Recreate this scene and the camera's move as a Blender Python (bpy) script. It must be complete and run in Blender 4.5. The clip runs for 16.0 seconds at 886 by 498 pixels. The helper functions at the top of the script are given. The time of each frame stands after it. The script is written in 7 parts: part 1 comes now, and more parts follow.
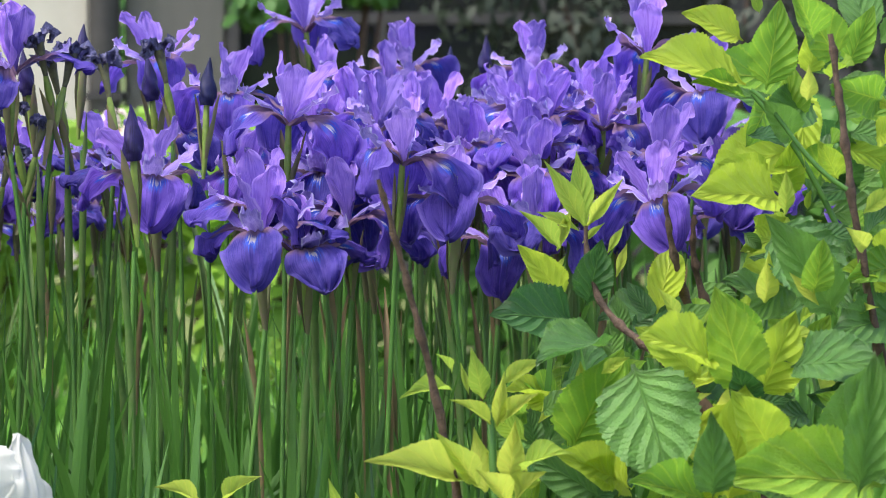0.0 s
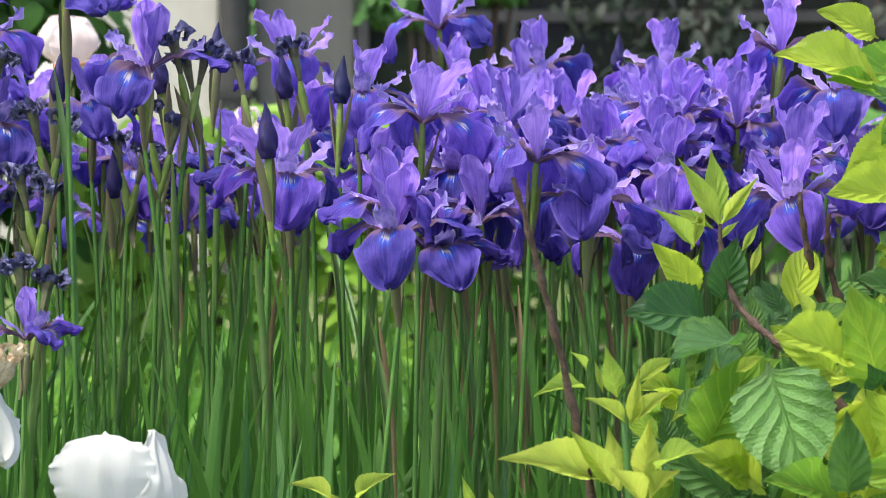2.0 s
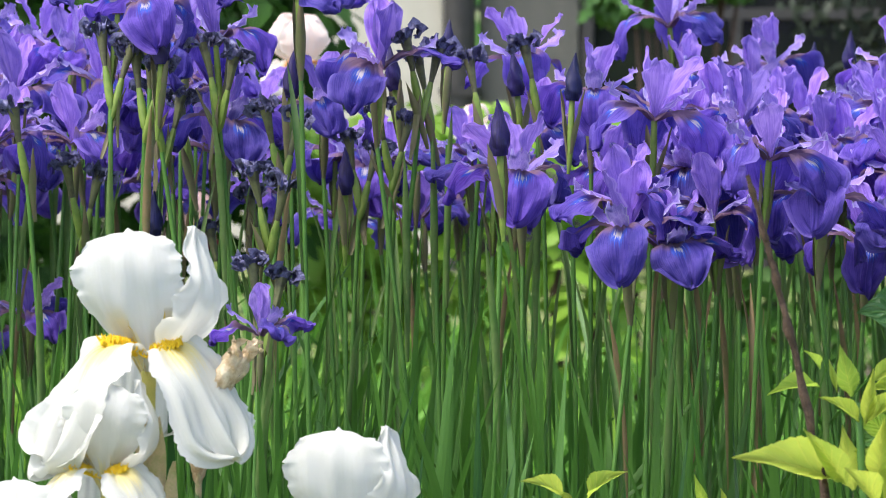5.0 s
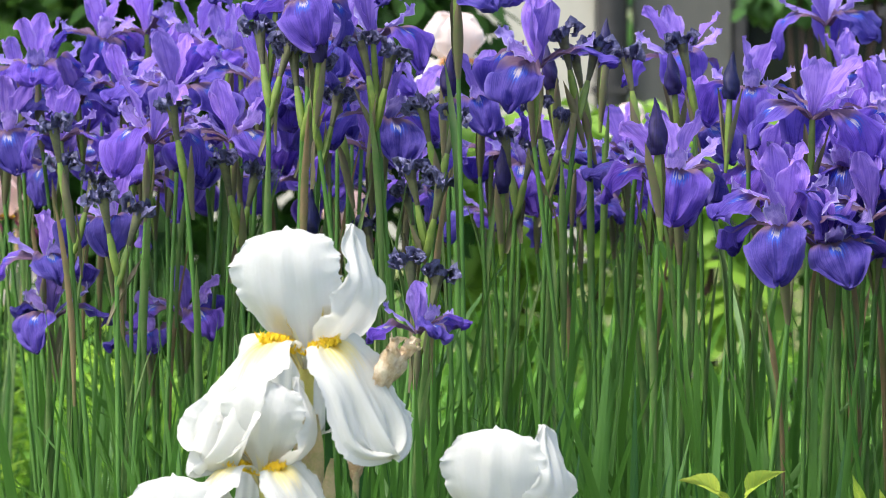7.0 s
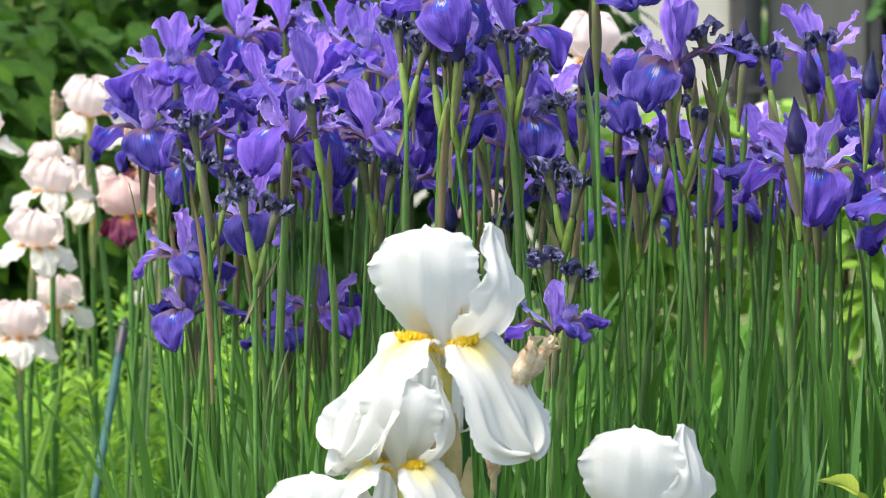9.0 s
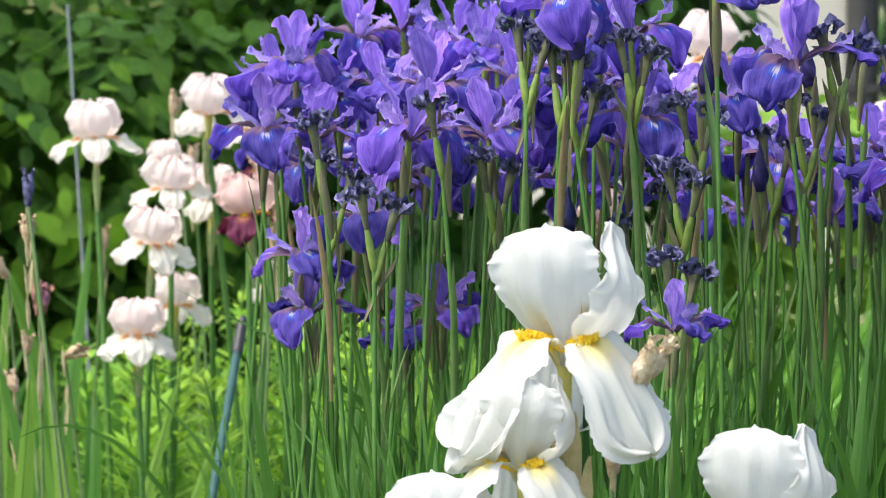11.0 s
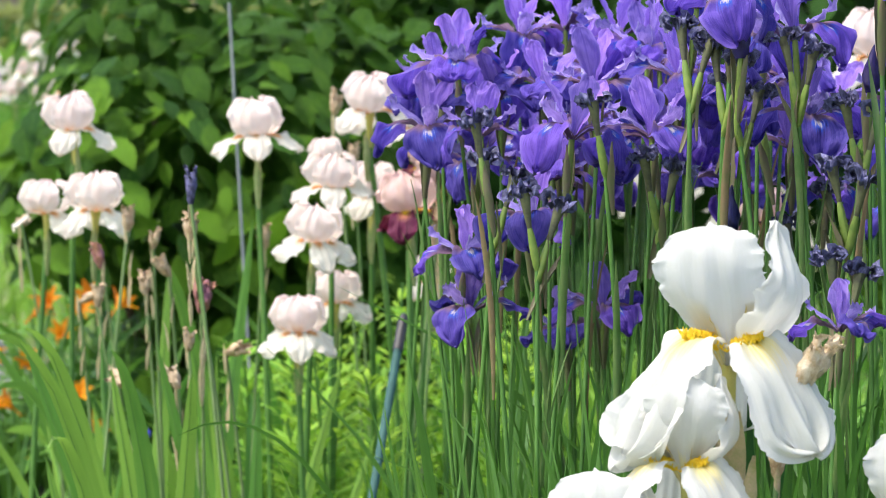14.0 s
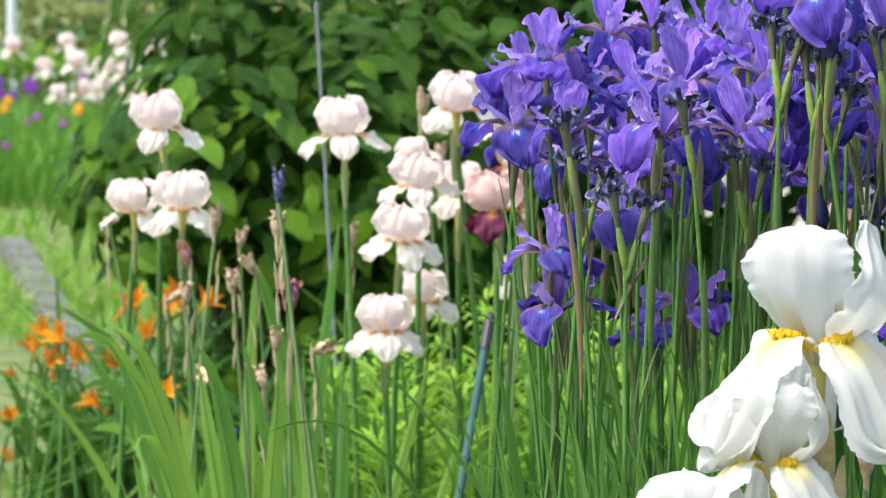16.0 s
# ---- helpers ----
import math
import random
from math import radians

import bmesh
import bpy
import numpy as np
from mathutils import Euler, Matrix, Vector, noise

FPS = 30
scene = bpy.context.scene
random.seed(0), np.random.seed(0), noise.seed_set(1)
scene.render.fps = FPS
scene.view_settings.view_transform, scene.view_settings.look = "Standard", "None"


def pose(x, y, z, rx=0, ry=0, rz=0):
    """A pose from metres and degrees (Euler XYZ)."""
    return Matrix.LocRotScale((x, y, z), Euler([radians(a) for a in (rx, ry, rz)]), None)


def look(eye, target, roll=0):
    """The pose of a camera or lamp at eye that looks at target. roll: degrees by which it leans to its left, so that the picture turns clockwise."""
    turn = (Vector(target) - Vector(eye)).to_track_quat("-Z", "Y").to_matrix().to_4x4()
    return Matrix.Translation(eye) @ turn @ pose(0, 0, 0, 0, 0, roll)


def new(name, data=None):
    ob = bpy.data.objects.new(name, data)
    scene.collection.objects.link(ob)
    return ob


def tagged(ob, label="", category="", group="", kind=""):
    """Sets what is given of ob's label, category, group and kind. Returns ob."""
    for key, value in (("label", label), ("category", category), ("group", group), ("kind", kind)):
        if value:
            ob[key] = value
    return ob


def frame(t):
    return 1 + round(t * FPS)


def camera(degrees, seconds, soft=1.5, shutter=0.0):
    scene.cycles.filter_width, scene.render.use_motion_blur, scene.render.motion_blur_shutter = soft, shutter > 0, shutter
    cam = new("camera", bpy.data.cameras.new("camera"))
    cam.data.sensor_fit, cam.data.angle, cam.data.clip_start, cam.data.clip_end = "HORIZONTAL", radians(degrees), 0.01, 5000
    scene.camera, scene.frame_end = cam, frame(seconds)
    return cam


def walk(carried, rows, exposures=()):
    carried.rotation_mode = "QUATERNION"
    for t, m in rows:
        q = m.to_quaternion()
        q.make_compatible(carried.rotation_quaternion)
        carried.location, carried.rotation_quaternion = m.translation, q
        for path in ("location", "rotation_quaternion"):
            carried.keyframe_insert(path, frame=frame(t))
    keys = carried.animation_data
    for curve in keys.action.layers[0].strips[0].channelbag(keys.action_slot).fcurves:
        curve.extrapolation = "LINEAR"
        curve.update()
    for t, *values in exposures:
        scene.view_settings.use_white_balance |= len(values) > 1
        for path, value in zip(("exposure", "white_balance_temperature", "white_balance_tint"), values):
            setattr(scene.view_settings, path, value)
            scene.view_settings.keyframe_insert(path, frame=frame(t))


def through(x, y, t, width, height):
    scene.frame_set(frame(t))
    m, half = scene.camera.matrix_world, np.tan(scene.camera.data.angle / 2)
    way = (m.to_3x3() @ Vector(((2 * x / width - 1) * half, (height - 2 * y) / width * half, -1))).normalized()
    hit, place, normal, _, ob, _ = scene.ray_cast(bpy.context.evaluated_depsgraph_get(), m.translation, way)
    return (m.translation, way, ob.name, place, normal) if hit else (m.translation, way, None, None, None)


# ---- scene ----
# The camera turns on a tripod; the lens stands ahead of the turning axis.
EYE, AHEAD = 0.90, 0.102
cam = camera(14.5, 16.0, 1.0)
ROWS = [
    (0.0, 0.000, -3.850, 0.052),
    (0.5, 0.428, -3.856, 0.051),
    (1.0, 0.953, -3.869, 0.049),
    (1.5, 1.531, -3.874, 0.047),
    (2.0, 2.108, -3.885, 0.039),
    (2.5, 2.626, -3.888, 0.029),
    (3.0, 3.115, -3.895, 0.020),
    (3.5, 3.773, -3.903, 0.015),
    (4.0, 4.427, -3.912, 0.006),
    (6.5, 7.689, -3.946, 0.000),
    (7.0, 8.246, -3.952, -0.006),
    (7.5, 8.830, -3.959, -0.012),
    (8.0, 9.476, -3.971, -0.018),
    (8.5, 9.972, -3.970, -0.020),
    (11.0, 12.308, -3.991, -0.021),
    (11.5, 12.795, -3.996, -0.014),
    (12.0, 13.204, -3.999, -0.008),
    (12.5, 13.680, -4.005, -0.010),
    (13.0, 14.093, -4.010, -0.015),
    (13.5, 14.443, -4.014, -0.018),
    (14.0, 14.884, -4.017, -0.021),
    (14.5, 15.326, -4.021, -0.025),
    (15.0, 15.650, -4.024, -0.026),
    (15.5, 15.995, -4.025, -0.027),
    (16.0, 16.279, -4.030, -0.027),
]
walk(cam, [(t, pose(0, 0, EYE) @ pose(0, 0, 0, 90 + pitch, 0, yaw) @ pose(0, 0, -AHEAD, 0, 0, roll)) for t, yaw, pitch, roll in ROWS])
cam.data.dof.use_dof = True
cam.data.dof.focus_distance = 2.34
cam.data.dof.aperture_fstop = 25.0

# ---- light: a bright, thinly overcast sky ----
SUN_ELEVATION, SUN_TURN = radians(64), radians(235)
world = bpy.data.worlds.new("world")
scene.world = world
world.use_nodes = True
wn = world.node_tree
sky = wn.nodes.new("ShaderNodeTexSky")
sky.sky_type, sky.sun_disc = "NISHITA", False
sky.sun_elevation, sky.sun_rotation = SUN_ELEVATION, SUN_TURN
sky.air_density, sky.dust_density, sky.ozone_density = 1.0, 4.0, 1.0
wn.links.new(sky.outputs[0], wn.nodes["Background"].inputs[0])
wn.nodes["Background"].inputs[1].default_value = 0.36
sun = new("sun", bpy.data.lights.new("sun", "SUN"))
sun.data.energy, sun.data.angle, sun.data.color = 3.1, radians(7), (1.0, 0.96, 0.90)
sx, sy = math.sin(SUN_TURN) * math.cos(SUN_ELEVATION), math.cos(SUN_TURN) * math.cos(SUN_ELEVATION)
sun.matrix_world = look((10 * sx, 10 * sy, 10 * math.sin(SUN_ELEVATION)), (0, 0, 0))
scene.view_settings.exposure = 0.12

# ---- tools of this scene ----
RNG = np.random.default_rng(7)


def rnd(a, b):
    return float(RNG.uniform(a, b))


def bezier(points, t):
    """A smooth curve through the frame of the control points, at all the values t."""
    p = [np.outer(np.ones_like(t), q) for q in np.asarray(points, float)]
    while len(p) > 1:
        p = [a * (1 - t)[:, None] + b * t[:, None] for a, b in zip(p, p[1:])]
    return p[0]


def profile(knots, t):
    """Values eased between evenly spaced knots."""
    k = np.asarray(knots, float)
    x = np.clip(t, 0, 1) * (len(k) - 1)
    i = np.minimum(x.astype(int), len(k) - 2)
    f = x - i
    m = np.gradient(k)
    h = (2 * f**3 - 3 * f**2 + 1) * k[i] + (f**3 - 2 * f**2 + f) * m[i] + (3 * f**2 - 2 * f**3) * k[i + 1] + (f**3 - f**2) * m[i + 1]
    return np.maximum(h, 0.0)


def sheet(name, grid, material, thick=0.0, closed=False):
    """A smooth mesh from a grid of places [along, across, 3], with uv (across, along)."""
    nv, nu = grid.shape[:2]
    idx = np.arange(nv * nu).reshape(nv, nu)
    quads = np.stack([idx[:-1, :-1], idx[:-1, 1:], idx[1:, 1:], idx[1:, :-1]], -1).reshape(-1, 4)
    me = bpy.data.meshes.new(name)
    me.from_pydata(grid.reshape(-1, 3).tolist(), [], quads.tolist())
    layer = me.uv_layers.new(name="UVMap")
    u, v = np.meshgrid(np.linspace(0, 1, nu), np.linspace(0, 1, nv))
    uv = np.stack([u, v], -1).reshape(-1, 2)
    layer.data.foreach_set("uv", uv[quads.reshape(-1)].astype(np.float32).reshape(-1))
    me.polygons.foreach_set("use_smooth", np.ones(len(quads), bool))
    me.materials.append(material)
    return me


def join_sheets(name, grids, material):
    """Many sheets of one size in one mesh."""
    nv, nu = grids[0].shape[:2]
    idx = np.arange(nv * nu).reshape(nv, nu)
    quads = np.stack([idx[:-1, :-1], idx[:-1, 1:], idx[1:, 1:], idx[1:, :-1]], -1).reshape(-1, 4)
    allq = np.concatenate([quads + k * nv * nu for k in range(len(grids))])
    me = bpy.data.meshes.new(name)
    me.from_pydata(np.concatenate([g.reshape(-1, 3) for g in grids]).tolist(), [], allq.tolist())
    layer = me.uv_layers.new(name="UVMap")
    u, v = np.meshgrid(np.linspace(0, 1, nu), np.linspace(0, 1, nv))
    uv = np.tile(np.stack([u, v], -1).reshape(-1, 2), (len(grids), 1))
    layer.data.foreach_set("uv", uv[allq.reshape(-1)].astype(np.float32).reshape(-1))
    me.polygons.foreach_set("use_smooth", np.ones(len(allq), bool))
    me.materials.append(material)
    return me


def petal(name, path, widths, curl, material, **shape):
    return sheet(name, petal_grid(path, widths, curl, **shape), material)


def petal_grid(path, widths, curl, ruffle=0.0, waves=4, crinkle=0.0, fold=0.0, nu=11, nv=16, seed=0, teeth=0.0, tooth_count=0, pleat=0.0, folds=5, fringe=0.0, tip=0.0, twist=0.0, bend=0.0, margin=1.7, hem=0.0):
    """The places of a petal or leaf that runs along path in the plane of x (out) and z (up). widths: half widths from base to tip;
    curl: how far it is rolled across, in radians, from base to tip; ruffle: waves of the rim in metres; fold: a keel; hem: waves of the far end."""
    r = np.random.default_rng(seed)
    t, s = 1 - (1 - np.linspace(0, 1, nv)) ** (1.4 if tip else 1.0), np.linspace(-1, 1, nu)
    c = bezier([(a, 0, b) for a, b in path], t)
    d = np.gradient(c, axis=0)
    d /= np.linalg.norm(d, axis=1)[:, None] + 1e-9
    n = np.stack([-d[:, 2], 0 * t, d[:, 0]], 1)
    w = profile(widths, t)
    if tip:
        w = w * np.sqrt(np.maximum(0.0, 1 - (np.maximum(0, t - 1 + tip) / tip) ** 2)) + 1e-5
    th = np.interp(t, np.linspace(0, 1, len(curl)), curl)
    th = np.where(np.abs(th) < 1e-3, 1e-3, th)
    ph = r.uniform(0, 6.28, 4)
    if teeth:
        w = w * (1 + teeth * ((t * tooth_count) % 1.0 - 0.5) * (t > 0.12))
    W, S, TH, TT = w[:, None], s[None, :], th[:, None], t[:, None]
    if fringe:
        ragged = fringe * r.normal(size=(nv, 2)) * np.minimum(1, 2 * t)[:, None]
        W = W * (1 + np.where(S < 0, ragged[:, :1], ragged[:, 1:]) * np.abs(S) ** 5)
    y = W * np.sin(S * TH) / TH
    h = W * (1 - np.cos(S * TH)) / TH
    rim = np.abs(S) ** margin * np.minimum(1, TT * 2.2)
    h = h + ruffle * rim * (np.sin(waves * 6.28 * TT + ph[0] + (S > 0) * 2.1) + 0.5 * np.sin(waves * 14.1 * TT + ph[1] + (S > 0)))
    h = h + crinkle * (np.sin(9 * S + 7 * TT + ph[2]) * np.sin(11 * TT - 4 * S + ph[3])) + fold * np.abs(S) * W
    h = h + pleat * TT * np.sin(folds * np.pi * S + ph[1]) * (1 - 0.5 * np.abs(S)) - 2.0 * pleat * TT * np.exp(-((S / 0.10) ** 2))
    slide = ruffle * 0.6 * rim * np.sin(waves * 9.1 * TT + ph[3])
    if hem:
        end = np.maximum(0, TT - 0.45) ** 2 * 3.3
        slide = slide + hem * end * (np.sin(7.3 * S + ph[0]) + 0.6 * np.sin(17 * S + ph[2]))
        h = h + 1.4 * hem * end * (np.sin(9.1 * S + ph[1]) + 0.5 * np.sin(21 * S + ph[3]))
    ta = twist * TT**1.5
    y, h = y * np.cos(ta) - h * np.sin(ta) + bend * TT**2, y * np.sin(ta) + h * np.cos(ta)
    g = c[:, None, :] + n[:, None, :] * h[..., None] + d[:, None, :] * slide[..., None]
    g[..., 1] += y
    return g


def tube_grid(path, radii, sides=7, nv=14):
    """The places of a round stem along a smooth curve."""
    t = np.linspace(0, 1, nv)
    c = bezier(path, t)
    r = np.interp(t, np.linspace(0, 1, len(radii)), radii)
    d = np.gradient(c, axis=0)
    d /= np.linalg.norm(d, axis=1)[:, None] + 1e-9
    up = np.where(np.abs(d[:, 2:3]) > 0.9, np.array([[1.0, 0, 0]]), np.array([[0, 0, 1.0]]))
    a = np.cross(d, up)
    a /= np.linalg.norm(a, axis=1)[:, None] + 1e-9
    b = np.cross(d, a)
    ang = np.linspace(0, 2 * np.pi, sides + 1)
    return c[:, None] + r[:, None, None] * (np.cos(ang)[None, :, None] * a[:, None] + np.sin(ang)[None, :, None] * b[:, None])


def tube(name, path, radii, material, sides=7, nv=14):
    return sheet(name, tube_grid(path, radii, sides, nv), material)


def blade_grid(root, height, lean, heading, width, droop=0.0, face=0.0, nv=11):
    """The places of a sword-shaped leaf from its root."""
    t = np.linspace(0, 1, nv)
    out = height * (lean * t + (droop * t**3))
    z = height * (t - 0.45 * abs(droop) * t**3)
    hx, hy = math.cos(heading), math.sin(heading)
    c = np.stack([root[0] + out * hx, root[1] + out * hy, root[2] + z], 1)
    w = width * 0.5 * np.minimum(1, np.minimum(1.25 * (1 - t) ** 0.55, 0.55 + 1.5 * t))
    fx, fy = math.cos(face), math.sin(face)
    turn = 0.5 * np.sin(2.2 * t + heading)
    ax = np.stack([fx * np.cos(turn) - fy * np.sin(turn), fx * np.sin(turn) + fy * np.cos(turn), 0 * t], 1)
    nn = np.stack([-ax[:, 1], ax[:, 0], 0 * t], 1)
    s = np.array([-1, 0, 1.0])
    return c[:, None] + w[:, None, None] * (s[None, :, None] * ax[:, None] + 0.22 * np.abs(s)[None, :, None] * nn[:, None])


def part(name, me, parent, label="", m=None):
    """A mesh as one object under a thing or a part."""
    ob = new(name, me)
    ob.parent = parent
    if m is not None:
        ob.matrix_basis = m
    return tagged(ob, label)


def thing(name, m, label, category, group="", kind=""):
    ob = new(name)
    ob.empty_display_size = 0.02
    ob.matrix_basis = m
    return tagged(ob, label, category, group, kind)


def box_mesh(name, lo, hi, material, bevel=0.0):
    bm = bmesh.new()
    bmesh.ops.create_cube(bm, size=1)
    for v in bm.verts:
        v.co = Vector([l + (h - l) * (c + 0.5) for l, h, c in zip(lo, hi, v.co)])
    if bevel:
        bmesh.ops.bevel(bm, geom=bm.edges[:], offset=bevel, segments=2, affect="EDGES")
    me = bpy.data.meshes.new(name)
    bm.to_mesh(me)
    bm.free()
    me.materials.append(material)
    return me


# ---- materials ----
class Nodes:
    """A short hand for node trees."""

    def __init__(self, name):
        self.mat = bpy.data.materials.new(name)
        self.mat.use_nodes = True
        self.t = self.mat.node_tree
        self.b = self.t.nodes["Principled BSDF"]
        self.out = self.t.nodes["Material Output"]

    def put(self, node, key, value):
        if hasattr(value, "node"):
            self.t.links.new(value, node.inputs[key])
        else:
            node.inputs[key].default_value = value

    def node(self, kind, **inputs):
        n = self.t.nodes.new(kind)
        for k, v in inputs.items():
            self.put(n, k.replace("_", " "), v)
        return n

    def math(self, op, a, b=0.0, c=0.0):
        n = self.t.nodes.new("ShaderNodeMath")
        n.operation = op
        for i, v in enumerate((a, b, c)):
            self.put(n, i, v)
        return n.outputs[0]

    def mix(self, f, a, b):
        n = self.t.nodes.new("ShaderNodeMix")
        n.data_type = "RGBA"
        for k, v in ((0, f), (6, a), (7, b)):
            self.put(n, k, v if hasattr(v, "node") or k == 0 else (*v, 1))
        return n.outputs[2]

    def uv(self):
        n = self.t.nodes.new("ShaderNodeUVMap")
        s = self.t.nodes.new("ShaderNodeSeparateXYZ")
        self.t.links.new(n.outputs[0], s.inputs[0])
        return s.outputs[0], s.outputs[1]

    def xyz(self, x, y, z=0.0):
        n = self.t.nodes.new("ShaderNodeCombineXYZ")
        for i, v in enumerate((x, y, z)):
            self.put(n, i, v)
        return n.outputs[0]

    def noise(self, scale, where=None, detail=3.0):
        n = self.node("ShaderNodeTexNoise", Scale=scale, Detail=detail)
        if where is not None:
            self.t.links.new(where, n.inputs["Vector"])
        return n.outputs[0]

    def place(self):
        return self.t.nodes.new("ShaderNodeTexCoord").outputs["Object"]

    def ramp(self, f, a, b):
        n = self.t.nodes.new("ShaderNodeMapRange")
        n.interpolation_type = "SMOOTHSTEP"
        for k, v in ((0, f), (1, a), (2, b)):
            self.put(n, k, v)
        return n.outputs[0]

    def random(self):
        return self.t.nodes.new("ShaderNodeObjectInfo").outputs["Random"]

    def island(self):
        return self.t.nodes.new("ShaderNodeNewGeometry").outputs["Random Per Island"]

    def bump(self, height, strength, distance=0.001):
        n = self.node("ShaderNodeBump", Strength=strength, Distance=distance, Height=height)
        self.t.links.new(n.outputs[0], self.b.inputs["Normal"])
        return n.outputs[0]

    def finish(self, colour, rough=0.5, through=0.0, through_colour=None, specular=0.5):
        self.put(self.b, "Base Color", colour if hasattr(colour, "node") else (*colour, 1))
        self.put(self.b, "Roughness", rough)
        self.put(self.b, "Specular IOR Level", specular)
        if through:
            tr = self.node("ShaderNodeBsdfTranslucent", Color=through_colour if through_colour is not None else colour)
            m = self.node("ShaderNodeMixShader", Fac=through)
            self.t.links.new(self.b.outputs[0], m.inputs[1])
            self.t.links.new(tr.outputs[0], m.inputs[2])
            self.t.links.new(m.outputs[0], self.out.inputs[0])
        return self.mat


def petal_material(name, base, deep, rim, streak=0.5, signal=None, through=0.35, rough=0.5, veins=46, spread=0.25, relief=0.8, haft=None, midrib=0.0):
    """Petal tissue: fine veins that fan from the base, deeper and paler fields, a bright signal patch where one is given."""
    k = Nodes(name)
    u, v = k.uv()
    side = k.math("SUBTRACT", u, 0.5)
    vein = k.noise(1.0, k.xyz(k.math("MULTIPLY", side, veins), k.math("MULTIPLY", v, 2.2), k.math("MULTIPLY", k.random(), 9.0)), 2.0)
    blot = k.noise(5.0, k.xyz(u, v, k.math("MULTIPLY", k.random(), 20.0)), 3.0)
    tone = k.ramp(k.math("ADD", vein, k.math("MULTIPLY", k.math("SUBTRACT", blot, 0.5), 1.2)), 0.34, 0.70)
    col = k.mix(k.math("MULTIPLY", tone, streak), base, deep)
    edge = k.ramp(k.math("ABSOLUTE", side), 0.40, 0.5)
    col = k.mix(k.math("MULTIPLY", edge, 0.6), col, rim)
    if midrib:
        col = k.mix(k.math("MULTIPLY", k.math("SUBTRACT", 1.0, k.ramp(k.math("ABSOLUTE", side), 0.01, 0.05)), midrib), col, deep)
    hsv = k.node("ShaderNodeHueSaturation", Color=col)
    k.put(hsv, "Value", k.math("ADD", 1.0 - spread, k.math("MULTIPLY", k.random(), 2 * spread)))
    k.put(hsv, "Hue", k.math("ADD", 0.488, k.math("MULTIPLY", k.random(), 0.024)))
    col = hsv.outputs[0]
    if signal:
        halo, inner, reach, heart = signal
        far = k.math("SQRT", k.math("ADD", k.math("POWER", k.math("MULTIPLY", side, 0.9), 2.0), k.math("POWER", k.math("SUBTRACT", v, heart), 2.0)))
        far = k.math("ADD", far, k.math("MULTIPLY", k.math("SUBTRACT", vein, 0.5), 0.30))
        col = k.mix(k.math("SUBTRACT", 1.0, k.ramp(far, reach * 0.9, reach * 1.9)), col, halo)
        col = k.mix(k.math("SUBTRACT", 1.0, k.ramp(far, reach * 0.45, reach * 0.85)), col, inner)
        if haft:
            col = k.mix(k.math("SUBTRACT", 1.0, k.ramp(v, heart - 0.12, heart)), col, haft)
    grain = k.noise(34.0, k.xyz(u, v, k.math("MULTIPLY", k.random(), 7.0)), 4.0)
    k.bump(k.math("ADD", k.math("ADD", vein, k.math("MULTIPLY", grain, 0.9)), k.math("MULTIPLY", blot, 1.5)), relief, 0.0014)
    return k.finish(col, rough, through, specular=0.32)


def leaf_material(name, young, old, through=0.4, rough=0.42, veins=True, count=9.0, gloss=0.35):
    """Leaf blade with a midrib and curved side veins; the age of a leaf goes by chance."""
    k = Nodes(name)
    u, v = k.uv()
    side = k.math("ABSOLUTE", k.math("SUBTRACT", u, 0.5))
    blot = k.noise(4.0, k.xyz(u, v, k.math("MULTIPLY", k.random(), 30.0)), 4.0)
    age = k.random()
    col = k.mix(k.ramp(k.math("ADD", age, k.math("MULTIPLY", k.math("SUBTRACT", blot, 0.5), 0.5)), 0.1, 0.9), young, old)
    if veins:
        rib = k.math("SUBTRACT", 1.0, k.ramp(side, 0.004, 0.022))
        arc = k.math("FRACT", k.math("MULTIPLY", k.math("SUBTRACT", v, k.math("MULTIPLY", k.math("POWER", side, 0.8), 0.55)), count))
        line = k.math("SUBTRACT", 1.0, k.ramp(k.math("ABSOLUTE", k.math("SUBTRACT", arc, 0.5)), 0.02, 0.13))
        mark = k.math("MAXIMUM", rib, k.math("MULTIPLY", line, 0.6))
        col = k.mix(k.math("MULTIPLY", mark, 0.42), col, [min(1, c * 1.3 + 0.03) for c in young])
        fine = k.noise(60.0, k.xyz(u, v), 2.0)
        puff = k.math("POWER", k.math("MULTIPLY", k.math("ABSOLUTE", k.math("SUBTRACT", arc, 0.5)), 2.0), 0.6)
        k.bump(k.math("ADD", k.math("MULTIPLY", fine, 0.7), k.math("SUBTRACT", puff, rib)), 1.0, 0.0030)
    else:
        lines = k.noise(1.0, k.xyz(k.math("MULTIPLY", u, 26.0), k.math("MULTIPLY", v, 1.5), k.math("MULTIPLY", k.random(), 30.0)), 2.0)
        col = k.mix(k.math("MULTIPLY", lines, 0.4), col, [c * 0.6 for c in old])
        k.bump(lines, 0.5, 0.0008)
    return k.finish(col, rough, through, specular=gloss)


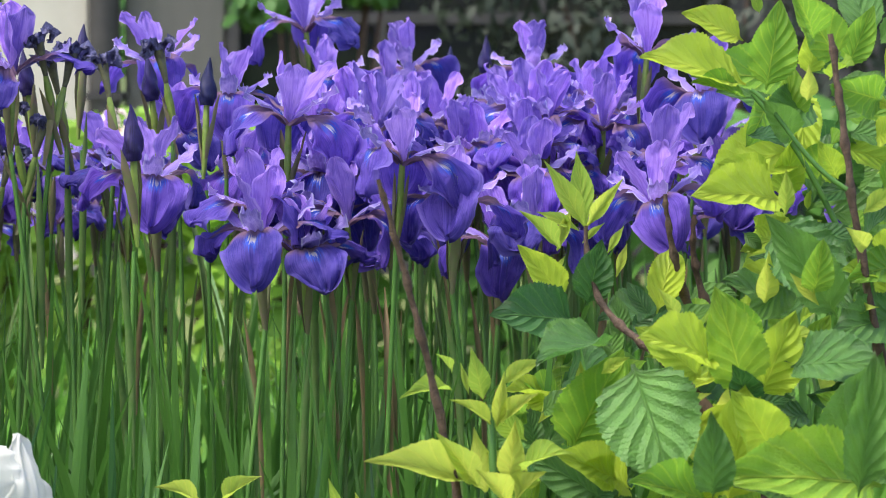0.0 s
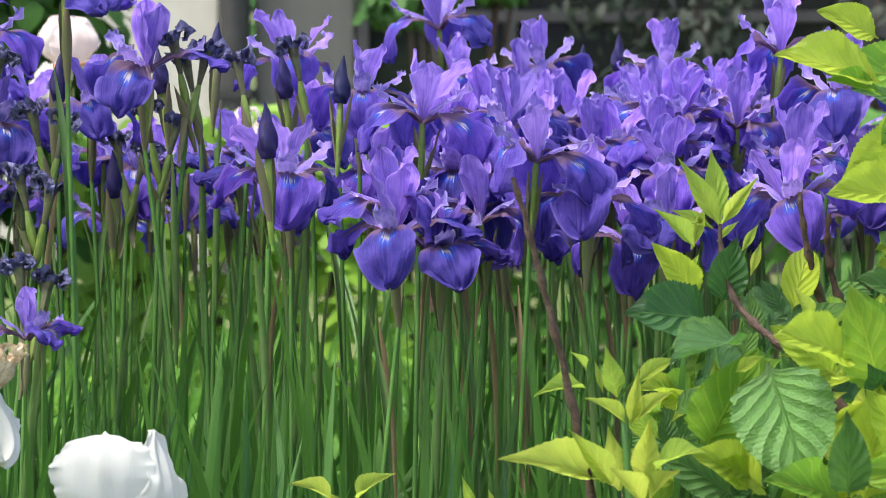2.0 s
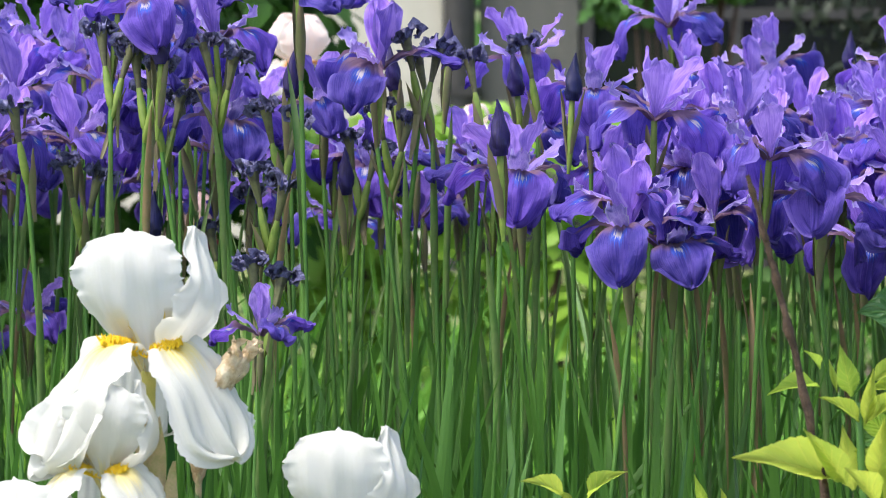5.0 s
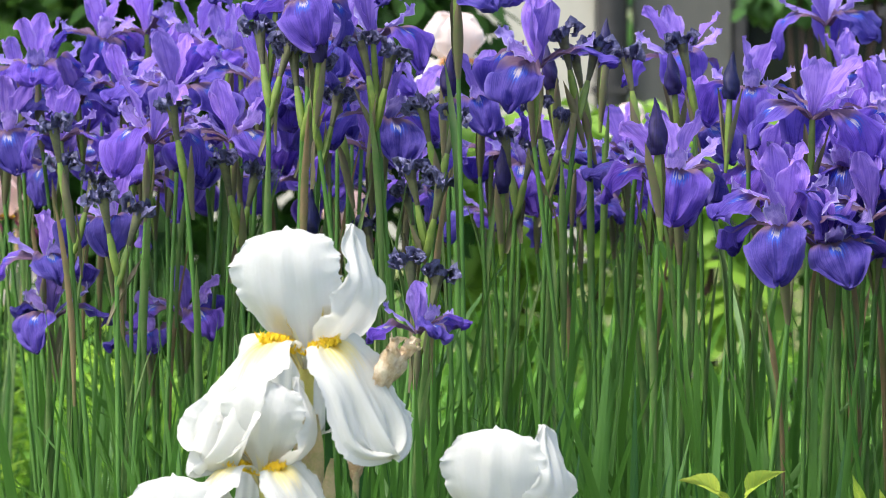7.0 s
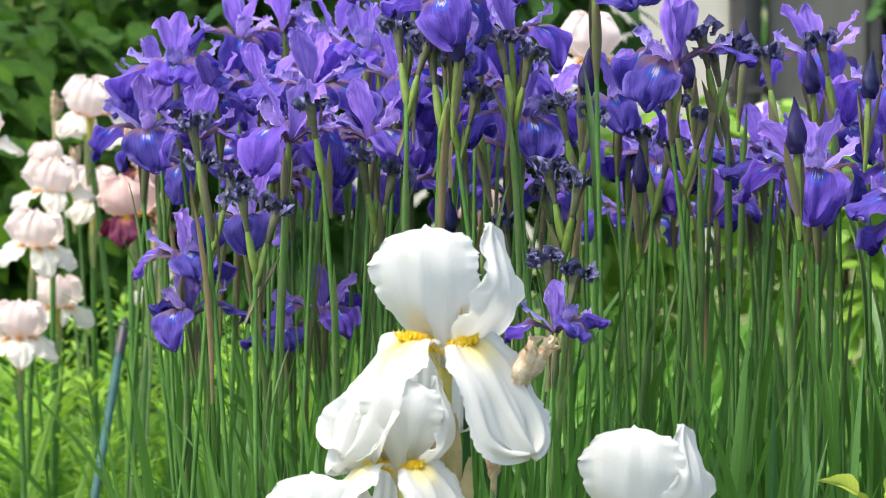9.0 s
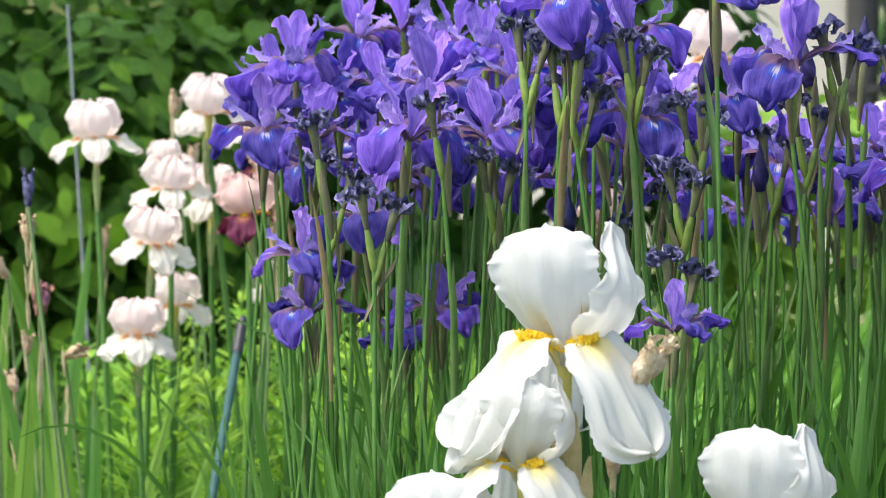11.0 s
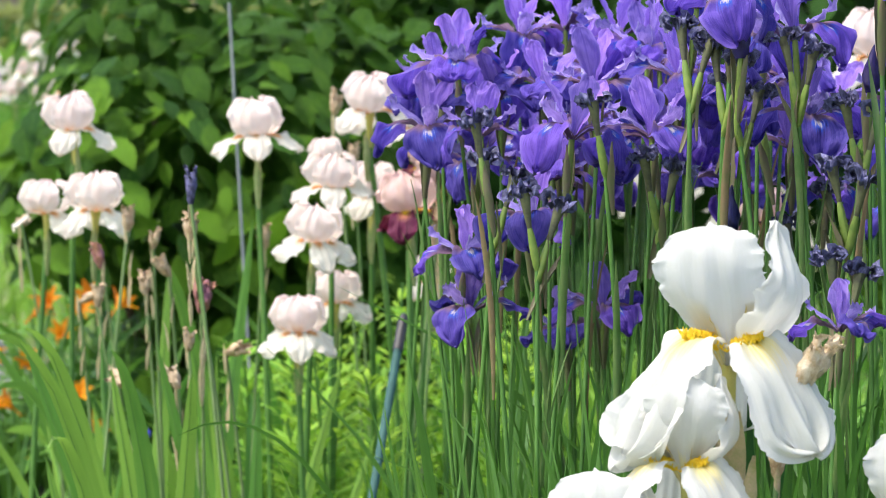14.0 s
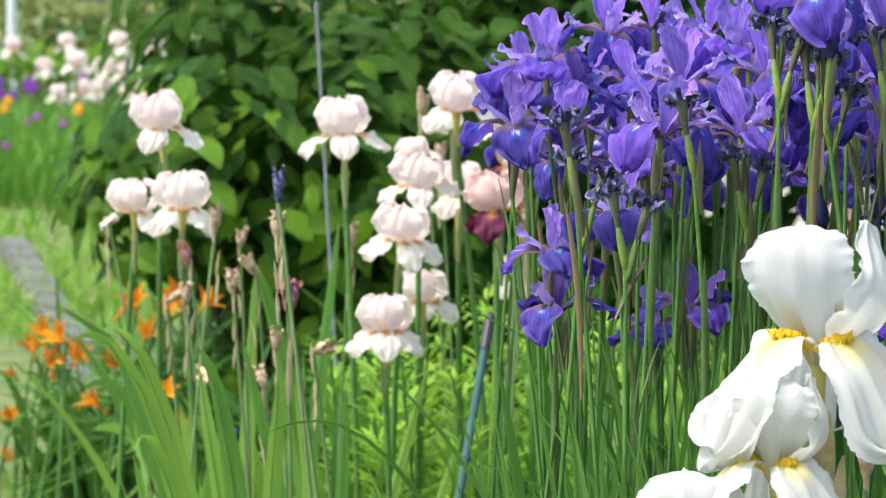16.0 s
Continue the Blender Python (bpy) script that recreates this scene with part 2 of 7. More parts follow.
def plain_material(name, a, b, scale=30.0, rough=0.6, bump=0.4, metal=0.0, distance=0.002, through=0.0):
    """A rough surface in two tones, mottled at two scales."""
    k = Nodes(name)
    w = k.place()
    n1, n2 = k.noise(scale, w, 5.0), k.noise(scale * 6, w, 3.0)
    f = k.ramp(k.math("ADD", k.math("MULTIPLY", n1, 0.7), k.math("MULTIPLY", n2, 0.3)), 0.3, 0.7)
    k.bump(k.math("ADD", n1, k.math("MULTIPLY", n2, 0.5)), bump, distance)
    k.put(k.b, "Metallic", metal)
    return k.finish(k.mix(f, a, b), rough, through)


FALL = petal_material("violet_fall", (0.150, 0.090, 0.53), (0.058, 0.034, 0.33), (0.27, 0.19, 0.66), 0.75, ((0.040, 0.11, 0.64), (0.62, 0.56, 0.62), 0.085, 0.40), 0.44, 0.5, 60, 0.30, 0.8, haft=(0.25, 0.15, 0.24))
STANDARD = petal_material("violet_standard", (0.40, 0.25, 0.78), (0.20, 0.11, 0.58), (0.54, 0.39, 0.88), 0.6, None, 0.45, 0.55, 40, 0.24, 0.6, midrib=0.5)
STYLE = petal_material("violet_style", (0.40, 0.30, 0.78), (0.19, 0.12, 0.58), (0.72, 0.70, 0.92), 0.6, None, 0.3, 0.55)
# the pale blue tone paints glints onto the dark withered petals
SPENT = plain_material("spent_petal", (0.012, 0.010, 0.045), (0.17, 0.17, 0.36), 150, 0.5, 0.8)
BUD = petal_material("bud_petal", (0.012, 0.009, 0.075), (0.006, 0.004, 0.035), (0.020, 0.014, 0.11), 0.8, None, 0.03, 0.5, 46, 0.2, 0.25)
WHITE = petal_material("white_petal", (0.735, 0.74, 0.715), (0.69, 0.70, 0.65), (0.755, 0.76, 0.735), 0.5, ((0.82, 0.78, 0.48), (0.80, 0.66, 0.18), 0.09, 0.0), 0.5, 0.65, 24, 0.02, 0.35)
WHITE_FALL = petal_material("white_fall", (0.715, 0.72, 0.685), (0.665, 0.675, 0.61), (0.74, 0.745, 0.72), 0.5, ((0.80, 0.70, 0.32), (0.86, 0.56, 0.04), 0.17, 0.22), 0.42, 0.65, 60, 0.02, 0.35)
PEACH = petal_material("peach_petal", (0.88, 0.78, 0.74), (0.87, 0.70, 0.63), (0.89, 0.83, 0.80), 0.45, ((0.88, 0.62, 0.46), (0.84, 0.40, 0.18), 0.16, 0.03), 0.5, 0.65, 30, 0.04, 0.5)
PEACH_FALL = petal_material("peach_fall", (0.86, 0.82, 0.75), (0.85, 0.74, 0.64), (0.88, 0.85, 0.80), 0.4, ((0.86, 0.56, 0.34), (0.80, 0.30, 0.08), 0.15, 0.15), 0.42, 0.65, 40, 0.04)
MAROON = petal_material("maroon_fall", (0.16, 0.012, 0.05), (0.09, 0.006, 0.03), (0.22, 0.02, 0.07), 0.6, ((0.5, 0.2, 0.1), (0.75, 0.42, 0.08), 0.2, 0.12), 0.2)
ROSE = petal_material("rose_standard", (0.70, 0.50, 0.47), (0.62, 0.42, 0.34), (0.75, 0.57, 0.54), 0.5, ((0.72, 0.52, 0.20), (0.74, 0.48, 0.10), 0.10, 0.02), 0.4)
ORANGE = petal_material("orange_petal", (0.88, 0.34, 0.012), (0.82, 0.22, 0.008), (0.90, 0.42, 0.02), 0.5, None, 0.3)
BEARD = plain_material("yellow_beard", (0.93, 0.58, 0.01), (0.95, 0.70, 0.03), 400, 0.8, 0.9)
STEM = plain_material("green_stem", (0.055, 0.16, 0.028), (0.12, 0.27, 0.05), 14, 0.45, 0.2, through=0.15)
SPATHE = plain_material("bract", (0.13, 0.17, 0.06), (0.20, 0.13, 0.10), 35, 0.55, 0.3, through=0.2)
PALE_SPATHE = plain_material("papery_bract", (0.48, 0.46, 0.22), (0.72, 0.54, 0.36), 110, 0.65, 0.9, through=0.25)
DRY = plain_material("dried_petal", (0.42, 0.27, 0.15), (0.70, 0.55, 0.37), 130, 0.8, 0.9)
BLADE = leaf_material("narrow_leaf", (0.098, 0.25, 0.036), (0.018, 0.096, 0.018), 0.36, 0.38, False, gloss=0.5)
SWORD = leaf_material("sword_leaf", (0.27, 0.47, 0.07), (0.11, 0.28, 0.045), 0.38, 0.42, False)
LIME = leaf_material("young_shrub_leaf", (0.62, 0.80, 0.07), (0.24, 0.50, 0.05), 0.45, 0.40, count=8.0, gloss=0.6)
SHOOT = leaf_material("shoot_leaf", (0.74, 0.86, 0.13), (0.46, 0.68, 0.09), 0.45, 0.42, count=6.0, gloss=0.5)
GREEN = leaf_material("old_shrub_leaf", (0.17, 0.38, 0.06), (0.048, 0.175, 0.04), 0.34, 0.40, count=8.0, gloss=1.0)
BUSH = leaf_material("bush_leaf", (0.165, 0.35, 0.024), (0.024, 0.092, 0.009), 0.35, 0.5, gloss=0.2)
# darker copy of the bush leaf: the shade on these bushes is in its colour
SHADE_BUSH = leaf_material("shaded_bush_leaf", (0.050, 0.145, 0.014), (0.014, 0.056, 0.007), 0.3, 0.5, gloss=0.2)
HERB = leaf_material("herb_leaf", (0.40, 0.62, 0.06), (0.24, 0.50, 0.05), 0.4, 0.5, False)
BARK = plain_material("bark", (0.040, 0.024, 0.016), (0.13, 0.080, 0.055), 160, 0.8, 1.0)

# ---- the setting ----
def ground_material():
    k = Nodes("garden_ground")
    w = k.place()
    big, mid, fine = k.noise(0.5, w, 4.0), k.noise(4.0, w, 5.0), k.noise(60.0, w, 4.0)
    lawn = k.mix(k.ramp(k.math("ADD", k.math("MULTIPLY", mid, 0.6), k.math("MULTIPLY", fine, 0.4)), 0.35, 0.65), (0.095, 0.135, 0.035), (0.165, 0.20, 0.058))
    soil = k.mix(k.ramp(fine, 0.3, 0.7), (0.035, 0.028, 0.018), (0.09, 0.07, 0.045))
    s = k.t.nodes.new("ShaderNodeSeparateXYZ")
    k.t.links.new(w, s.inputs[0])
    # the bed lies right of the kerb and ends about 9 m away; all else is lawn
    away = k.math("SQRT", k.math("ADD", k.math("POWER", s.outputs[0], 2.0), k.math("POWER", s.outputs[1], 2.0)))
    past = k.math("SUBTRACT", -2.37, k.math("ADD", s.outputs[0], k.math("MULTIPLY", k.math("SUBTRACT", s.outputs[1], 6.1), 0.478)))
    edge = k.math("MAXIMUM", k.ramp(k.math("ADD", away, k.math("MULTIPLY", mid, 0.7)), 9.0, 9.4), k.math("MAXIMUM", k.ramp(past, 0.0, 0.06), k.math("SUBTRACT", 1.0, k.ramp(away, 1.5, 1.6))))
    k.bump(k.math("ADD", mid, fine), 0.8, 0.02)
    return k.finish(k.mix(edge, soil, lawn), 0.9)


def make_ground():
    r = np.concatenate([np.linspace(0, 20, 41), np.geomspace(22, 1500, 24)])
    a = np.linspace(0, 2 * np.pi, 49)
    g = np.stack([r[:, None] * np.cos(a), r[:, None] * np.sin(a), 0.012 * np.sin(r[:, None] * 1.7) * np.cos(3 * a) * (r[:, None] < 20)], -1)
    ob = new("ground", sheet("ground", g, ground_material()))
    tagged(ob, "garden ground of dark bed soil and mown pale green lawn", "ground", kind="structure")


make_ground()

PLASTER = plain_material("plaster", (0.50, 0.47, 0.40), (0.56, 0.53, 0.46), 12, 0.85, 0.4)
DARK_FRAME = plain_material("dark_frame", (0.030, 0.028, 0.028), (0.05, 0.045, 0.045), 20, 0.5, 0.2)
SLAT = plain_material("shutter_slat", (0.17, 0.165, 0.145), (0.21, 0.20, 0.18), 20, 0.55, 0.3)
STONE = plain_material("kerb_stone", (0.075, 0.078, 0.065), (0.15, 0.15, 0.13), 15, 0.85, 0.7, distance=0.006)
GALVANISED = plain_material("galvanised_steel", (0.10, 0.125, 0.12), (0.17, 0.195, 0.19), 60, 0.65, 0.2, 0.1)
TEAL = plain_material("teal_plastic", (0.016, 0.070, 0.062), (0.03, 0.105, 0.09), 60, 0.75, 0.2)
BLACK = plain_material("black_plastic", (0.012, 0.012, 0.012), (0.03, 0.03, 0.03), 60, 0.5, 0.2)
WHITE_PAINT = plain_material("white_paint", (0.72, 0.74, 0.76), (0.80, 0.80, 0.80), 8, 0.5, 0.2)
GLASS_DARK = Nodes("window_glass").finish((0.012, 0.014, 0.014), 0.08)


def make_house():
    """The house beyond the bed: plaster, a downpipe in the corner, a shuttered bay and a dark window."""
    y = 12.0
    house = thing("house", pose(0, y, 0), "beige plastered house with grey slatted shutter and dark window", "house")
    part("wall", box_mesh("wall", (-3.20, 0.0, 0), (-1.21, 0.30, 3.4), PLASTER, 0.006), house, "pale beige plaster")
    # the near-black frame colour on this wall stands in for its shade
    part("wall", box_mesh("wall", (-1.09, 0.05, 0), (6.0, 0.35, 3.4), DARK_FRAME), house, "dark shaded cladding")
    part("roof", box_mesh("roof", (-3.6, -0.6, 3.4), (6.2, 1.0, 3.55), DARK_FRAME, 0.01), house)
    pipe = part("downpipe", tube("downpipe", [(-1.15, -0.05, 0), (-1.15, -0.05, 1.7), (-1.15, -0.05, 3.4)], [0.055, 0.055], DARK_FRAME, 12), house, "dark brown downpipe")
    for z in (0.6, 1.6, 2.6):
        part("clamp", box_mesh("clamp", (-1.215, -0.11, z), (-1.085, 0.06, z + 0.03), DARK_FRAME, 0.004), pipe)
    shutter = part("shutter", box_mesh("shutter", (-1.08, 0.02, 0.2), (-0.745, 0.049, 2.3), SLAT), house, "grey slatted shutter")
    slat = box_mesh("slat", (-1.075, 0.004, 0.0), (-0.75, 0.024, 0.0125), SLAT, 0.003)
    for i in range(120):
        part("slat", slat, shutter, m=pose(0, 0, 0.22 + 0.017 * i))
    window = part("window", box_mesh("window", (-0.70, 0.02, 0.5), (0.9, 0.045, 2.2), GLASS_DARK), house, "dark window pane")
    for x in (-0.735, -0.23, 0.31, 0.9):
        part("frame", box_mesh("frame", (x, -0.01, 0.4), (x + 0.04, 0.048, 2.25), DARK_FRAME, 0.004), window)
    for z in (0.4, 0.86, 1.4, 2.22):
        part("frame", box_mesh("frame", (-0.735, -0.012, z), (0.94, 0.048, z + 0.04), DARK_FRAME, 0.004), window)


make_house()

# ---- violet irises ----
def violet_meshes():
    """Forms of each petal of the violet iris, so that no two flowers are alike: standards that rise, falls with a narrow
    claw and a broad hanging blade, and the style arms that roof the claws."""
    f = {"standard": [], "fall": [], "style": []}
    for i in range(8):
        r = np.random.default_rng(40 + i)
        o, w = (0.5, 1.0, 1.6, 0.8, 2.1, 1.2, 2.9, 1.5)[i], r.uniform(0.88, 1.12)
        f["standard"].append(petal("standard", [(0.002, 0), (0.002 * o, 0.013), (0.006 * o, 0.027), (0.009 * o, 0.040), (0.010 * o + 0.001 * (i % 3), 0.052 - 0.003 * o)],
                                   np.array([0.0022, 0.0030, 0.0060, 0.0094, 0.0108, 0.0104, 0.0088]) * w, [0.9, 0.7, 0.5, 0.55, -0.3], STANDARD, ruffle=0.0022, waves=1.2 + 0.25 * i, crinkle=0.0010, nu=13, nv=20, seed=i, pleat=0.0005, folds=4, fringe=0.012, tip=0.42, twist=0.5 * math.sin(2.3 * i), bend=0.006 * math.sin(1.7 * i), margin=2.4))
        # how far the blade reaches out and how far it hangs
        out, low = ((0.041, -0.025), (0.045, -0.021), (0.038, -0.027), (0.048, -0.015), (0.042, -0.023), (0.052, -0.002), (0.050, -0.010), (0.037, -0.025))[i]
        f["fall"].append(petal("fall", [(0.002, 0), (0.012, 0.010), (0.026, 0.014), (0.038, 0.30 * low + 0.016), (out, 0.4 * low), (out - 0.002 - 0.006 * (i == 2), low)],
                               np.array([0.0035, 0.0042, 0.0075, 0.0155, 0.0200, 0.0212, 0.0212, 0.0205]) * w, [0.8, 0.5, -0.1, (-0.25, 0.15, -0.35, -0.1, 0.25, -0.2, -0.35, -0.6)[i], -0.15], FALL, ruffle=0.0032, waves=1.1 + 0.25 * i, crinkle=0.0018, nu=19, nv=26, seed=20 + i, pleat=0.0005, folds=5, fringe=0.010, tip=0.44, twist=0.6 * math.sin(1.9 * i + 0.5), bend=0.005 * math.sin(2.1 * i), hem=0.0022, margin=2.2))
        f["style"].append(petal("style", [(0.002, 0.002), (0.012, 0.015), (0.028, 0.018), (0.034, 0.018), (0.037, 0.025)],
                                np.array([0.003, 0.0055, 0.0068, 0.0075, 0.0055]), [-1.0, -1.0, -0.5, 0.4], STYLE, ruffle=0.0018, waves=3, crinkle=0.0004, nu=9, nv=14, seed=30 + i, fringe=0.05, hem=0.001))
    return f


VIOLET = violet_meshes()
POD_GREEN = plain_material("pod", (0.13, 0.24, 0.04), (0.26, 0.34, 0.07), 40, 0.45, 0.3, through=0.15)
SHEATH_SKIN = plain_material("stem_sheath", (0.075, 0.19, 0.035), (0.17, 0.24, 0.08), 22, 0.5, 0.4, through=0.25)
DRY_SHEATH = plain_material("dry_sheath", (0.17, 0.17, 0.06), (0.28, 0.17, 0.10), 30, 0.6, 0.5, through=0.2)
POD = tube("ovary", [(0, 0, -0.052), (0.001, 0, -0.040), (0, 0, -0.012), (0, 0, 0.004)], [0.0012, 0.0020, 0.0025, 0.0026, 0.0023, 0.0021], POD_GREEN, 8, 10)
POD_SHORT = tube("ovary", [(0, 0, -0.052), (0, 0, -0.048), (0.0004, 0, -0.03), (0, 0, -0.020)], [0.0014, 0.0028, 0.0031, 0.0028, 0.0016], POD_GREEN, 8, 10)
OLIVE_BROWN = plain_material("withered_tube", (0.05, 0.045, 0.035), (0.15, 0.16, 0.07), 60, 0.6, 0.4)
THROAT = tube("withered_tube", [(0, 0, -0.021), (0, 0, -0.014), (0.0006, 0, -0.006), (0.001, 0, 0.004)], [0.0017, 0.0024, 0.0032, 0.0044], OLIVE_BROWN, 8, 8)
BRACTS = [petal("bract", [(0.0015, -0.056), (0.004, -0.04), (0.006 + 0.002 * i, -0.022), (0.005 + 0.004 * i, -0.004)], [0.002, 0.0036, 0.0046, 0.0034, 0.0004], [1.3, 1.3, 0.9], SPATHE, ruffle=0.0006, waves=2, nu=7, nv=10, seed=i) for i in range(3)]


SHEATHS = [petal("sheath", [(0.001, -0.09), (0.003, -0.04), (0.006, 0.01), (0.012 + 0.004 * i, 0.06)], [0.002, 0.0036, 0.0042, 0.0030, 0.0003], [1.6, 1.5, 0.8], DRY_SHEATH if i == 2 else SHEATH_SKIN, ruffle=0.0005, waves=2, nu=7, nv=12, seed=i) for i in range(5)]


def spent_meshes():
    out = []
    for i in range(4):
        r = np.random.default_rng(70 + i)
        grids = []
        for j in range(6):
            x, z = r.uniform(0.55, 1.3), r.uniform(0.6, 1.2)
            g = petal_grid([(0.001, -0.006), (0.003 * x, 0.006 * z), (0.007 * x, 0.013 * z), (0.013 * x, 0.010 * z), (0.010 * x, 0.0), (0.006, 0.004)], np.array([0.003, 0.0042, 0.0052, 0.0056, 0.0042, 0.001]) * r.uniform(0.7, 1.15),
                           [2.0, 1.4, 2.2, 1.2], ruffle=0.0018, waves=2.3, crinkle=0.0013, nu=9, nv=14, seed=100 * i + j, fringe=0.15)
            a = r.uniform(0, 6.28)
            c, s = math.cos(a), math.sin(a)
            grids.append(np.stack([g[..., 0] * c - g[..., 1] * s, g[..., 0] * s + g[..., 1] * c, g[..., 2]], -1) + 0.0003 * r.normal(size=g.shape))
        out.append(join_sheets("withered_petals", grids, SPENT))
    return out


WITHERED = spent_meshes()


def bud_mesh(i):
    g = tube_grid([(0, 0, 0), (0.001, 0, 0.010), (-0.001, 0.001, 0.022), (0.001, 0, 0.034)], [0.0046, 0.0062, 0.0058, 0.0044, 0.0024, 0.0004], 24, 26)
    z = g[..., 2]
    ang = np.linspace(0, 2 * np.pi, 25)[None, :] * 3 + z * 330 + i
    g[..., :2] *= (1 + 0.13 * np.sin(ang) * (z > 0.003))[..., None]
    return sheet("bud_tip", g, BUD)


BUD_TIPS = [bud_mesh(i) for i in range(3)]


def stalk(name, x, y, z, label, category, group, lean=0.0, radius=0.0018, material=None):
    """A thing whose stem climbs from the soil to a head at (x, y, z); returns the thing and the head's pose."""
    a = rnd(0, 6.28)
    off = (lean + rnd(0.01, 0.09)) * z
    bx, by = x - off * math.cos(a), y - off * math.sin(a)
    th = thing(name, pose(bx, by, 0), label, category, group)
    top = (x - bx, y - by, z)
    path = [(0, 0, 0), (0.1 * top[0], 0.1 * top[1], 0.4 * z), (0.6 * top[0], 0.6 * top[1], 0.75 * z), top]
    part("stem", tube("stem", path, [radius * 1.2, radius, radius * 0.9], material or STEM, 7, 12), th)
    if group in ("violet irises", "spent irises", "iris buds") and z > 0.3:
        for k in range(2):
            f = 1 - rnd(0.05, 0.20)
            p = bezier(path, np.array([f]))[0]
            i, a = int(rnd(0, 5)), rnd(0, 360)
            if k == 0:
                part("sheath", SHEATHS[i], th, m=Matrix.Translation(p) @ pose(0, 0, 0, 0, 0, a))
    return th, Matrix.Translation(top)


def violet_iris(x, y, z, turn=0.0, size=1.0, form=None, label="violet-blue iris flower with pale upright petals on a green stem"):
    """A flower whose heart is at (x, y, z); turn: the degrees about the stem of its first fall; form: that fall's form."""
    th, top = stalk("violet_iris", x, y, z - 0.05 * size, label, "iris", "violet irises")
    m = top @ pose(0, 0, 0, rnd(-6, 6), rnd(-6, 6), turn) @ Matrix.Translation((0, 0, 0.05 * size)) @ Matrix.Scale(0.93 * size, 4)
    part("ovary", POD, th, m=m)
    for k in range(2):
        part("bract", BRACTS[int(rnd(0, 3))], th, m=m @ pose(0, 0, 0, 0, 0, 180 * k + rnd(-30, 30)))
    for k in range(3):
        a = 120 * k + (rnd(-10, 10) if k or form is None else 0)
        i = int(rnd(0, 8)) if k or form is None else form
        part("fall", VIOLET["fall"][i], th, m=m @ pose(0, 0, 0, 0, 0, a) @ pose(0, 0, 0, rnd(-16, 16), rnd(-12, 12), 0))
        part("style", VIOLET["style"][i], th, m=m @ pose(0, 0, 0, 0, rnd(-5, 5), a))
        part("standard", VIOLET["standard"][int(rnd(0, 8))], th, m=m @ pose(0, 0, 0, 0, 0, a + 60 + rnd(-15, 15)) @ pose(0, 0, 0, rnd(-10, 10), rnd(-6, 10), 0))
    return th


def spent_iris(x, y, z, size=1.0):
    th, top = stalk("spent_iris", x, y, z - 0.05, "withered iris head with dark curled petals over green pods", "iris", "spent irises", 0.0, 0.0019)
    for k in range(int(rnd(1.3, 2.99))):
        m = top @ pose(0, 0, -0.008 * k, rnd(-12, 12), 24 * k - 10, 0) @ pose(0, 0, 0.05, 0, 0, rnd(0, 360)) @ Matrix.Scale(size, 4)
        pod = part("ovary", POD_SHORT, th, m=m)
        part("withered_tube", THROAT, pod)
        part("withered_petals", WITHERED[int(rnd(0, 4))], pod)
        part("bract", BRACTS[int(rnd(0, 3))], th, m=m @ pose(0, 0, -0.022))
    return th


def iris_bud(x, y, z, size=1.0):
    th, top = stalk("iris_bud", x, y, z - 0.06, "closed dark indigo iris bud in a green bract", "iris bud", "iris buds")
    m = top @ pose(0, 0, 0.06, rnd(-6, 6), rnd(-6, 6), rnd(0, 360)) @ Matrix.Scale(size, 4)
    part("bud_tip", BUD_TIPS[int(rnd(0, 3))], th, m=m)
    for k in range(2):
        part("bract", BRACTS[int(rnd(0, 3))], th, m=m @ pose(0, 0, 0.012, 0, 0, 180 * k))
    part("ovary", POD, th, m=m)
    return th


violet_iris(-0.723, 2.780, 0.838, -75, 1.12, 5)
violet_iris(-0.712, 2.935, 0.862, -66, 1.00)
violet_iris(-0.686, 2.990, 0.871, -37, 1.00)
violet_iris(-0.622, 2.897, 0.864, -98, 1.00)
violet_iris(-0.659, 2.788, 0.825, -47, 0.95)
violet_iris(-0.589, 2.667, 0.828, -18, 1.05)
violet_iris(-0.580, 2.524, 0.797, -112, 1.08, 0)
violet_iris(-0.752, 2.772, 0.792, -75, 1.05, 1)
violet_iris(-0.619, 2.585, 0.731, -87, 0.95)
violet_iris(-0.697, 2.672, 0.698, -65, 0.95)
violet_iris(-0.685, 2.671, 0.657, -106, 0.95)
violet_iris(-0.608, 2.783, 0.650, -48, 0.90)
violet_iris(-0.657, 2.875, 0.621, -77, 0.90)
violet_iris(-0.528, 2.572, 0.796, -48, 1.00, 3)
violet_iris(-0.452, 2.468, 0.893, -80, 1.05, 0)
violet_iris(-0.498, 2.563, 0.890, -141, 1.00, 5)
violet_iris(-0.420, 2.572, 0.868, -19, 1.05)
violet_iris(-0.466, 2.667, 0.862, -92, 1.00)
violet_iris(-0.421, 2.588, 0.809, -66, 1.00, 1)
violet_iris(-0.499, 2.759, 0.810, -80, 1.00)
violet_iris(-0.545, 2.754, 0.834, -59, 1.00)
violet_iris(-0.579, 2.801, 0.851, -88, 1.00)
violet_iris(-0.338, 2.404, 0.904, -50, 1.12, 5)
violet_iris(-0.303, 2.538, 0.852, -108, 1.10, 3)
violet_iris(-0.363, 2.699, 0.817, -82, 1.00)
violet_iris(-0.349, 2.829, 0.766, -83, 1.05)
violet_iris(-0.308, 2.835, 0.770, -74, 0.95)
violet_iris(-0.219, 2.742, 0.850, -80, 1.05)
violet_iris(-0.197, 2.497, 0.774, -81, 1.12, 0)
violet_iris(-0.197, 2.701, 0.796, -56, 1.00)
violet_iris(-0.156, 2.608, 0.827, -87, 1.00, 0)
violet_iris(-0.108, 2.492, 0.818, -28, 1.08, 1)
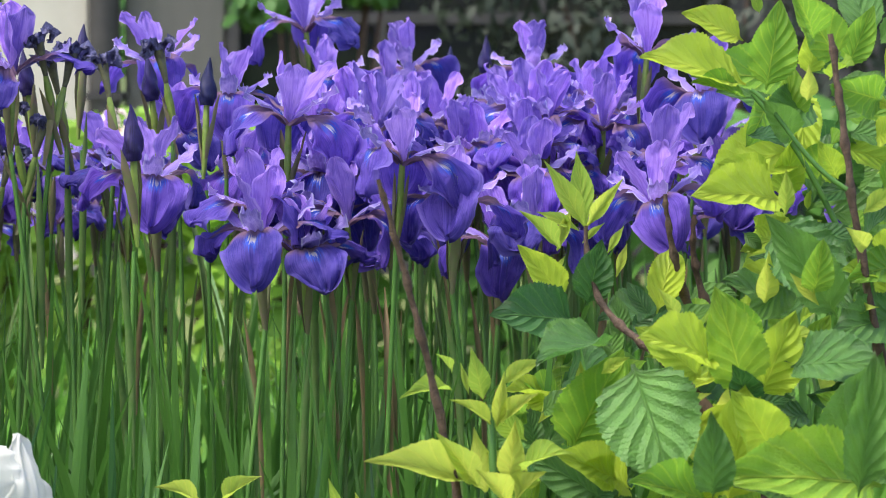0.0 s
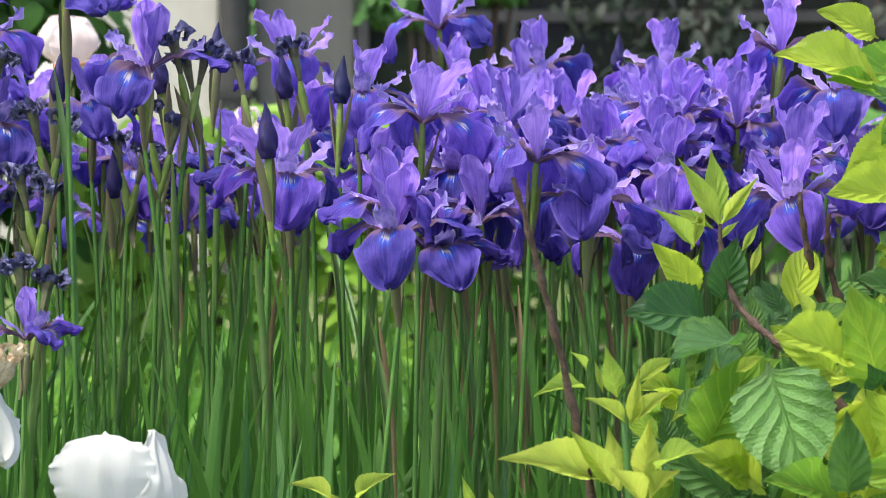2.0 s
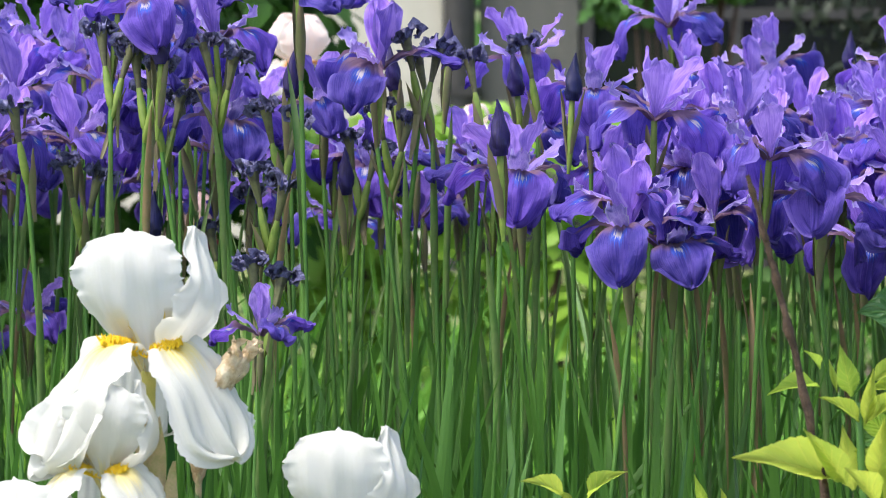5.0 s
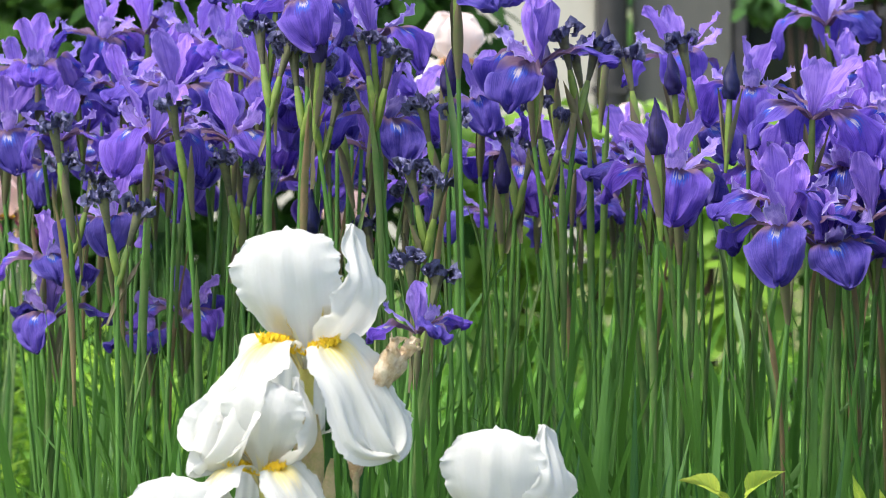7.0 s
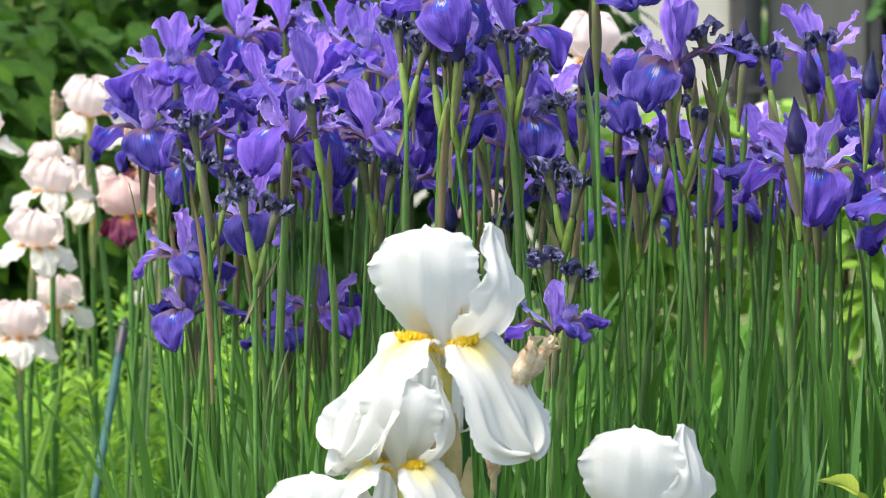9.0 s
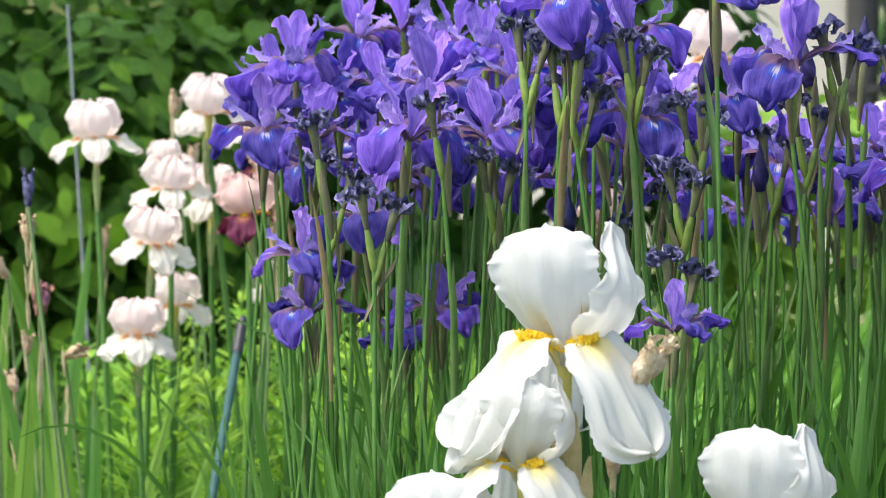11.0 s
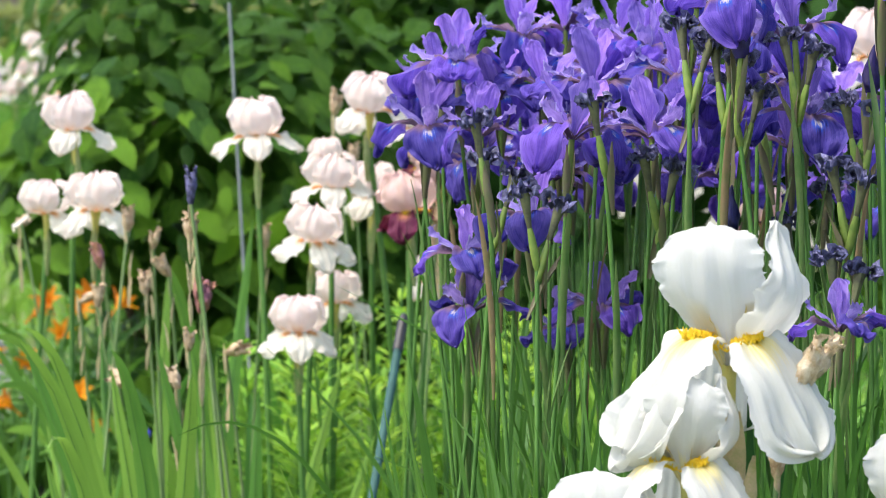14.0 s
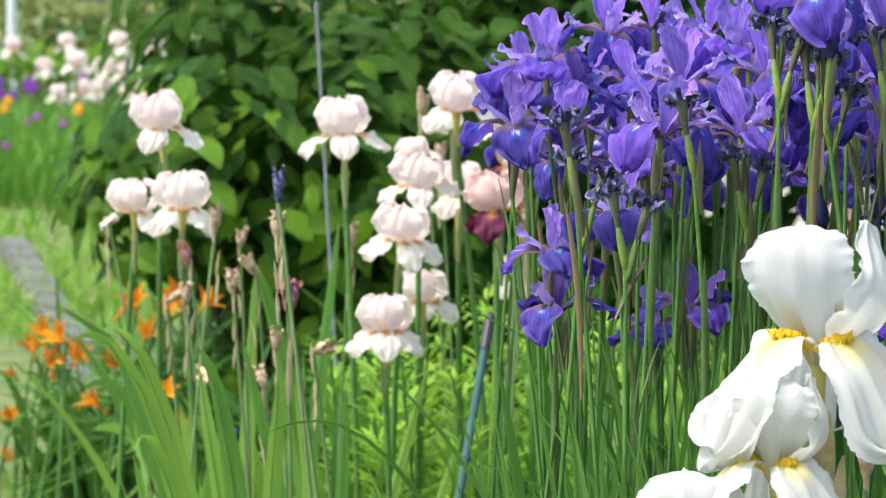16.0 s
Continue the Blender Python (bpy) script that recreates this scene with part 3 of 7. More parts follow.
violet_iris(-0.118, 2.426, 0.759, -159, 1.00, 5)
violet_iris(-0.118, 2.405, 0.742, -97, 1.12, 0)
violet_iris(-0.091, 2.428, 0.730, -76, 1.00, 1)
violet_iris(-0.086, 2.513, 0.776, -96, 1.00, 0)
violet_iris(-0.351, 2.296, 0.685, -66, 0.72)
violet_iris(-0.226, 2.593, 0.766, -155, 1.00)
violet_iris(-0.112, 3.057, 0.879, -156, 1.18)
violet_iris(-0.070, 2.499, 0.775, -48, 1.00, 3)
violet_iris(-0.062, 2.458, 0.751, -24, 1.00, 2)
violet_iris(-0.024, 3.105, 0.842, -90, 1.05)
violet_iris(-0.044, 3.004, 0.826, -49, 1.00)
violet_iris(-0.021, 2.852, 0.802, -100, 1.00)
violet_iris(-0.062, 2.752, 0.808, -69, 1.08)
violet_iris(-0.031, 2.400, 0.795, -25, 1.06, 1)
violet_iris(0.006, 2.418, 0.763, -95, 1.08, 0)
violet_iris(-0.036, 2.499, 0.771, -79, 1.05, 0)
violet_iris(-0.049, 2.596, 0.729, -89, 1.00)
violet_iris(0.039, 2.576, 0.726, -81, 1.05, 2)
violet_iris(0.060, 2.722, 0.812, -31, 1.08)
violet_iris(0.076, 3.005, 0.842, -91, 1.02)
violet_iris(0.107, 2.903, 0.812, -92, 1.00)
violet_iris(0.126, 2.803, 0.815, -73, 1.00)
violet_iris(0.024, 2.680, 0.782, -61, 1.02)
violet_iris(0.071, 2.619, 0.773, -92, 1.02)
violet_iris(0.063, 2.497, 0.743, -101, 1.02)
violet_iris(0.150, 2.756, 0.860, -33, 1.10, 1)
violet_iris(0.187, 2.683, 0.827, -99, 1.15, 0)
violet_iris(0.151, 2.478, 0.760, -91, 1.08, 0)
violet_iris(0.155, 2.600, 0.782, -33, 1.10)
violet_iris(0.112, 2.750, 0.775, -52, 1.00)
violet_iris(0.214, 2.699, 0.765, -95, 1.00)
violet_iris(0.290, 2.599, 0.764, -86, 1.00)
violet_iris(0.218, 2.697, 0.738, -65, 1.00)
violet_iris(0.095, 2.697, 0.738, -122, 1.00)
violet_iris(-0.002, 2.902, 0.803, -50, 1.00)
violet_iris(0.042, 2.953, 0.811, -111, 0.95)
violet_iris(-0.090, 2.954, 0.831, -88, 1.00)
violet_iris(-0.096, 2.751, 0.797, -128, 1.00)
violet_iris(-0.115, 2.599, 0.770, -67, 1.00)
violet_iris(-0.154, 2.699, 0.765, -117, 1.00)
violet_iris(0.183, 3.079, 0.731, -119, 0.89)
violet_iris(0.047, 2.871, 0.777, -145, 1.02)
violet_iris(0.134, 3.047, 0.786, -36, 1.01)
violet_iris(0.195, 3.072, 0.771, -72, 0.89)
violet_iris(0.111, 3.247, 0.775, -144, 0.98)
violet_iris(0.216, 3.254, 0.779, -49, 0.88)
violet_iris(0.152, 3.079, 0.807, -100, 0.91)
violet_iris(0.032, 2.990, 0.736, -133, 0.98)
violet_iris(0.068, 2.954, 0.739, -113, 0.99)
violet_iris(0.086, 2.956, 0.765, -150, 1.01)
violet_iris(-0.042, 3.013, 0.731, -35, 0.94)
violet_iris(0.215, 2.957, 0.760, -65, 0.97)
violet_iris(0.139, 2.950, 0.769, -76, 0.89)
violet_iris(0.145, 3.018, 0.750, -57, 0.91)
violet_iris(0.253, 3.212, 0.732, -136, 0.98)
violet_iris(0.079, 2.990, 0.722, -103, 0.88)
violet_iris(0.066, 3.269, 0.738, -40, 0.93)
violet_iris(0.252, 3.222, 0.785, -136, 0.94)
violet_iris(-0.025, 2.966, 0.762, -91, 0.96)
violet_iris(0.065, 2.854, 0.809, -128, 0.93)
violet_iris(0.221, 3.063, 0.724, -100, 0.97)
violet_iris(0.090, 3.162, 0.738, -151, 0.89)
violet_iris(-0.726, 2.870, 0.810, -130, 0.91)
violet_iris(-0.573, 2.954, 0.742, -95, 0.94)
violet_iris(-0.591, 3.221, 0.739, -95, 0.98)
violet_iris(-0.657, 2.888, 0.751, -33, 0.95)
violet_iris(-0.524, 2.948, 0.777, -81, 0.89)
violet_iris(-0.797, 2.982, 0.775, -35, 0.88)
violet_iris(-0.612, 3.064, 0.777, -51, 0.95)
violet_iris(-0.739, 3.079, 0.769, -114, 1.02)
violet_iris(-0.514, 2.937, 0.737, -87, 0.92)
violet_iris(-0.768, 2.885, 0.829, -32, 0.90)
violet_iris(-0.517, 2.837, 0.809, -117, 0.97)
violet_iris(-0.620, 2.997, 0.773, -105, 0.95)
violet_iris(-0.479, 3.147, 0.805, -111, 0.91)
violet_iris(-0.737, 3.202, 0.814, -93, 0.90)
violet_iris(-0.703, 3.224, 0.758, -31, 0.91)
violet_iris(-0.510, 3.163, 0.784, -102, 0.97)
violet_iris(-0.646, 3.135, 0.815, -40, 0.95)
violet_iris(-0.655, 2.953, 0.735, -32, 0.94)
violet_iris(-0.629, 2.818, 0.798, -104, 0.91)
violet_iris(-0.857, 3.177, 0.807, -119, 0.93)
violet_iris(-0.478, 2.846, 0.831, -29, 0.98)
violet_iris(-0.444, 2.846, 0.742, -78, 0.91)
violet_iris(-0.297, 3.072, 0.725, -122, 0.93)
violet_iris(-0.289, 3.062, 0.749, -50, 0.93)
violet_iris(-0.273, 2.938, 0.776, -31, 0.95)
violet_iris(-0.244, 3.021, 0.737, -49, 0.92)
violet_iris(-0.316, 2.982, 0.720, -29, 0.90)
violet_iris(-0.172, 2.994, 0.747, -41, 0.90)
violet_iris(-0.250, 2.931, 0.764, -47, 0.94)
violet_iris(-0.183, 3.207, 0.769, -32, 0.97)
violet_iris(-0.338, 2.855, 0.742, -98, 0.88)
violet_iris(-0.375, 2.848, 0.773, -42, 0.91)
violet_iris(-0.411, 3.096, 0.709, -141, 1.01)
violet_iris(-0.348, 3.015, 0.759, -119, 1.02)
violet_iris(-0.069, 2.860, 0.763, -145, 0.92)
violet_iris(0.117, 2.697, 0.808, -39, 0.99)
violet_iris(-0.011, 2.881, 0.761, -117, 0.92)
violet_iris(0.089, 2.828, 0.749, -54, 0.98)
violet_iris(0.136, 2.845, 0.791, -95, 0.95)
violet_iris(0.044, 2.932, 0.785, -47, 0.92)
violet_iris(0.012, 2.680, 0.791, -43, 0.96)
violet_iris(-0.061, 2.719, 0.754, -41, 0.93)
violet_iris(-0.089, 2.772, 0.794, -92, 1.04)
violet_iris(0.063, 2.656, 0.786, -132, 1.05)
violet_iris(0.010, 2.667, 0.756, -146, 1.03)
violet_iris(0.096, 2.694, 0.774, -63, 0.93)
violet_iris(-0.089, 2.962, 0.749, -145, 1.02)
violet_iris(-0.050, 2.658, 0.807, -114, 1.01)
violet_iris(0.018, 2.723, 0.739, -113, 0.94)
violet_iris(0.132, 2.766, 0.728, -100, 0.95)
violet_iris(0.075, 2.676, 0.811, -103, 0.94)
violet_iris(0.061, 2.921, 0.742, -40, 0.92)
violet_iris(0.092, 2.912, 0.724, -148, 0.95)
violet_iris(-0.057, 2.697, 0.727, -119, 0.95)
violet_iris(-0.737, 2.878, 0.760, -116, 0.97)
violet_iris(-0.691, 2.723, 0.791, -131, 0.92)
violet_iris(-0.563, 2.779, 0.788, -61, 0.95)
violet_iris(-0.693, 2.791, 0.817, -27, 0.92)
violet_iris(-0.444, 2.691, 0.786, -44, 1.00)
violet_iris(-0.525, 2.978, 0.772, -49, 0.94)
violet_iris(-0.482, 2.718, 0.825, -93, 0.97)
violet_iris(-0.666, 2.876, 0.786, -108, 0.99)
violet_iris(-0.617, 2.757, 0.779, -42, 0.96)
violet_iris(-0.627, 2.675, 0.760, -98, 0.98)
violet_iris(-0.764, 2.945, 0.828, -41, 1.00)
violet_iris(-0.570, 2.952, 0.810, -93, 0.92)
violet_iris(-0.579, 2.874, 0.839, -41, 1.01)
violet_iris(-0.530, 3.010, 0.793, -127, 1.03)
violet_iris(-0.642, 2.890, 0.836, -83, 0.96)
violet_iris(-0.497, 2.910, 0.831, -91, 0.98)
spent_iris(-0.627, 2.482, 0.806)
spent_iris(-0.545, 2.497, 0.822)
spent_iris(-0.478, 2.461, 0.876)
spent_iris(-0.455, 2.464, 0.861)
spent_iris(-0.518, 2.550, 0.781)
spent_iris(-0.405, 2.473, 0.868)
spent_iris(-0.363, 2.477, 0.823)
spent_iris(-0.363, 2.423, 0.782)
spent_iris(-0.273, 2.546, 0.872)
spent_iris(-0.299, 2.589, 0.821)
spent_iris(-0.235, 2.602, 0.855)
spent_iris(-0.194, 2.609, 0.865)
spent_iris(-0.270, 2.596, 0.858)
spent_iris(-0.634, 2.530, 0.777)
spent_iris(-0.460, 2.563, 0.838)
spent_iris(-0.334, 2.683, 0.795)
spent_iris(-0.449, 2.615, 0.824)
spent_iris(-0.404, 2.668, 0.753)
spent_iris(-0.364, 2.404, 0.720)
spent_iris(-0.580, 2.436, 0.760)
spent_iris(-0.434, 2.661, 0.727)
iris_bud(-0.204, 2.396, 0.797, 1.1)
iris_bud(-0.167, 2.561, 0.829)
iris_bud(-0.213, 2.655, 0.830)
iris_bud(-0.302, 2.640, 0.834)
iris_bud(-0.331, 2.579, 0.761)
iris_bud(-0.269, 2.698, 0.852)
iris_bud(-0.466, 2.555, 0.730)
iris_bud(-0.440, 2.446, 0.856)
iris_bud(-0.363, 2.528, 0.831)
iris_bud(0.005, 3.205, 0.831)
iris_bud(0.037, 3.205, 0.841)


def violet_leaves():
    """The narrow leaves of the violet irises: the near ones singly, the rest as one mass."""
    clump = thing("iris_leaves", pose(0, 0, 0), "dense upright narrow green iris leaves", "foliage")
    grids = []
    for i in range(1480):
        a = radians(rnd(-6.5, 14.4))
        d = 2.26 + 1.15 * rnd(0, 1) ** 1.7
        root = (-d * math.sin(a), d * math.cos(a), 0.0)
        h = rnd(0.48, 0.66) + 0.05 * min(1.0, max(0.0, d - 2.42) / 0.3) + (0.12 if i % 9 == 0 and d > 2.4 else 0.0)
        grids.append((d, blade_grid(root, h, abs(rnd(-0.16, 0.16)), rnd(0, 6.28), rnd(0.006, 0.0125) if i % 4 else rnd(0.012, 0.018), rnd(0, 0.12) if i % 6 else rnd(0.12, 0.4), rnd(-0.8, 0.8))))
    for i in range(520):
        a, d = radians(rnd(-6.5, 14.0)), rnd(2.4, 3.2)
        grids.append((d, blade_grid((-d * math.sin(a), d * math.cos(a), 0.0), rnd(0.42, 0.56), abs(rnd(-0.14, 0.14)), rnd(0, 6.28), rnd(0.009, 0.017), rnd(0, 0.2), rnd(-0.8, 0.8))))
    for i in range(230):
        a, d = radians(rnd(-6.5, 13.5)), rnd(2.24, 2.48)
        grids.append((d, blade_grid((-d * math.sin(a), d * math.cos(a), 0.0), rnd(0.56, 0.72), abs(rnd(-0.14, 0.14)), rnd(0, 6.28), rnd(0.009, 0.016), rnd(0, 0.12), rnd(-0.5, 0.5))))
    grids.sort(key=lambda g: g[0])
    for _, g in grids[:300]:
        part("leaf", sheet("leaf", g, BLADE), clump)
    rest = part("leaves", join_sheets("leaves", [g for _, g in grids[300:]], BLADE), clump)
    tagged(rest, kind="stuff")


violet_leaves()


# ---- the near shrub with toothed leaves ----
def toothed_leaf(material, seed, old):
    r = np.random.default_rng(seed)
    d = r.uniform(-0.22, 0.10)
    return petal("leaf", [(0, 0), (0.12, 0.02), (0.45, 0.07 + d * 0.2), (0.8, 0.04 + 0.6 * d), (1.0, -0.03 + 0.7 * d)], [0.012, 0.05, 0.27, 0.37, 0.37, 0.29, 0.15, 0.0],
                 [0.8, 0.5, 0.35 if old else 0.7, 0.4], material, ruffle=0.022, waves=2.2, crinkle=0.010, fold=0.13, nu=11, nv=61, seed=seed, teeth=0.12, tooth_count=30)


def slim_leaf(material, seed):
    return petal("leaf", [(0, 0), (0.3, 0.06), (0.7, 0.10), (1.0, -0.02)], [0.02, 0.10, 0.24, 0.29, 0.21, 0.09, 0.0],
                 [0.9, 0.7, 0.5], material, ruffle=0.012, waves=2.0, crinkle=0.006, fold=0.16, nu=7, nv=33, seed=seed, teeth=0.12, tooth_count=16)


SHRUB_LEAVES = {"young": [toothed_leaf(LIME, i, False) for i in range(5)], "old": [toothed_leaf(GREEN, 50 + i, True) for i in range(5)],
                "shoot": [slim_leaf(SHOOT, 90 + i) for i in range(4)]}
near_shrub = thing("shrub", pose(0.35, 2.30, 0), "leafy shrub with toothed lime and green leaves", "shrub")


def shrub_leaf(base, tip, wide=1.0, face=0.0, kind="young"):
    """A leaf from its base to its tip; face: degrees by which its upper side turns away from the sky towards the viewer."""
    o = Vector((0.35, 2.30, 0))
    b, t = Vector(base) - o, Vector(tip) - o
    x = t - b
    n = x.length
    x.normalize()
    up = Vector((0, -math.sin(radians(face)), math.cos(radians(face))))
    y = up.cross(x).normalized()
    z = x.cross(y)
    m = Matrix.Translation(b) @ Matrix((x, y, z)).transposed().to_4x4() @ Matrix.Diagonal((n, n * wide * 0.76, n, 1))
    s = SHRUB_LEAVES[kind]
    part("leaf", s[int(rnd(0, len(s)))], near_shrub, m=m)


def shrub_branch(path, radii, material=None):
    o = (0.35, 2.30, 0)
    g = tube_grid([tuple(a - b for a, b in zip(p, o)) for p in path], radii, 8, 40)
    if material is None:
        k = np.random.default_rng(len(path) + int(1000 * abs(path[0][0])))
        nodes = 0.78 + 0.55 * np.exp(-((np.linspace(0, 9, g.shape[0]) % 1.0 - 0.5) / 0.14) ** 2)
        g = g.mean(axis=1, keepdims=True) + (g - g.mean(axis=1, keepdims=True)) * nodes[:, None, None]
        g = g + 0.0006 * k.normal(size=(g.shape[0], 1, 3)) * np.linspace(1, 0.4, g.shape[0])[:, None, None]
    part("branch", sheet("branch", g, material or BARK), near_shrub, "brown woody twig" if material is None else "green shoot")


shrub_leaf((0.191, 2.304, 0.849), (0.122, 2.275, 0.865), 0.90, 50, "young")
shrub_leaf((0.198, 2.406, 0.876), (0.160, 2.387, 0.896), 1.00, 60, "young")
shrub_leaf((0.181, 2.404, 0.855), (0.143, 2.406, 0.871), 1.00, 50, "old")
shrub_leaf((0.204, 2.304, 0.846), (0.210, 2.277, 0.899), 1.00, 80, "young")
shrub_leaf((0.250, 2.305, 0.864), (0.219, 2.278, 0.906), 0.95, 75, "young")
shrub_leaf((0.236, 2.354, 0.854), (0.240, 2.337, 0.889), 0.90, 75, "young")
shrub_leaf((0.191, 2.303, 0.841), (0.154, 2.274, 0.850), 0.75, 50, "young")
shrub_leaf((0.210, 2.353, 0.838), (0.191, 2.311, 0.809), 0.90, 100, "young")
shrub_leaf((0.207, 2.300, 0.789), (0.176, 2.271, 0.802), 0.90, 70, "young")
shrub_leaf((0.209, 2.249, 0.779), (0.153, 2.199, 0.787), 0.90, 60, "young")
shrub_leaf((0.219, 2.349, 0.775), (0.225, 2.322, 0.818), 0.80, 85, "young")
shrub_leaf((0.261, 2.355, 0.859), (0.275, 2.337, 0.897), 0.90, 75, "young")
shrub_leaf((0.248, 2.302, 0.824), (0.279, 2.324, 0.858), 1.00, 65, "old")
shrub_leaf((0.256, 2.302, 0.819), (0.284, 2.271, 0.815), 0.80, 60, "old")
shrub_leaf((0.209, 2.407, 0.894), (0.204, 2.408, 0.909), 0.90, 70, "young")
shrub_leaf((0.202, 2.218, 0.768), (0.239, 2.165, 0.723), 1.00, 95, "old")
shrub_leaf((0.193, 2.302, 0.817), (0.212, 2.271, 0.813), 0.70, 50, "old")
shrub_leaf((0.198, 2.397, 0.750), (0.211, 2.397, 0.739), 1.00, 80, "old")
shrub_leaf((0.241, 2.398, 0.764), (0.243, 2.399, 0.778), 1.00, 70, "young")
shrub_leaf((0.243, 2.383, 0.835), (0.202, 2.342, 0.825), 1.00, 75, "old")
shrub_leaf((0.232, 2.404, 0.847), (0.239, 2.380, 0.796), 0.90, 95, "young")
shrub_leaf((0.269, 2.349, 0.783), (0.240, 2.319, 0.779), 0.80, 60, "old")
shrub_leaf((0.088, 2.248, 0.762), (0.062, 2.231, 0.804), 0.65, 75, "shoot")
shrub_leaf((0.089, 2.268, 0.761), (0.083, 2.271, 0.808), 0.80, 80, "shoot")
shrub_leaf((0.089, 2.248, 0.763), (0.110, 2.230, 0.793), 0.60, 75, "shoot")
shrub_leaf((0.072, 2.247, 0.749), (0.047, 2.219, 0.774), 0.70, 65, "shoot")
shrub_leaf((0.072, 2.297, 0.744), (0.081, 2.299, 0.771), 0.70, 70, "shoot")
shrub_leaf((0.086, 2.298, 0.757), (0.059, 2.298, 0.769), 0.70, 65, "shoot")
shrub_leaf((0.088, 2.297, 0.749), (0.102, 2.298, 0.762), 0.60, 65, "shoot")
shrub_leaf((0.106, 2.346, 0.739), (0.117, 2.348, 0.757), 0.70, 70, "shoot")
shrub_leaf((0.112, 2.345, 0.724), (0.119, 2.347, 0.746), 0.70, 70, "shoot")
shrub_leaf((0.081, 2.214, 0.706), (0.030, 2.165, 0.716), 1.00, 65, "old")
shrub_leaf((0.075, 2.245, 0.718), (0.049, 2.217, 0.751), 0.80, 75, "young")
shrub_leaf((0.089, 2.245, 0.714), (0.097, 2.227, 0.756), 1.00, 80, "old")
shrub_leaf((0.099, 2.193, 0.694), (0.057, 2.143, 0.699), 0.95, 35, "old")
shrub_leaf((0.072, 2.296, 0.732), (0.077, 2.296, 0.741), 0.80, 70, "shoot")
shrub_leaf((0.023, 2.092, 0.673), (0.016, 2.074, 0.704), 0.90, 75, "shoot")
shrub_leaf((0.031, 2.090, 0.657), (0.035, 2.073, 0.691), 0.60, 80, "shoot")
shrub_leaf((0.035, 2.112, 0.679), (0.059, 2.093, 0.696), 0.80, 60, "shoot")
shrub_leaf((0.005, 2.112, 0.676), (-0.024, 2.072, 0.676), 0.60, 50, "shoot")
shrub_leaf((0.005, 2.122, 0.685), (-0.004, 2.103, 0.698), 0.60, 60, "shoot")
shrub_leaf((0.028, 2.090, 0.657), (0.005, 2.062, 0.676), 0.60, 55, "shoot")
shrub_leaf((0.034, 2.091, 0.659), (0.055, 2.062, 0.680), 0.70, 60, "shoot")
shrub_leaf((0.015, 2.068, 0.628), (-0.042, 2.010, 0.648), 0.75, 60, "shoot")
shrub_leaf((0.020, 2.068, 0.626), (-0.004, 2.031, 0.661), 0.70, 70, "shoot")
shrub_leaf((0.038, 2.088, 0.626), (0.041, 2.061, 0.664), 0.90, 80, "shoot")
shrub_leaf((0.045, 2.069, 0.634), (0.072, 2.020, 0.651), 0.70, 55, "shoot")
shrub_leaf((0.025, 2.108, 0.617), (0.018, 2.080, 0.657), 0.90, 80, "shoot")
shrub_leaf((0.037, 2.048, 0.618), (0.018, 2.009, 0.643), 0.80, 65, "shoot")
shrub_leaf((0.043, 2.107, 0.611), (0.058, 2.069, 0.634), 0.80, 60, "shoot")
shrub_leaf((0.015, 2.092, 0.675), (0.010, 2.093, 0.694), 0.50, 75, "shoot")
shrub_leaf((0.077, 2.189, 0.630), (0.104, 2.153, 0.691), 1.05, 75, "young")
shrub_leaf((0.109, 2.093, 0.693), (0.127, 2.039, 0.635), 1.35, 95, "old")
shrub_leaf((0.142, 2.089, 0.631), (0.101, 2.061, 0.665), 0.75, 65, "young")
shrub_leaf((0.152, 2.142, 0.680), (0.114, 2.114, 0.712), 0.95, 70, "young")
shrub_leaf((0.188, 2.193, 0.691), (0.165, 2.175, 0.729), 0.90, 80, "young")
shrub_leaf((0.161, 2.194, 0.701), (0.181, 2.152, 0.672), 0.90, 80, "old")
shrub_leaf((0.189, 2.171, 0.665), (0.207, 2.145, 0.718), 1.05, 80, "young")
shrub_leaf((0.259, 2.192, 0.680), (0.203, 2.153, 0.689), 0.95, 60, "old")
shrub_leaf((0.166, 2.107, 0.611), (0.172, 2.072, 0.677), 1.10, 75, "young")
shrub_leaf((0.148, 2.087, 0.614), (0.157, 2.061, 0.661), 0.80, 75, "young")
shrub_leaf((0.248, 2.058, 0.627), (0.158, 1.999, 0.645), 0.85, 60, "young")
shrub_leaf((0.223, 2.089, 0.630), (0.247, 2.053, 0.703), 0.90, 85, "old")
shrub_leaf((0.225, 2.240, 0.647), (0.200, 2.210, 0.647), 0.90, 65, "old")
shrub_leaf((0.149, 2.058, 0.619), (0.101, 2.009, 0.635), 0.75, 60, "young")
shrub_leaf((0.211, 2.245, 0.727), (0.184, 2.216, 0.741), 0.70, 60, "young")
shrub_leaf((0.215, 2.246, 0.728), (0.188, 2.214, 0.710), 0.90, 80, "old")
shrub_leaf((0.275, 2.196, 0.743), (0.243, 2.156, 0.739), 0.90, 70, "young")
shrub_leaf((0.278, 2.194, 0.712), (0.235, 2.144, 0.710), 0.90, 70, "old")
shrub_leaf((0.256, 2.295, 0.725), (0.226, 2.265, 0.722), 0.90, 70, "young")
shrub_leaf((0.254, 2.346, 0.732), (0.239, 2.347, 0.746), 0.90, 75, "young")
shrub_leaf((0.106, 2.292, 0.675), (0.109, 2.294, 0.703), 0.90, 80, "old")
shrub_leaf((0.113, 2.293, 0.689), (0.109, 2.295, 0.717), 0.90, 80, "old")
shrub_leaf((0.145, 2.244, 0.707), (0.132, 2.225, 0.726), 0.80, 75, "shoot")
shrub_leaf((0.131, 2.294, 0.703), (0.116, 2.295, 0.725), 0.80, 80, "old")
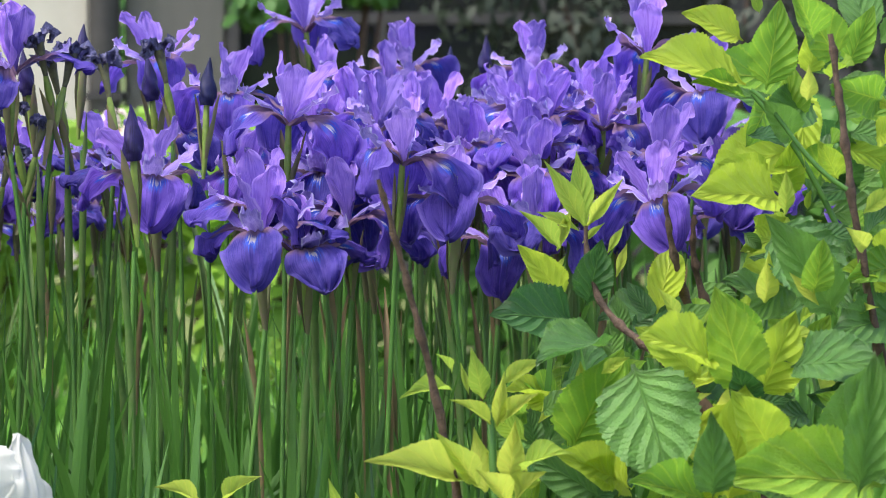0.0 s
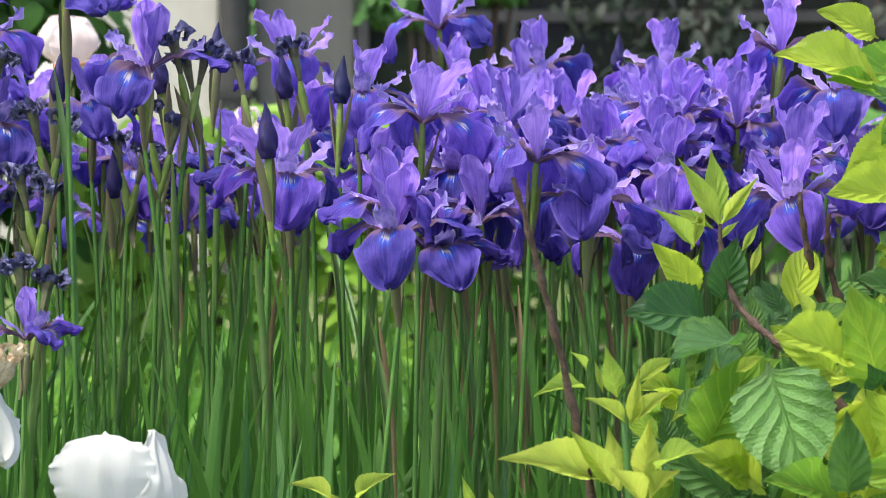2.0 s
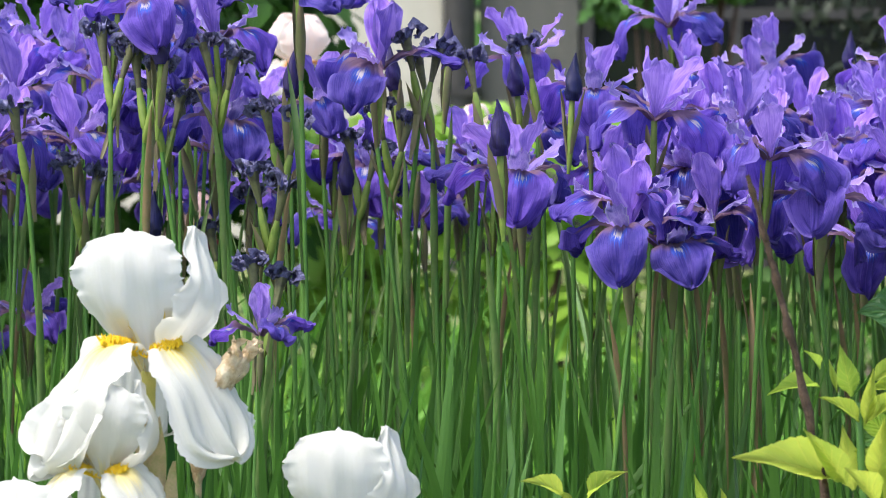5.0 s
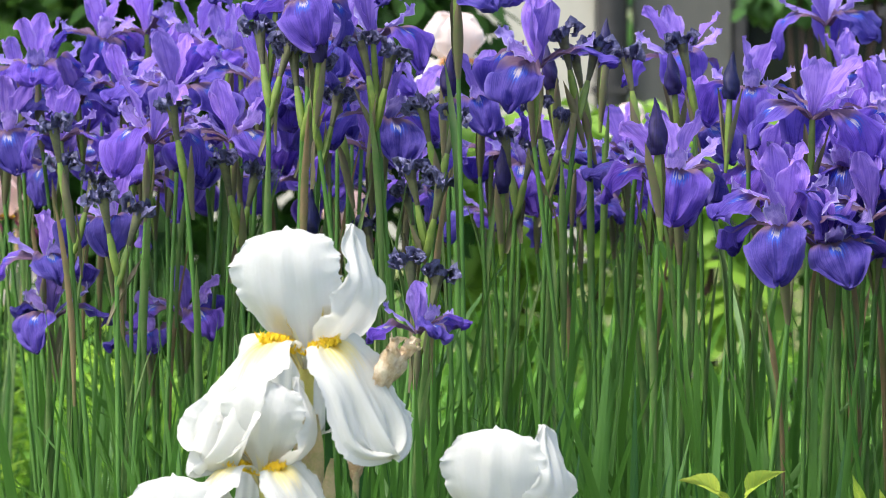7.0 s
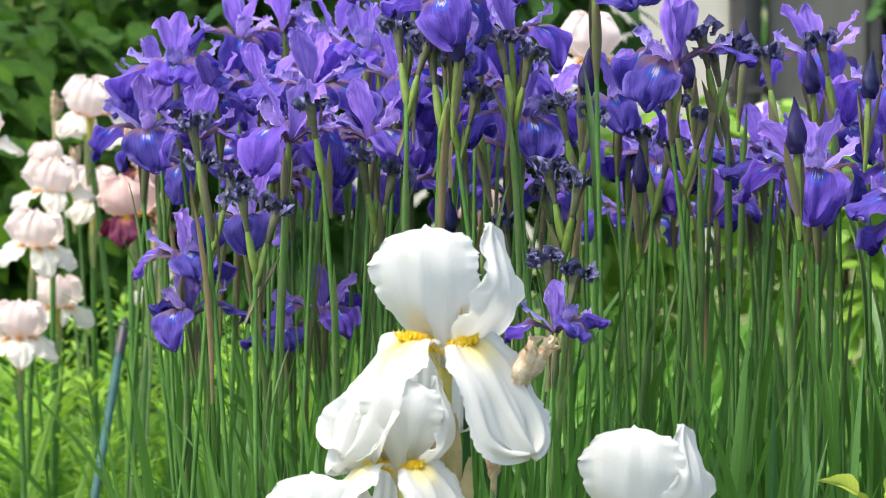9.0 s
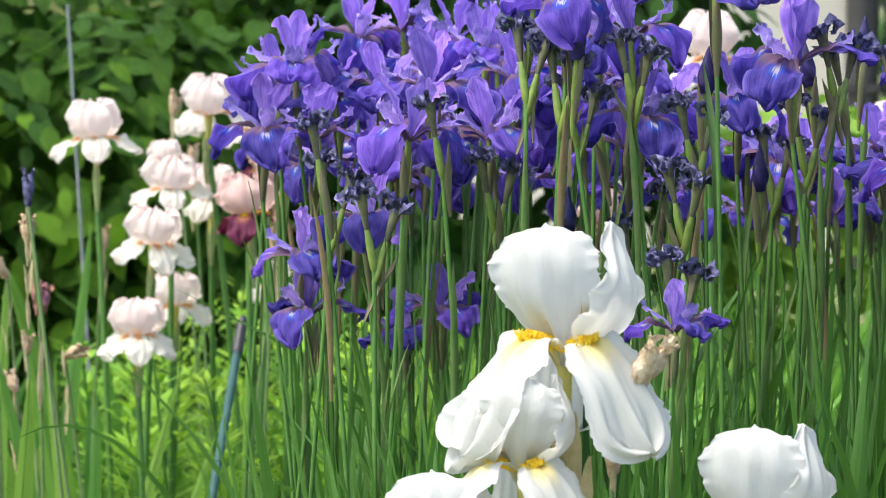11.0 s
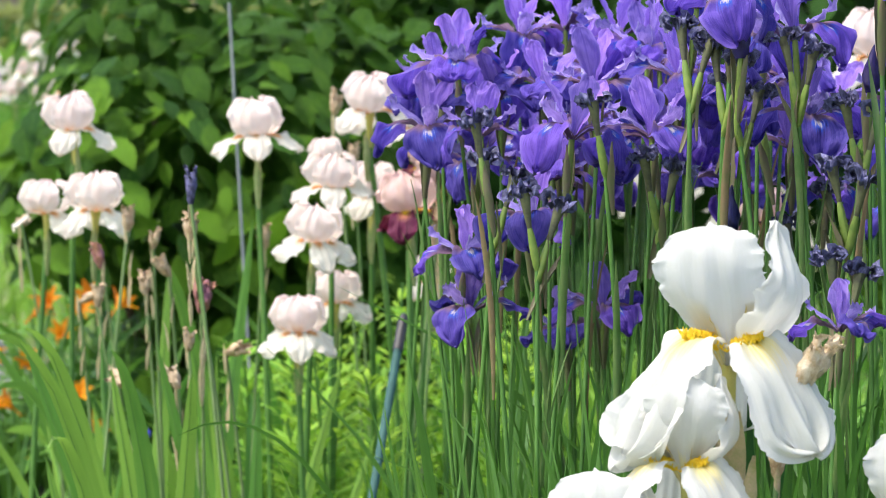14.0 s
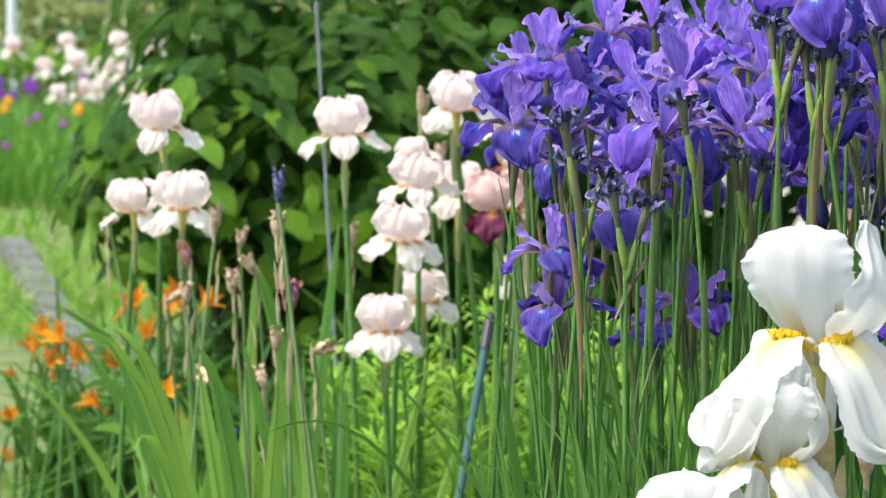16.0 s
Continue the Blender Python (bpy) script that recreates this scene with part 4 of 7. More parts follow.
shrub_leaf((0.224, 2.193, 0.698), (0.241, 2.162, 0.674), 0.90, 90, "old")
shrub_leaf((0.222, 2.242, 0.680), (0.239, 2.244, 0.708), 1.00, 75, "young")
shrub_leaf((0.252, 2.140, 0.650), (0.222, 2.112, 0.673), 0.90, 70, "young")
shrub_leaf((0.258, 2.090, 0.646), (0.245, 2.062, 0.682), 0.90, 85, "old")
shrub_leaf((0.102, 2.138, 0.620), (0.071, 2.099, 0.641), 1.00, 65, "young")
shrub_leaf((0.093, 2.167, 0.606), (0.052, 2.129, 0.638), 0.90, 65, "old")
shrub_leaf((0.061, 2.240, 0.648), (0.082, 2.221, 0.661), 0.90, 60, "old")
shrub_leaf((0.196, 2.189, 0.630), (0.222, 2.170, 0.643), 0.90, 60, "old")
shrub_leaf((0.198, 2.068, 0.620), (0.167, 2.039, 0.633), 0.90, 50, "old")
shrub_leaf((0.141, 2.293, 0.689), (0.167, 2.275, 0.712), 0.90, 60, "old")
shrub_leaf((0.183, 2.190, 0.654), (0.204, 2.161, 0.668), 0.80, 60, "old")
shrub_leaf((0.256, 2.298, 0.760), (0.273, 2.268, 0.766), 0.80, 60, "young")
shrub_leaf((0.259, 2.297, 0.746), (0.277, 2.267, 0.752), 0.80, 70, "old")
shrub_leaf((-0.148, 2.206, 0.595), (-0.171, 2.168, 0.612), 0.70, 55, "shoot")
shrub_leaf((-0.134, 2.207, 0.596), (-0.109, 2.168, 0.618), 0.60, 60, "shoot")
shrub_leaf((-0.063, 2.206, 0.593), (-0.069, 2.188, 0.614), 0.60, 80, "shoot")
shrub_leaf((-0.141, 2.187, 0.596), (-0.151, 2.187, 0.603), 0.80, 60, "shoot")
shrub_leaf((-0.049, 2.186, 0.594), (-0.053, 2.187, 0.606), 0.70, 70, "shoot")
shrub_leaf((0.231, 2.563, 0.555), (0.170, 2.505, 0.548), 0.94, 55, "young")
shrub_leaf((0.076, 2.337, 0.621), (0.032, 2.302, 0.625), 1.02, 66, "old")
shrub_leaf((0.292, 2.446, 0.816), (0.336, 2.399, 0.805), 1.09, 40, "old")
shrub_leaf((0.260, 2.570, 0.851), (0.291, 2.574, 0.874), 0.85, 84, "old")
shrub_leaf((0.250, 2.341, 0.834), (0.283, 2.311, 0.838), 0.98, 40, "young")
shrub_leaf((0.229, 2.400, 0.658), (0.181, 2.388, 0.667), 1.01, 43, "old")
shrub_leaf((0.317, 2.526, 0.568), (0.278, 2.503, 0.574), 0.97, 40, "old")
shrub_leaf((0.083, 2.563, 0.524), (0.144, 2.598, 0.530), 0.90, 62, "young")
shrub_leaf((0.126, 2.390, 0.604), (0.084, 2.375, 0.619), 1.09, 53, "old")
shrub_leaf((0.184, 2.339, 0.690), (0.229, 2.349, 0.713), 0.89, 45, "young")
shrub_leaf((0.110, 2.578, 0.516), (0.148, 2.572, 0.520), 0.92, 55, "young")
shrub_leaf((0.253, 2.330, 0.809), (0.307, 2.319, 0.793), 1.05, 48, "young")
shrub_leaf((0.203, 2.409, 0.559), (0.213, 2.357, 0.595), 0.93, 49, "old")
shrub_leaf((0.300, 2.505, 0.671), (0.292, 2.481, 0.725), 0.88, 70, "old")
shrub_leaf((0.304, 2.567, 0.550), (0.302, 2.596, 0.580), 0.85, 71, "old")
shrub_leaf((0.190, 2.409, 0.625), (0.245, 2.406, 0.610), 0.81, 59, "old")
shrub_leaf((0.210, 2.505, 0.556), (0.271, 2.542, 0.578), 0.90, 51, "young")
shrub_leaf((0.269, 2.387, 0.583), (0.297, 2.379, 0.608), 1.00, 62, "old")
shrub_leaf((0.129, 2.353, 0.559), (0.155, 2.382, 0.600), 0.93, 63, "old")
shrub_leaf((0.194, 2.446, 0.677), (0.132, 2.456, 0.684), 1.02, 86, "old")
shrub_leaf((0.296, 2.537, 0.779), (0.316, 2.543, 0.820), 1.02, 41, "old")
shrub_leaf((0.108, 2.483, 0.578), (0.158, 2.428, 0.600), 0.94, 54, "old")
shrub_leaf((0.076, 2.319, 0.629), (0.113, 2.306, 0.636), 0.91, 79, "old")
shrub_leaf((0.207, 2.383, 0.562), (0.242, 2.362, 0.544), 0.83, 75, "old")
shrub_leaf((0.320, 2.577, 0.641), (0.357, 2.548, 0.670), 0.91, 48, "old")
shrub_leaf((0.165, 2.416, 0.618), (0.171, 2.406, 0.650), 0.86, 48, "young")
shrub_leaf((0.266, 2.470, 0.769), (0.306, 2.445, 0.806), 1.06, 76, "old")
shrub_leaf((0.284, 2.560, 0.794), (0.243, 2.518, 0.819), 0.98, 87, "old")
shrub_leaf((0.184, 2.391, 0.657), (0.141, 2.378, 0.640), 0.84, 79, "old")
shrub_leaf((0.129, 2.468, 0.661), (0.149, 2.435, 0.699), 0.94, 42, "old")
shrub_leaf((0.258, 2.463, 0.759), (0.265, 2.493, 0.810), 1.06, 47, "old")
shrub_leaf((0.255, 2.457, 0.614), (0.282, 2.445, 0.642), 0.91, 87, "young")
shrub_leaf((0.102, 2.499, 0.586), (0.074, 2.460, 0.613), 0.93, 67, "young")
shrub_leaf((0.206, 2.415, 0.602), (0.210, 2.398, 0.653), 1.06, 52, "old")
shrub_leaf((0.240, 2.504, 0.828), (0.190, 2.493, 0.845), 0.89, 50, "old")
shrub_leaf((0.262, 2.329, 0.726), (0.280, 2.345, 0.762), 0.88, 45, "old")
shrub_leaf((0.236, 2.502, 0.576), (0.172, 2.446, 0.560), 1.05, 54, "young")
shrub_leaf((0.236, 2.360, 0.766), (0.284, 2.363, 0.795), 0.92, 50, "old")
shrub_leaf((0.208, 2.330, 0.697), (0.226, 2.329, 0.721), 1.02, 79, "old")
shrub_leaf((0.071, 2.489, 0.564), (0.075, 2.523, 0.597), 0.84, 58, "old")
shrub_leaf((0.200, 2.373, 0.664), (0.149, 2.319, 0.657), 0.87, 88, "old")
shrub_leaf((0.187, 2.362, 0.674), (0.218, 2.376, 0.710), 1.00, 45, "young")
shrub_leaf((0.241, 2.558, 0.674), (0.224, 2.548, 0.708), 0.90, 90, "young")
shrub_leaf((0.076, 2.501, 0.634), (0.139, 2.463, 0.641), 0.83, 82, "old")
shrub_leaf((0.263, 2.401, 0.606), (0.288, 2.404, 0.631), 0.90, 64, "old")
shrub_leaf((0.298, 2.464, 0.771), (0.316, 2.466, 0.818), 0.97, 87, "old")
shrub_leaf((0.172, 2.563, 0.690), (0.207, 2.551, 0.699), 1.03, 40, "old")
shrub_leaf((0.258, 2.363, 0.781), (0.259, 2.320, 0.811), 0.91, 64, "old")
shrub_leaf((0.101, 2.376, 0.639), (0.142, 2.364, 0.643), 0.81, 88, "old")
shrub_leaf((0.139, 2.358, 0.699), (0.152, 2.379, 0.743), 0.90, 69, "young")
shrub_leaf((0.295, 2.499, 0.875), (0.282, 2.533, 0.917), 1.01, 83, "old")
shrub_leaf((0.116, 2.529, 0.655), (0.072, 2.485, 0.639), 0.86, 42, "young")
shrub_leaf((0.221, 2.502, 0.654), (0.226, 2.462, 0.696), 0.81, 73, "young")
shrub_leaf((0.161, 2.575, 0.678), (0.107, 2.520, 0.678), 0.87, 43, "old")
shrub_leaf((0.156, 2.326, 0.674), (0.169, 2.272, 0.709), 1.09, 51, "young")
shrub_leaf((0.183, 2.339, 0.628), (0.224, 2.333, 0.621), 1.08, 78, "old")
shrub_leaf((0.280, 2.474, 0.700), (0.270, 2.455, 0.741), 0.99, 86, "old")
shrub_leaf((0.278, 2.342, 0.641), (0.236, 2.314, 0.650), 0.83, 89, "old")
shrub_leaf((0.255, 2.337, 0.693), (0.291, 2.319, 0.687), 0.97, 55, "old")
shrub_leaf((0.081, 2.415, 0.649), (0.120, 2.366, 0.663), 0.93, 60, "old")
shrub_leaf((0.254, 2.465, 0.551), (0.218, 2.452, 0.590), 1.05, 81, "old")
shrub_leaf((0.235, 2.348, 0.670), (0.188, 2.296, 0.684), 0.85, 56, "old")
shrub_leaf((0.220, 2.322, 0.705), (0.172, 2.268, 0.727), 0.84, 62, "old")
shrub_leaf((0.248, 2.412, 0.780), (0.256, 2.355, 0.816), 0.98, 50, "young")
shrub_leaf((0.318, 2.521, 0.594), (0.295, 2.507, 0.623), 0.93, 61, "old")
shrub_leaf((0.180, 2.494, 0.599), (0.213, 2.451, 0.608), 0.94, 71, "young")
shrub_leaf((0.064, 2.305, 0.572), (0.038, 2.338, 0.590), 0.87, 85, "old")
shrub_leaf((0.161, 2.411, 0.662), (0.211, 2.427, 0.671), 0.87, 62, "old")
shrub_leaf((0.262, 2.402, 0.558), (0.302, 2.356, 0.552), 0.87, 64, "old")
shrub_leaf((0.094, 2.528, 0.555), (0.148, 2.545, 0.582), 0.94, 70, "young")
shrub_leaf((0.228, 2.374, 0.820), (0.224, 2.355, 0.861), 0.90, 41, "young")
shrub_leaf((0.152, 2.583, 0.603), (0.116, 2.606, 0.627), 1.08, 84, "young")
shrub_leaf((0.237, 2.495, 0.564), (0.267, 2.490, 0.600), 0.89, 44, "old")
shrub_leaf((0.087, 2.393, 0.593), (0.038, 2.427, 0.609), 0.88, 85, "old")
shrub_leaf((0.322, 2.553, 0.763), (0.266, 2.567, 0.757), 0.98, 53, "old")
shrub_leaf((0.292, 2.324, 0.843), (0.282, 2.306, 0.878), 0.85, 81, "young")
shrub_leaf((0.267, 2.474, 0.777), (0.324, 2.485, 0.770), 0.91, 46, "old")
shrub_leaf((0.239, 2.433, 0.748), (0.201, 2.391, 0.741), 1.00, 76, "young")
shrub_leaf((0.221, 2.444, 0.613), (0.237, 2.445, 0.644), 0.87, 66, "old")
shrub_leaf((0.270, 2.478, 0.824), (0.313, 2.474, 0.826), 0.93, 60, "young")
shrub_leaf((0.242, 2.468, 0.825), (0.201, 2.414, 0.816), 0.86, 69, "young")
shrub_leaf((0.266, 2.317, 0.740), (0.213, 2.325, 0.753), 0.83, 61, "old")
shrub_leaf((0.259, 2.371, 0.788), (0.303, 2.403, 0.819), 0.96, 77, "young")
shrub_leaf((0.287, 2.371, 0.822), (0.332, 2.400, 0.829), 1.10, 88, "old")
shrub_leaf((0.226, 2.358, 0.806), (0.167, 2.297, 0.787), 0.91, 61, "young")
shrub_leaf((0.254, 2.417, 0.762), (0.304, 2.431, 0.757), 1.08, 64, "old")
shrub_leaf((0.135, 2.389, 0.591), (0.087, 2.364, 0.608), 1.05, 73, "old")
shrub_leaf((0.078, 2.385, 0.630), (0.054, 2.336, 0.657), 0.94, 51, "young")
shrub_leaf((0.281, 2.553, 0.837), (0.313, 2.507, 0.837), 1.04, 41, "old")
shrub_leaf((0.251, 2.541, 0.729), (0.208, 2.482, 0.719), 0.96, 57, "young")
shrub_leaf((0.311, 2.526, 0.610), (0.354, 2.509, 0.598), 0.98, 82, "young")
shrub_leaf((0.227, 2.539, 0.660), (0.250, 2.564, 0.702), 0.93, 64, "old")
shrub_leaf((0.261, 2.588, 0.721), (0.218, 2.628, 0.734), 0.87, 66, "old")
shrub_leaf((0.129, 2.358, 0.654), (0.104, 2.345, 0.677), 0.82, 64, "old")
shrub_leaf((0.240, 2.492, 0.847), (0.173, 2.446, 0.857), 0.87, 63, "young")
shrub_leaf((0.058, 2.243, 0.624), (0.084, 2.249, 0.642), 0.75, 68, "old")
shrub_leaf((0.119, 2.279, 0.644), (0.142, 2.262, 0.669), 0.96, 71, "young")
shrub_leaf((0.116, 2.309, 0.605), (0.141, 2.260, 0.617), 0.93, 61, "young")
shrub_leaf((0.164, 2.176, 0.619), (0.189, 2.153, 0.620), 0.80, 36, "young")
shrub_leaf((0.153, 2.228, 0.682), (0.123, 2.219, 0.685), 0.88, 59, "shoot")
shrub_leaf((0.126, 2.313, 0.585), (0.153, 2.300, 0.587), 0.82, 94, "young")
shrub_leaf((0.234, 2.171, 0.659), (0.237, 2.162, 0.677), 0.87, 37, "old")
shrub_leaf((0.234, 2.329, 0.589), (0.245, 2.315, 0.611), 0.74, 42, "young")
shrub_leaf((0.113, 2.311, 0.651), (0.145, 2.303, 0.662), 0.96, 93, "young")
shrub_leaf((0.192, 2.258, 0.597), (0.203, 2.258, 0.613), 0.88, 78, "old")
shrub_leaf((0.058, 2.284, 0.620), (0.055, 2.273, 0.646), 0.91, 80, "old")
shrub_leaf((0.223, 2.278, 0.686), (0.204, 2.267, 0.703), 0.95, 76, "young")
shrub_leaf((0.222, 2.280, 0.743), (0.255, 2.292, 0.733), 0.84, 44, "young")
shrub_leaf((0.288, 2.367, 0.614), (0.291, 2.363, 0.635), 0.83, 68, "shoot")
shrub_leaf((0.094, 2.283, 0.626), (0.077, 2.298, 0.644), 0.74, 52, "shoot")
shrub_leaf((0.211, 2.227, 0.749), (0.235, 2.200, 0.759), 0.89, 47, "young")
shrub_leaf((0.247, 2.338, 0.720), (0.232, 2.337, 0.734), 0.73, 41, "old")
shrub_leaf((0.259, 2.276, 0.610), (0.285, 2.239, 0.625), 0.80, 84, "young")
shrub_leaf((0.233, 2.373, 0.690), (0.250, 2.353, 0.709), 0.72, 39, "young")
shrub_leaf((0.061, 2.260, 0.603), (0.034, 2.215, 0.606), 0.83, 95, "young")
shrub_leaf((0.204, 2.247, 0.659), (0.210, 2.210, 0.679), 0.77, 74, "old")
shrub_leaf((0.245, 2.370, 0.716), (0.266, 2.351, 0.735), 0.76, 67, "young")
shrub_leaf((0.143, 2.272, 0.593), (0.161, 2.234, 0.622), 0.72, 95, "shoot")
shrub_leaf((0.121, 2.201, 0.614), (0.110, 2.196, 0.634), 0.84, 60, "old")
shrub_leaf((0.087, 2.366, 0.596), (0.070, 2.327, 0.614), 0.75, 40, "shoot")
shrub_leaf((0.111, 2.228, 0.621), (0.087, 2.241, 0.631), 0.89, 79, "old")
shrub_leaf((0.180, 2.268, 0.669), (0.210, 2.276, 0.663), 0.96, 68, "young")
shrub_leaf((0.193, 2.245, 0.663), (0.192, 2.251, 0.684), 0.79, 47, "old")
shrub_leaf((0.283, 2.344, 0.735), (0.268, 2.342, 0.756), 0.80, 81, "young")
shrub_leaf((0.210, 2.168, 0.620), (0.237, 2.174, 0.626), 0.93, 88, "young")
shrub_leaf((0.065, 2.363, 0.607), (0.089, 2.372, 0.609), 0.77, 88, "shoot")
shrub_leaf((0.197, 2.171, 0.635), (0.216, 2.168, 0.646), 0.87, 82, "young")
shrub_leaf((0.158, 2.319, 0.606), (0.172, 2.302, 0.633), 0.91, 38, "young")
shrub_leaf((0.172, 2.208, 0.653), (0.173, 2.172, 0.676), 0.97, 92, "shoot")
shrub_leaf((0.167, 2.298, 0.686), (0.138, 2.307, 0.699), 0.88, 80, "young")
shrub_leaf((0.205, 2.193, 0.699), (0.226, 2.169, 0.700), 0.73, 49, "shoot")
shrub_leaf((0.051, 2.202, 0.635), (0.032, 2.220, 0.648), 0.97, 79, "young")
shrub_leaf((0.103, 2.260, 0.635), (0.110, 2.265, 0.652), 0.91, 90, "young")
shrub_leaf((0.273, 2.305, 0.694), (0.285, 2.319, 0.720), 0.91, 63, "young")
shrub_leaf((0.103, 2.331, 0.602), (0.083, 2.350, 0.604), 0.75, 75, "old")
shrub_leaf((0.221, 2.276, 0.603), (0.211, 2.277, 0.622), 0.98, 82, "old")
shrub_leaf((0.226, 2.344, 0.593), (0.191, 2.328, 0.598), 0.81, 38, "young")
shrub_leaf((0.233, 2.289, 0.603), (0.239, 2.279, 0.636), 0.75, 62, "shoot")
shrub_leaf((0.291, 2.325, 0.634), (0.318, 2.309, 0.638), 0.72, 76, "young")
shrub_leaf((0.220, 2.238, 0.736), (0.188, 2.236, 0.744), 0.74, 68, "old")
shrub_leaf((0.196, 2.218, 0.718), (0.196, 2.191, 0.751), 0.83, 74, "shoot")
shrub_leaf((0.266, 2.190, 0.732), (0.237, 2.167, 0.743), 0.82, 45, "young")
shrub_leaf((0.193, 2.187, 0.597), (0.166, 2.161, 0.606), 0.95, 66, "young")
shrub_leaf((0.277, 2.237, 0.715), (0.264, 2.221, 0.746), 0.97, 68, "young")
shrub_leaf((0.169, 2.209, 0.644), (0.143, 2.210, 0.648), 0.98, 42, "young")
shrub_leaf((0.069, 2.358, 0.641), (0.044, 2.316, 0.658), 0.70, 44, "young")
shrub_leaf((0.059, 2.184, 0.612), (0.039, 2.178, 0.614), 0.79, 77, "young")
shrub_leaf((0.060, 2.272, 0.638), (0.079, 2.283, 0.660), 0.95, 74, "shoot")
shrub_leaf((0.244, 2.192, 0.650), (0.264, 2.206, 0.669), 0.81, 85, "young")
shrub_leaf((0.281, 2.325, 0.730), (0.260, 2.326, 0.725), 0.84, 52, "young")
shrub_leaf((0.094, 2.290, 0.587), (0.102, 2.272, 0.610), 0.88, 64, "old")
shrub_leaf((0.120, 2.267, 0.603), (0.106, 2.259, 0.622), 0.85, 92, "old")
shrub_leaf((0.246, 2.357, 0.646), (0.232, 2.312, 0.669), 0.85, 52, "shoot")
shrub_leaf((0.172, 2.216, 0.673), (0.139, 2.198, 0.668), 0.71, 42, "young")
shrub_leaf((0.079, 2.325, 0.645), (0.048, 2.337, 0.646), 0.88, 93, "young")
shrub_leaf((0.230, 2.207, 0.680), (0.245, 2.208, 0.691), 0.85, 35, "young")
shrub_leaf((0.170, 2.361, 0.676), (0.141, 2.328, 0.699), 0.90, 41, "young")
shrub_leaf((0.173, 2.358, 0.683), (0.203, 2.331, 0.692), 0.77, 74, "shoot")
shrub_leaf((0.053, 2.241, 0.648), (0.024, 2.210, 0.650), 0.76, 88, "young")
shrub_leaf((0.160, 2.282, 0.627), (0.189, 2.239, 0.645), 0.77, 59, "young")
shrub_leaf((0.286, 2.318, 0.744), (0.317, 2.319, 0.748), 0.85, 90, "shoot")
shrub_leaf((0.202, 2.282, 0.682), (0.223, 2.239, 0.695), 0.92, 57, "shoot")
shrub_leaf((0.200, 2.335, 0.757), (0.219, 2.312, 0.765), 0.95, 89, "young")
shrub_leaf((0.087, 2.354, 0.608), (0.105, 2.306, 0.623), 0.85, 53, "old")
shrub_leaf((0.267, 2.239, 0.745), (0.285, 2.198, 0.765), 0.77, 73, "young")
shrub_leaf((0.268, 2.259, 0.817), (0.286, 2.229, 0.826), 0.97, 75, "young")
shrub_leaf((0.203, 2.165, 0.775), (0.202, 2.151, 0.803), 0.81, 84, "shoot")
shrub_leaf((0.254, 2.204, 0.754), (0.266, 2.158, 0.776), 0.93, 59, "old")
shrub_leaf((0.156, 2.240, 0.617), (0.138, 2.213, 0.639), 0.87, 60, "shoot")
shrub_leaf((0.203, 2.177, 0.674), (0.222, 2.161, 0.687), 0.70, 88, "shoot")
shrub_leaf((0.216, 2.224, 0.759), (0.231, 2.217, 0.768), 0.83, 56, "young")
shrub_leaf((0.217, 2.197, 0.618), (0.214, 2.192, 0.646), 0.91, 55, "old")
shrub_leaf((0.218, 2.116, 0.725), (0.201, 2.117, 0.744), 0.76, 80, "shoot")
shrub_leaf((0.100, 2.187, 0.615), (0.118, 2.184, 0.636), 0.84, 66, "old")
shrub_leaf((0.094, 2.156, 0.681), (0.110, 2.145, 0.692), 0.98, 67, "shoot")
shrub_leaf((0.274, 2.197, 0.636), (0.284, 2.151, 0.661), 0.90, 51, "young")
shrub_leaf((0.256, 2.126, 0.791), (0.270, 2.122, 0.817), 0.83, 45, "young")
shrub_leaf((0.251, 2.160, 0.756), (0.236, 2.134, 0.769), 0.97, 85, "shoot")
shrub_leaf((0.215, 2.116, 0.731), (0.218, 2.093, 0.762), 0.92, 75, "young")
shrub_leaf((0.240, 2.263, 0.843), (0.256, 2.245, 0.854), 0.86, 88, "old")
shrub_leaf((0.157, 2.168, 0.675), (0.171, 2.120, 0.685), 0.90, 66, "shoot")
shrub_leaf((0.215, 2.160, 0.843), (0.214, 2.142, 0.864), 0.99, 80, "shoot")
shrub_leaf((0.265, 2.133, 0.635), (0.261, 2.096, 0.656), 0.86, 82, "shoot")
shrub_leaf((0.083, 2.174, 0.667), (0.082, 2.170, 0.687), 0.97, 76, "shoot")
shrub_leaf((0.136, 2.121, 0.662), (0.154, 2.095, 0.676), 0.90, 68, "shoot")
shrub_leaf((0.049, 2.114, 0.627), (0.025, 2.082, 0.643), 0.80, 55, "shoot")
shrub_leaf((0.122, 2.140, 0.639), (0.126, 2.101, 0.672), 0.91, 46, "shoot")
shrub_leaf((0.247, 2.197, 0.667), (0.227, 2.173, 0.693), 0.92, 72, "shoot")
shrub_leaf((0.119, 2.141, 0.643), (0.124, 2.101, 0.667), 0.80, 64, "old")
shrub_leaf((0.110, 2.154, 0.613), (0.084, 2.109, 0.633), 0.85, 64, "young")
shrub_leaf((0.244, 2.252, 0.792), (0.230, 2.226, 0.815), 0.94, 86, "young")
shrub_leaf((0.235, 2.220, 0.854), (0.245, 2.187, 0.865), 0.78, 46, "young")
shrub_leaf((0.235, 2.124, 0.613), (0.218, 2.102, 0.643), 0.90, 56, "shoot")
shrub_leaf((0.249, 2.159, 0.776), (0.271, 2.141, 0.793), 0.92, 65, "shoot")
shrub_leaf((0.110, 2.219, 0.657), (0.116, 2.183, 0.686), 0.94, 51, "young")
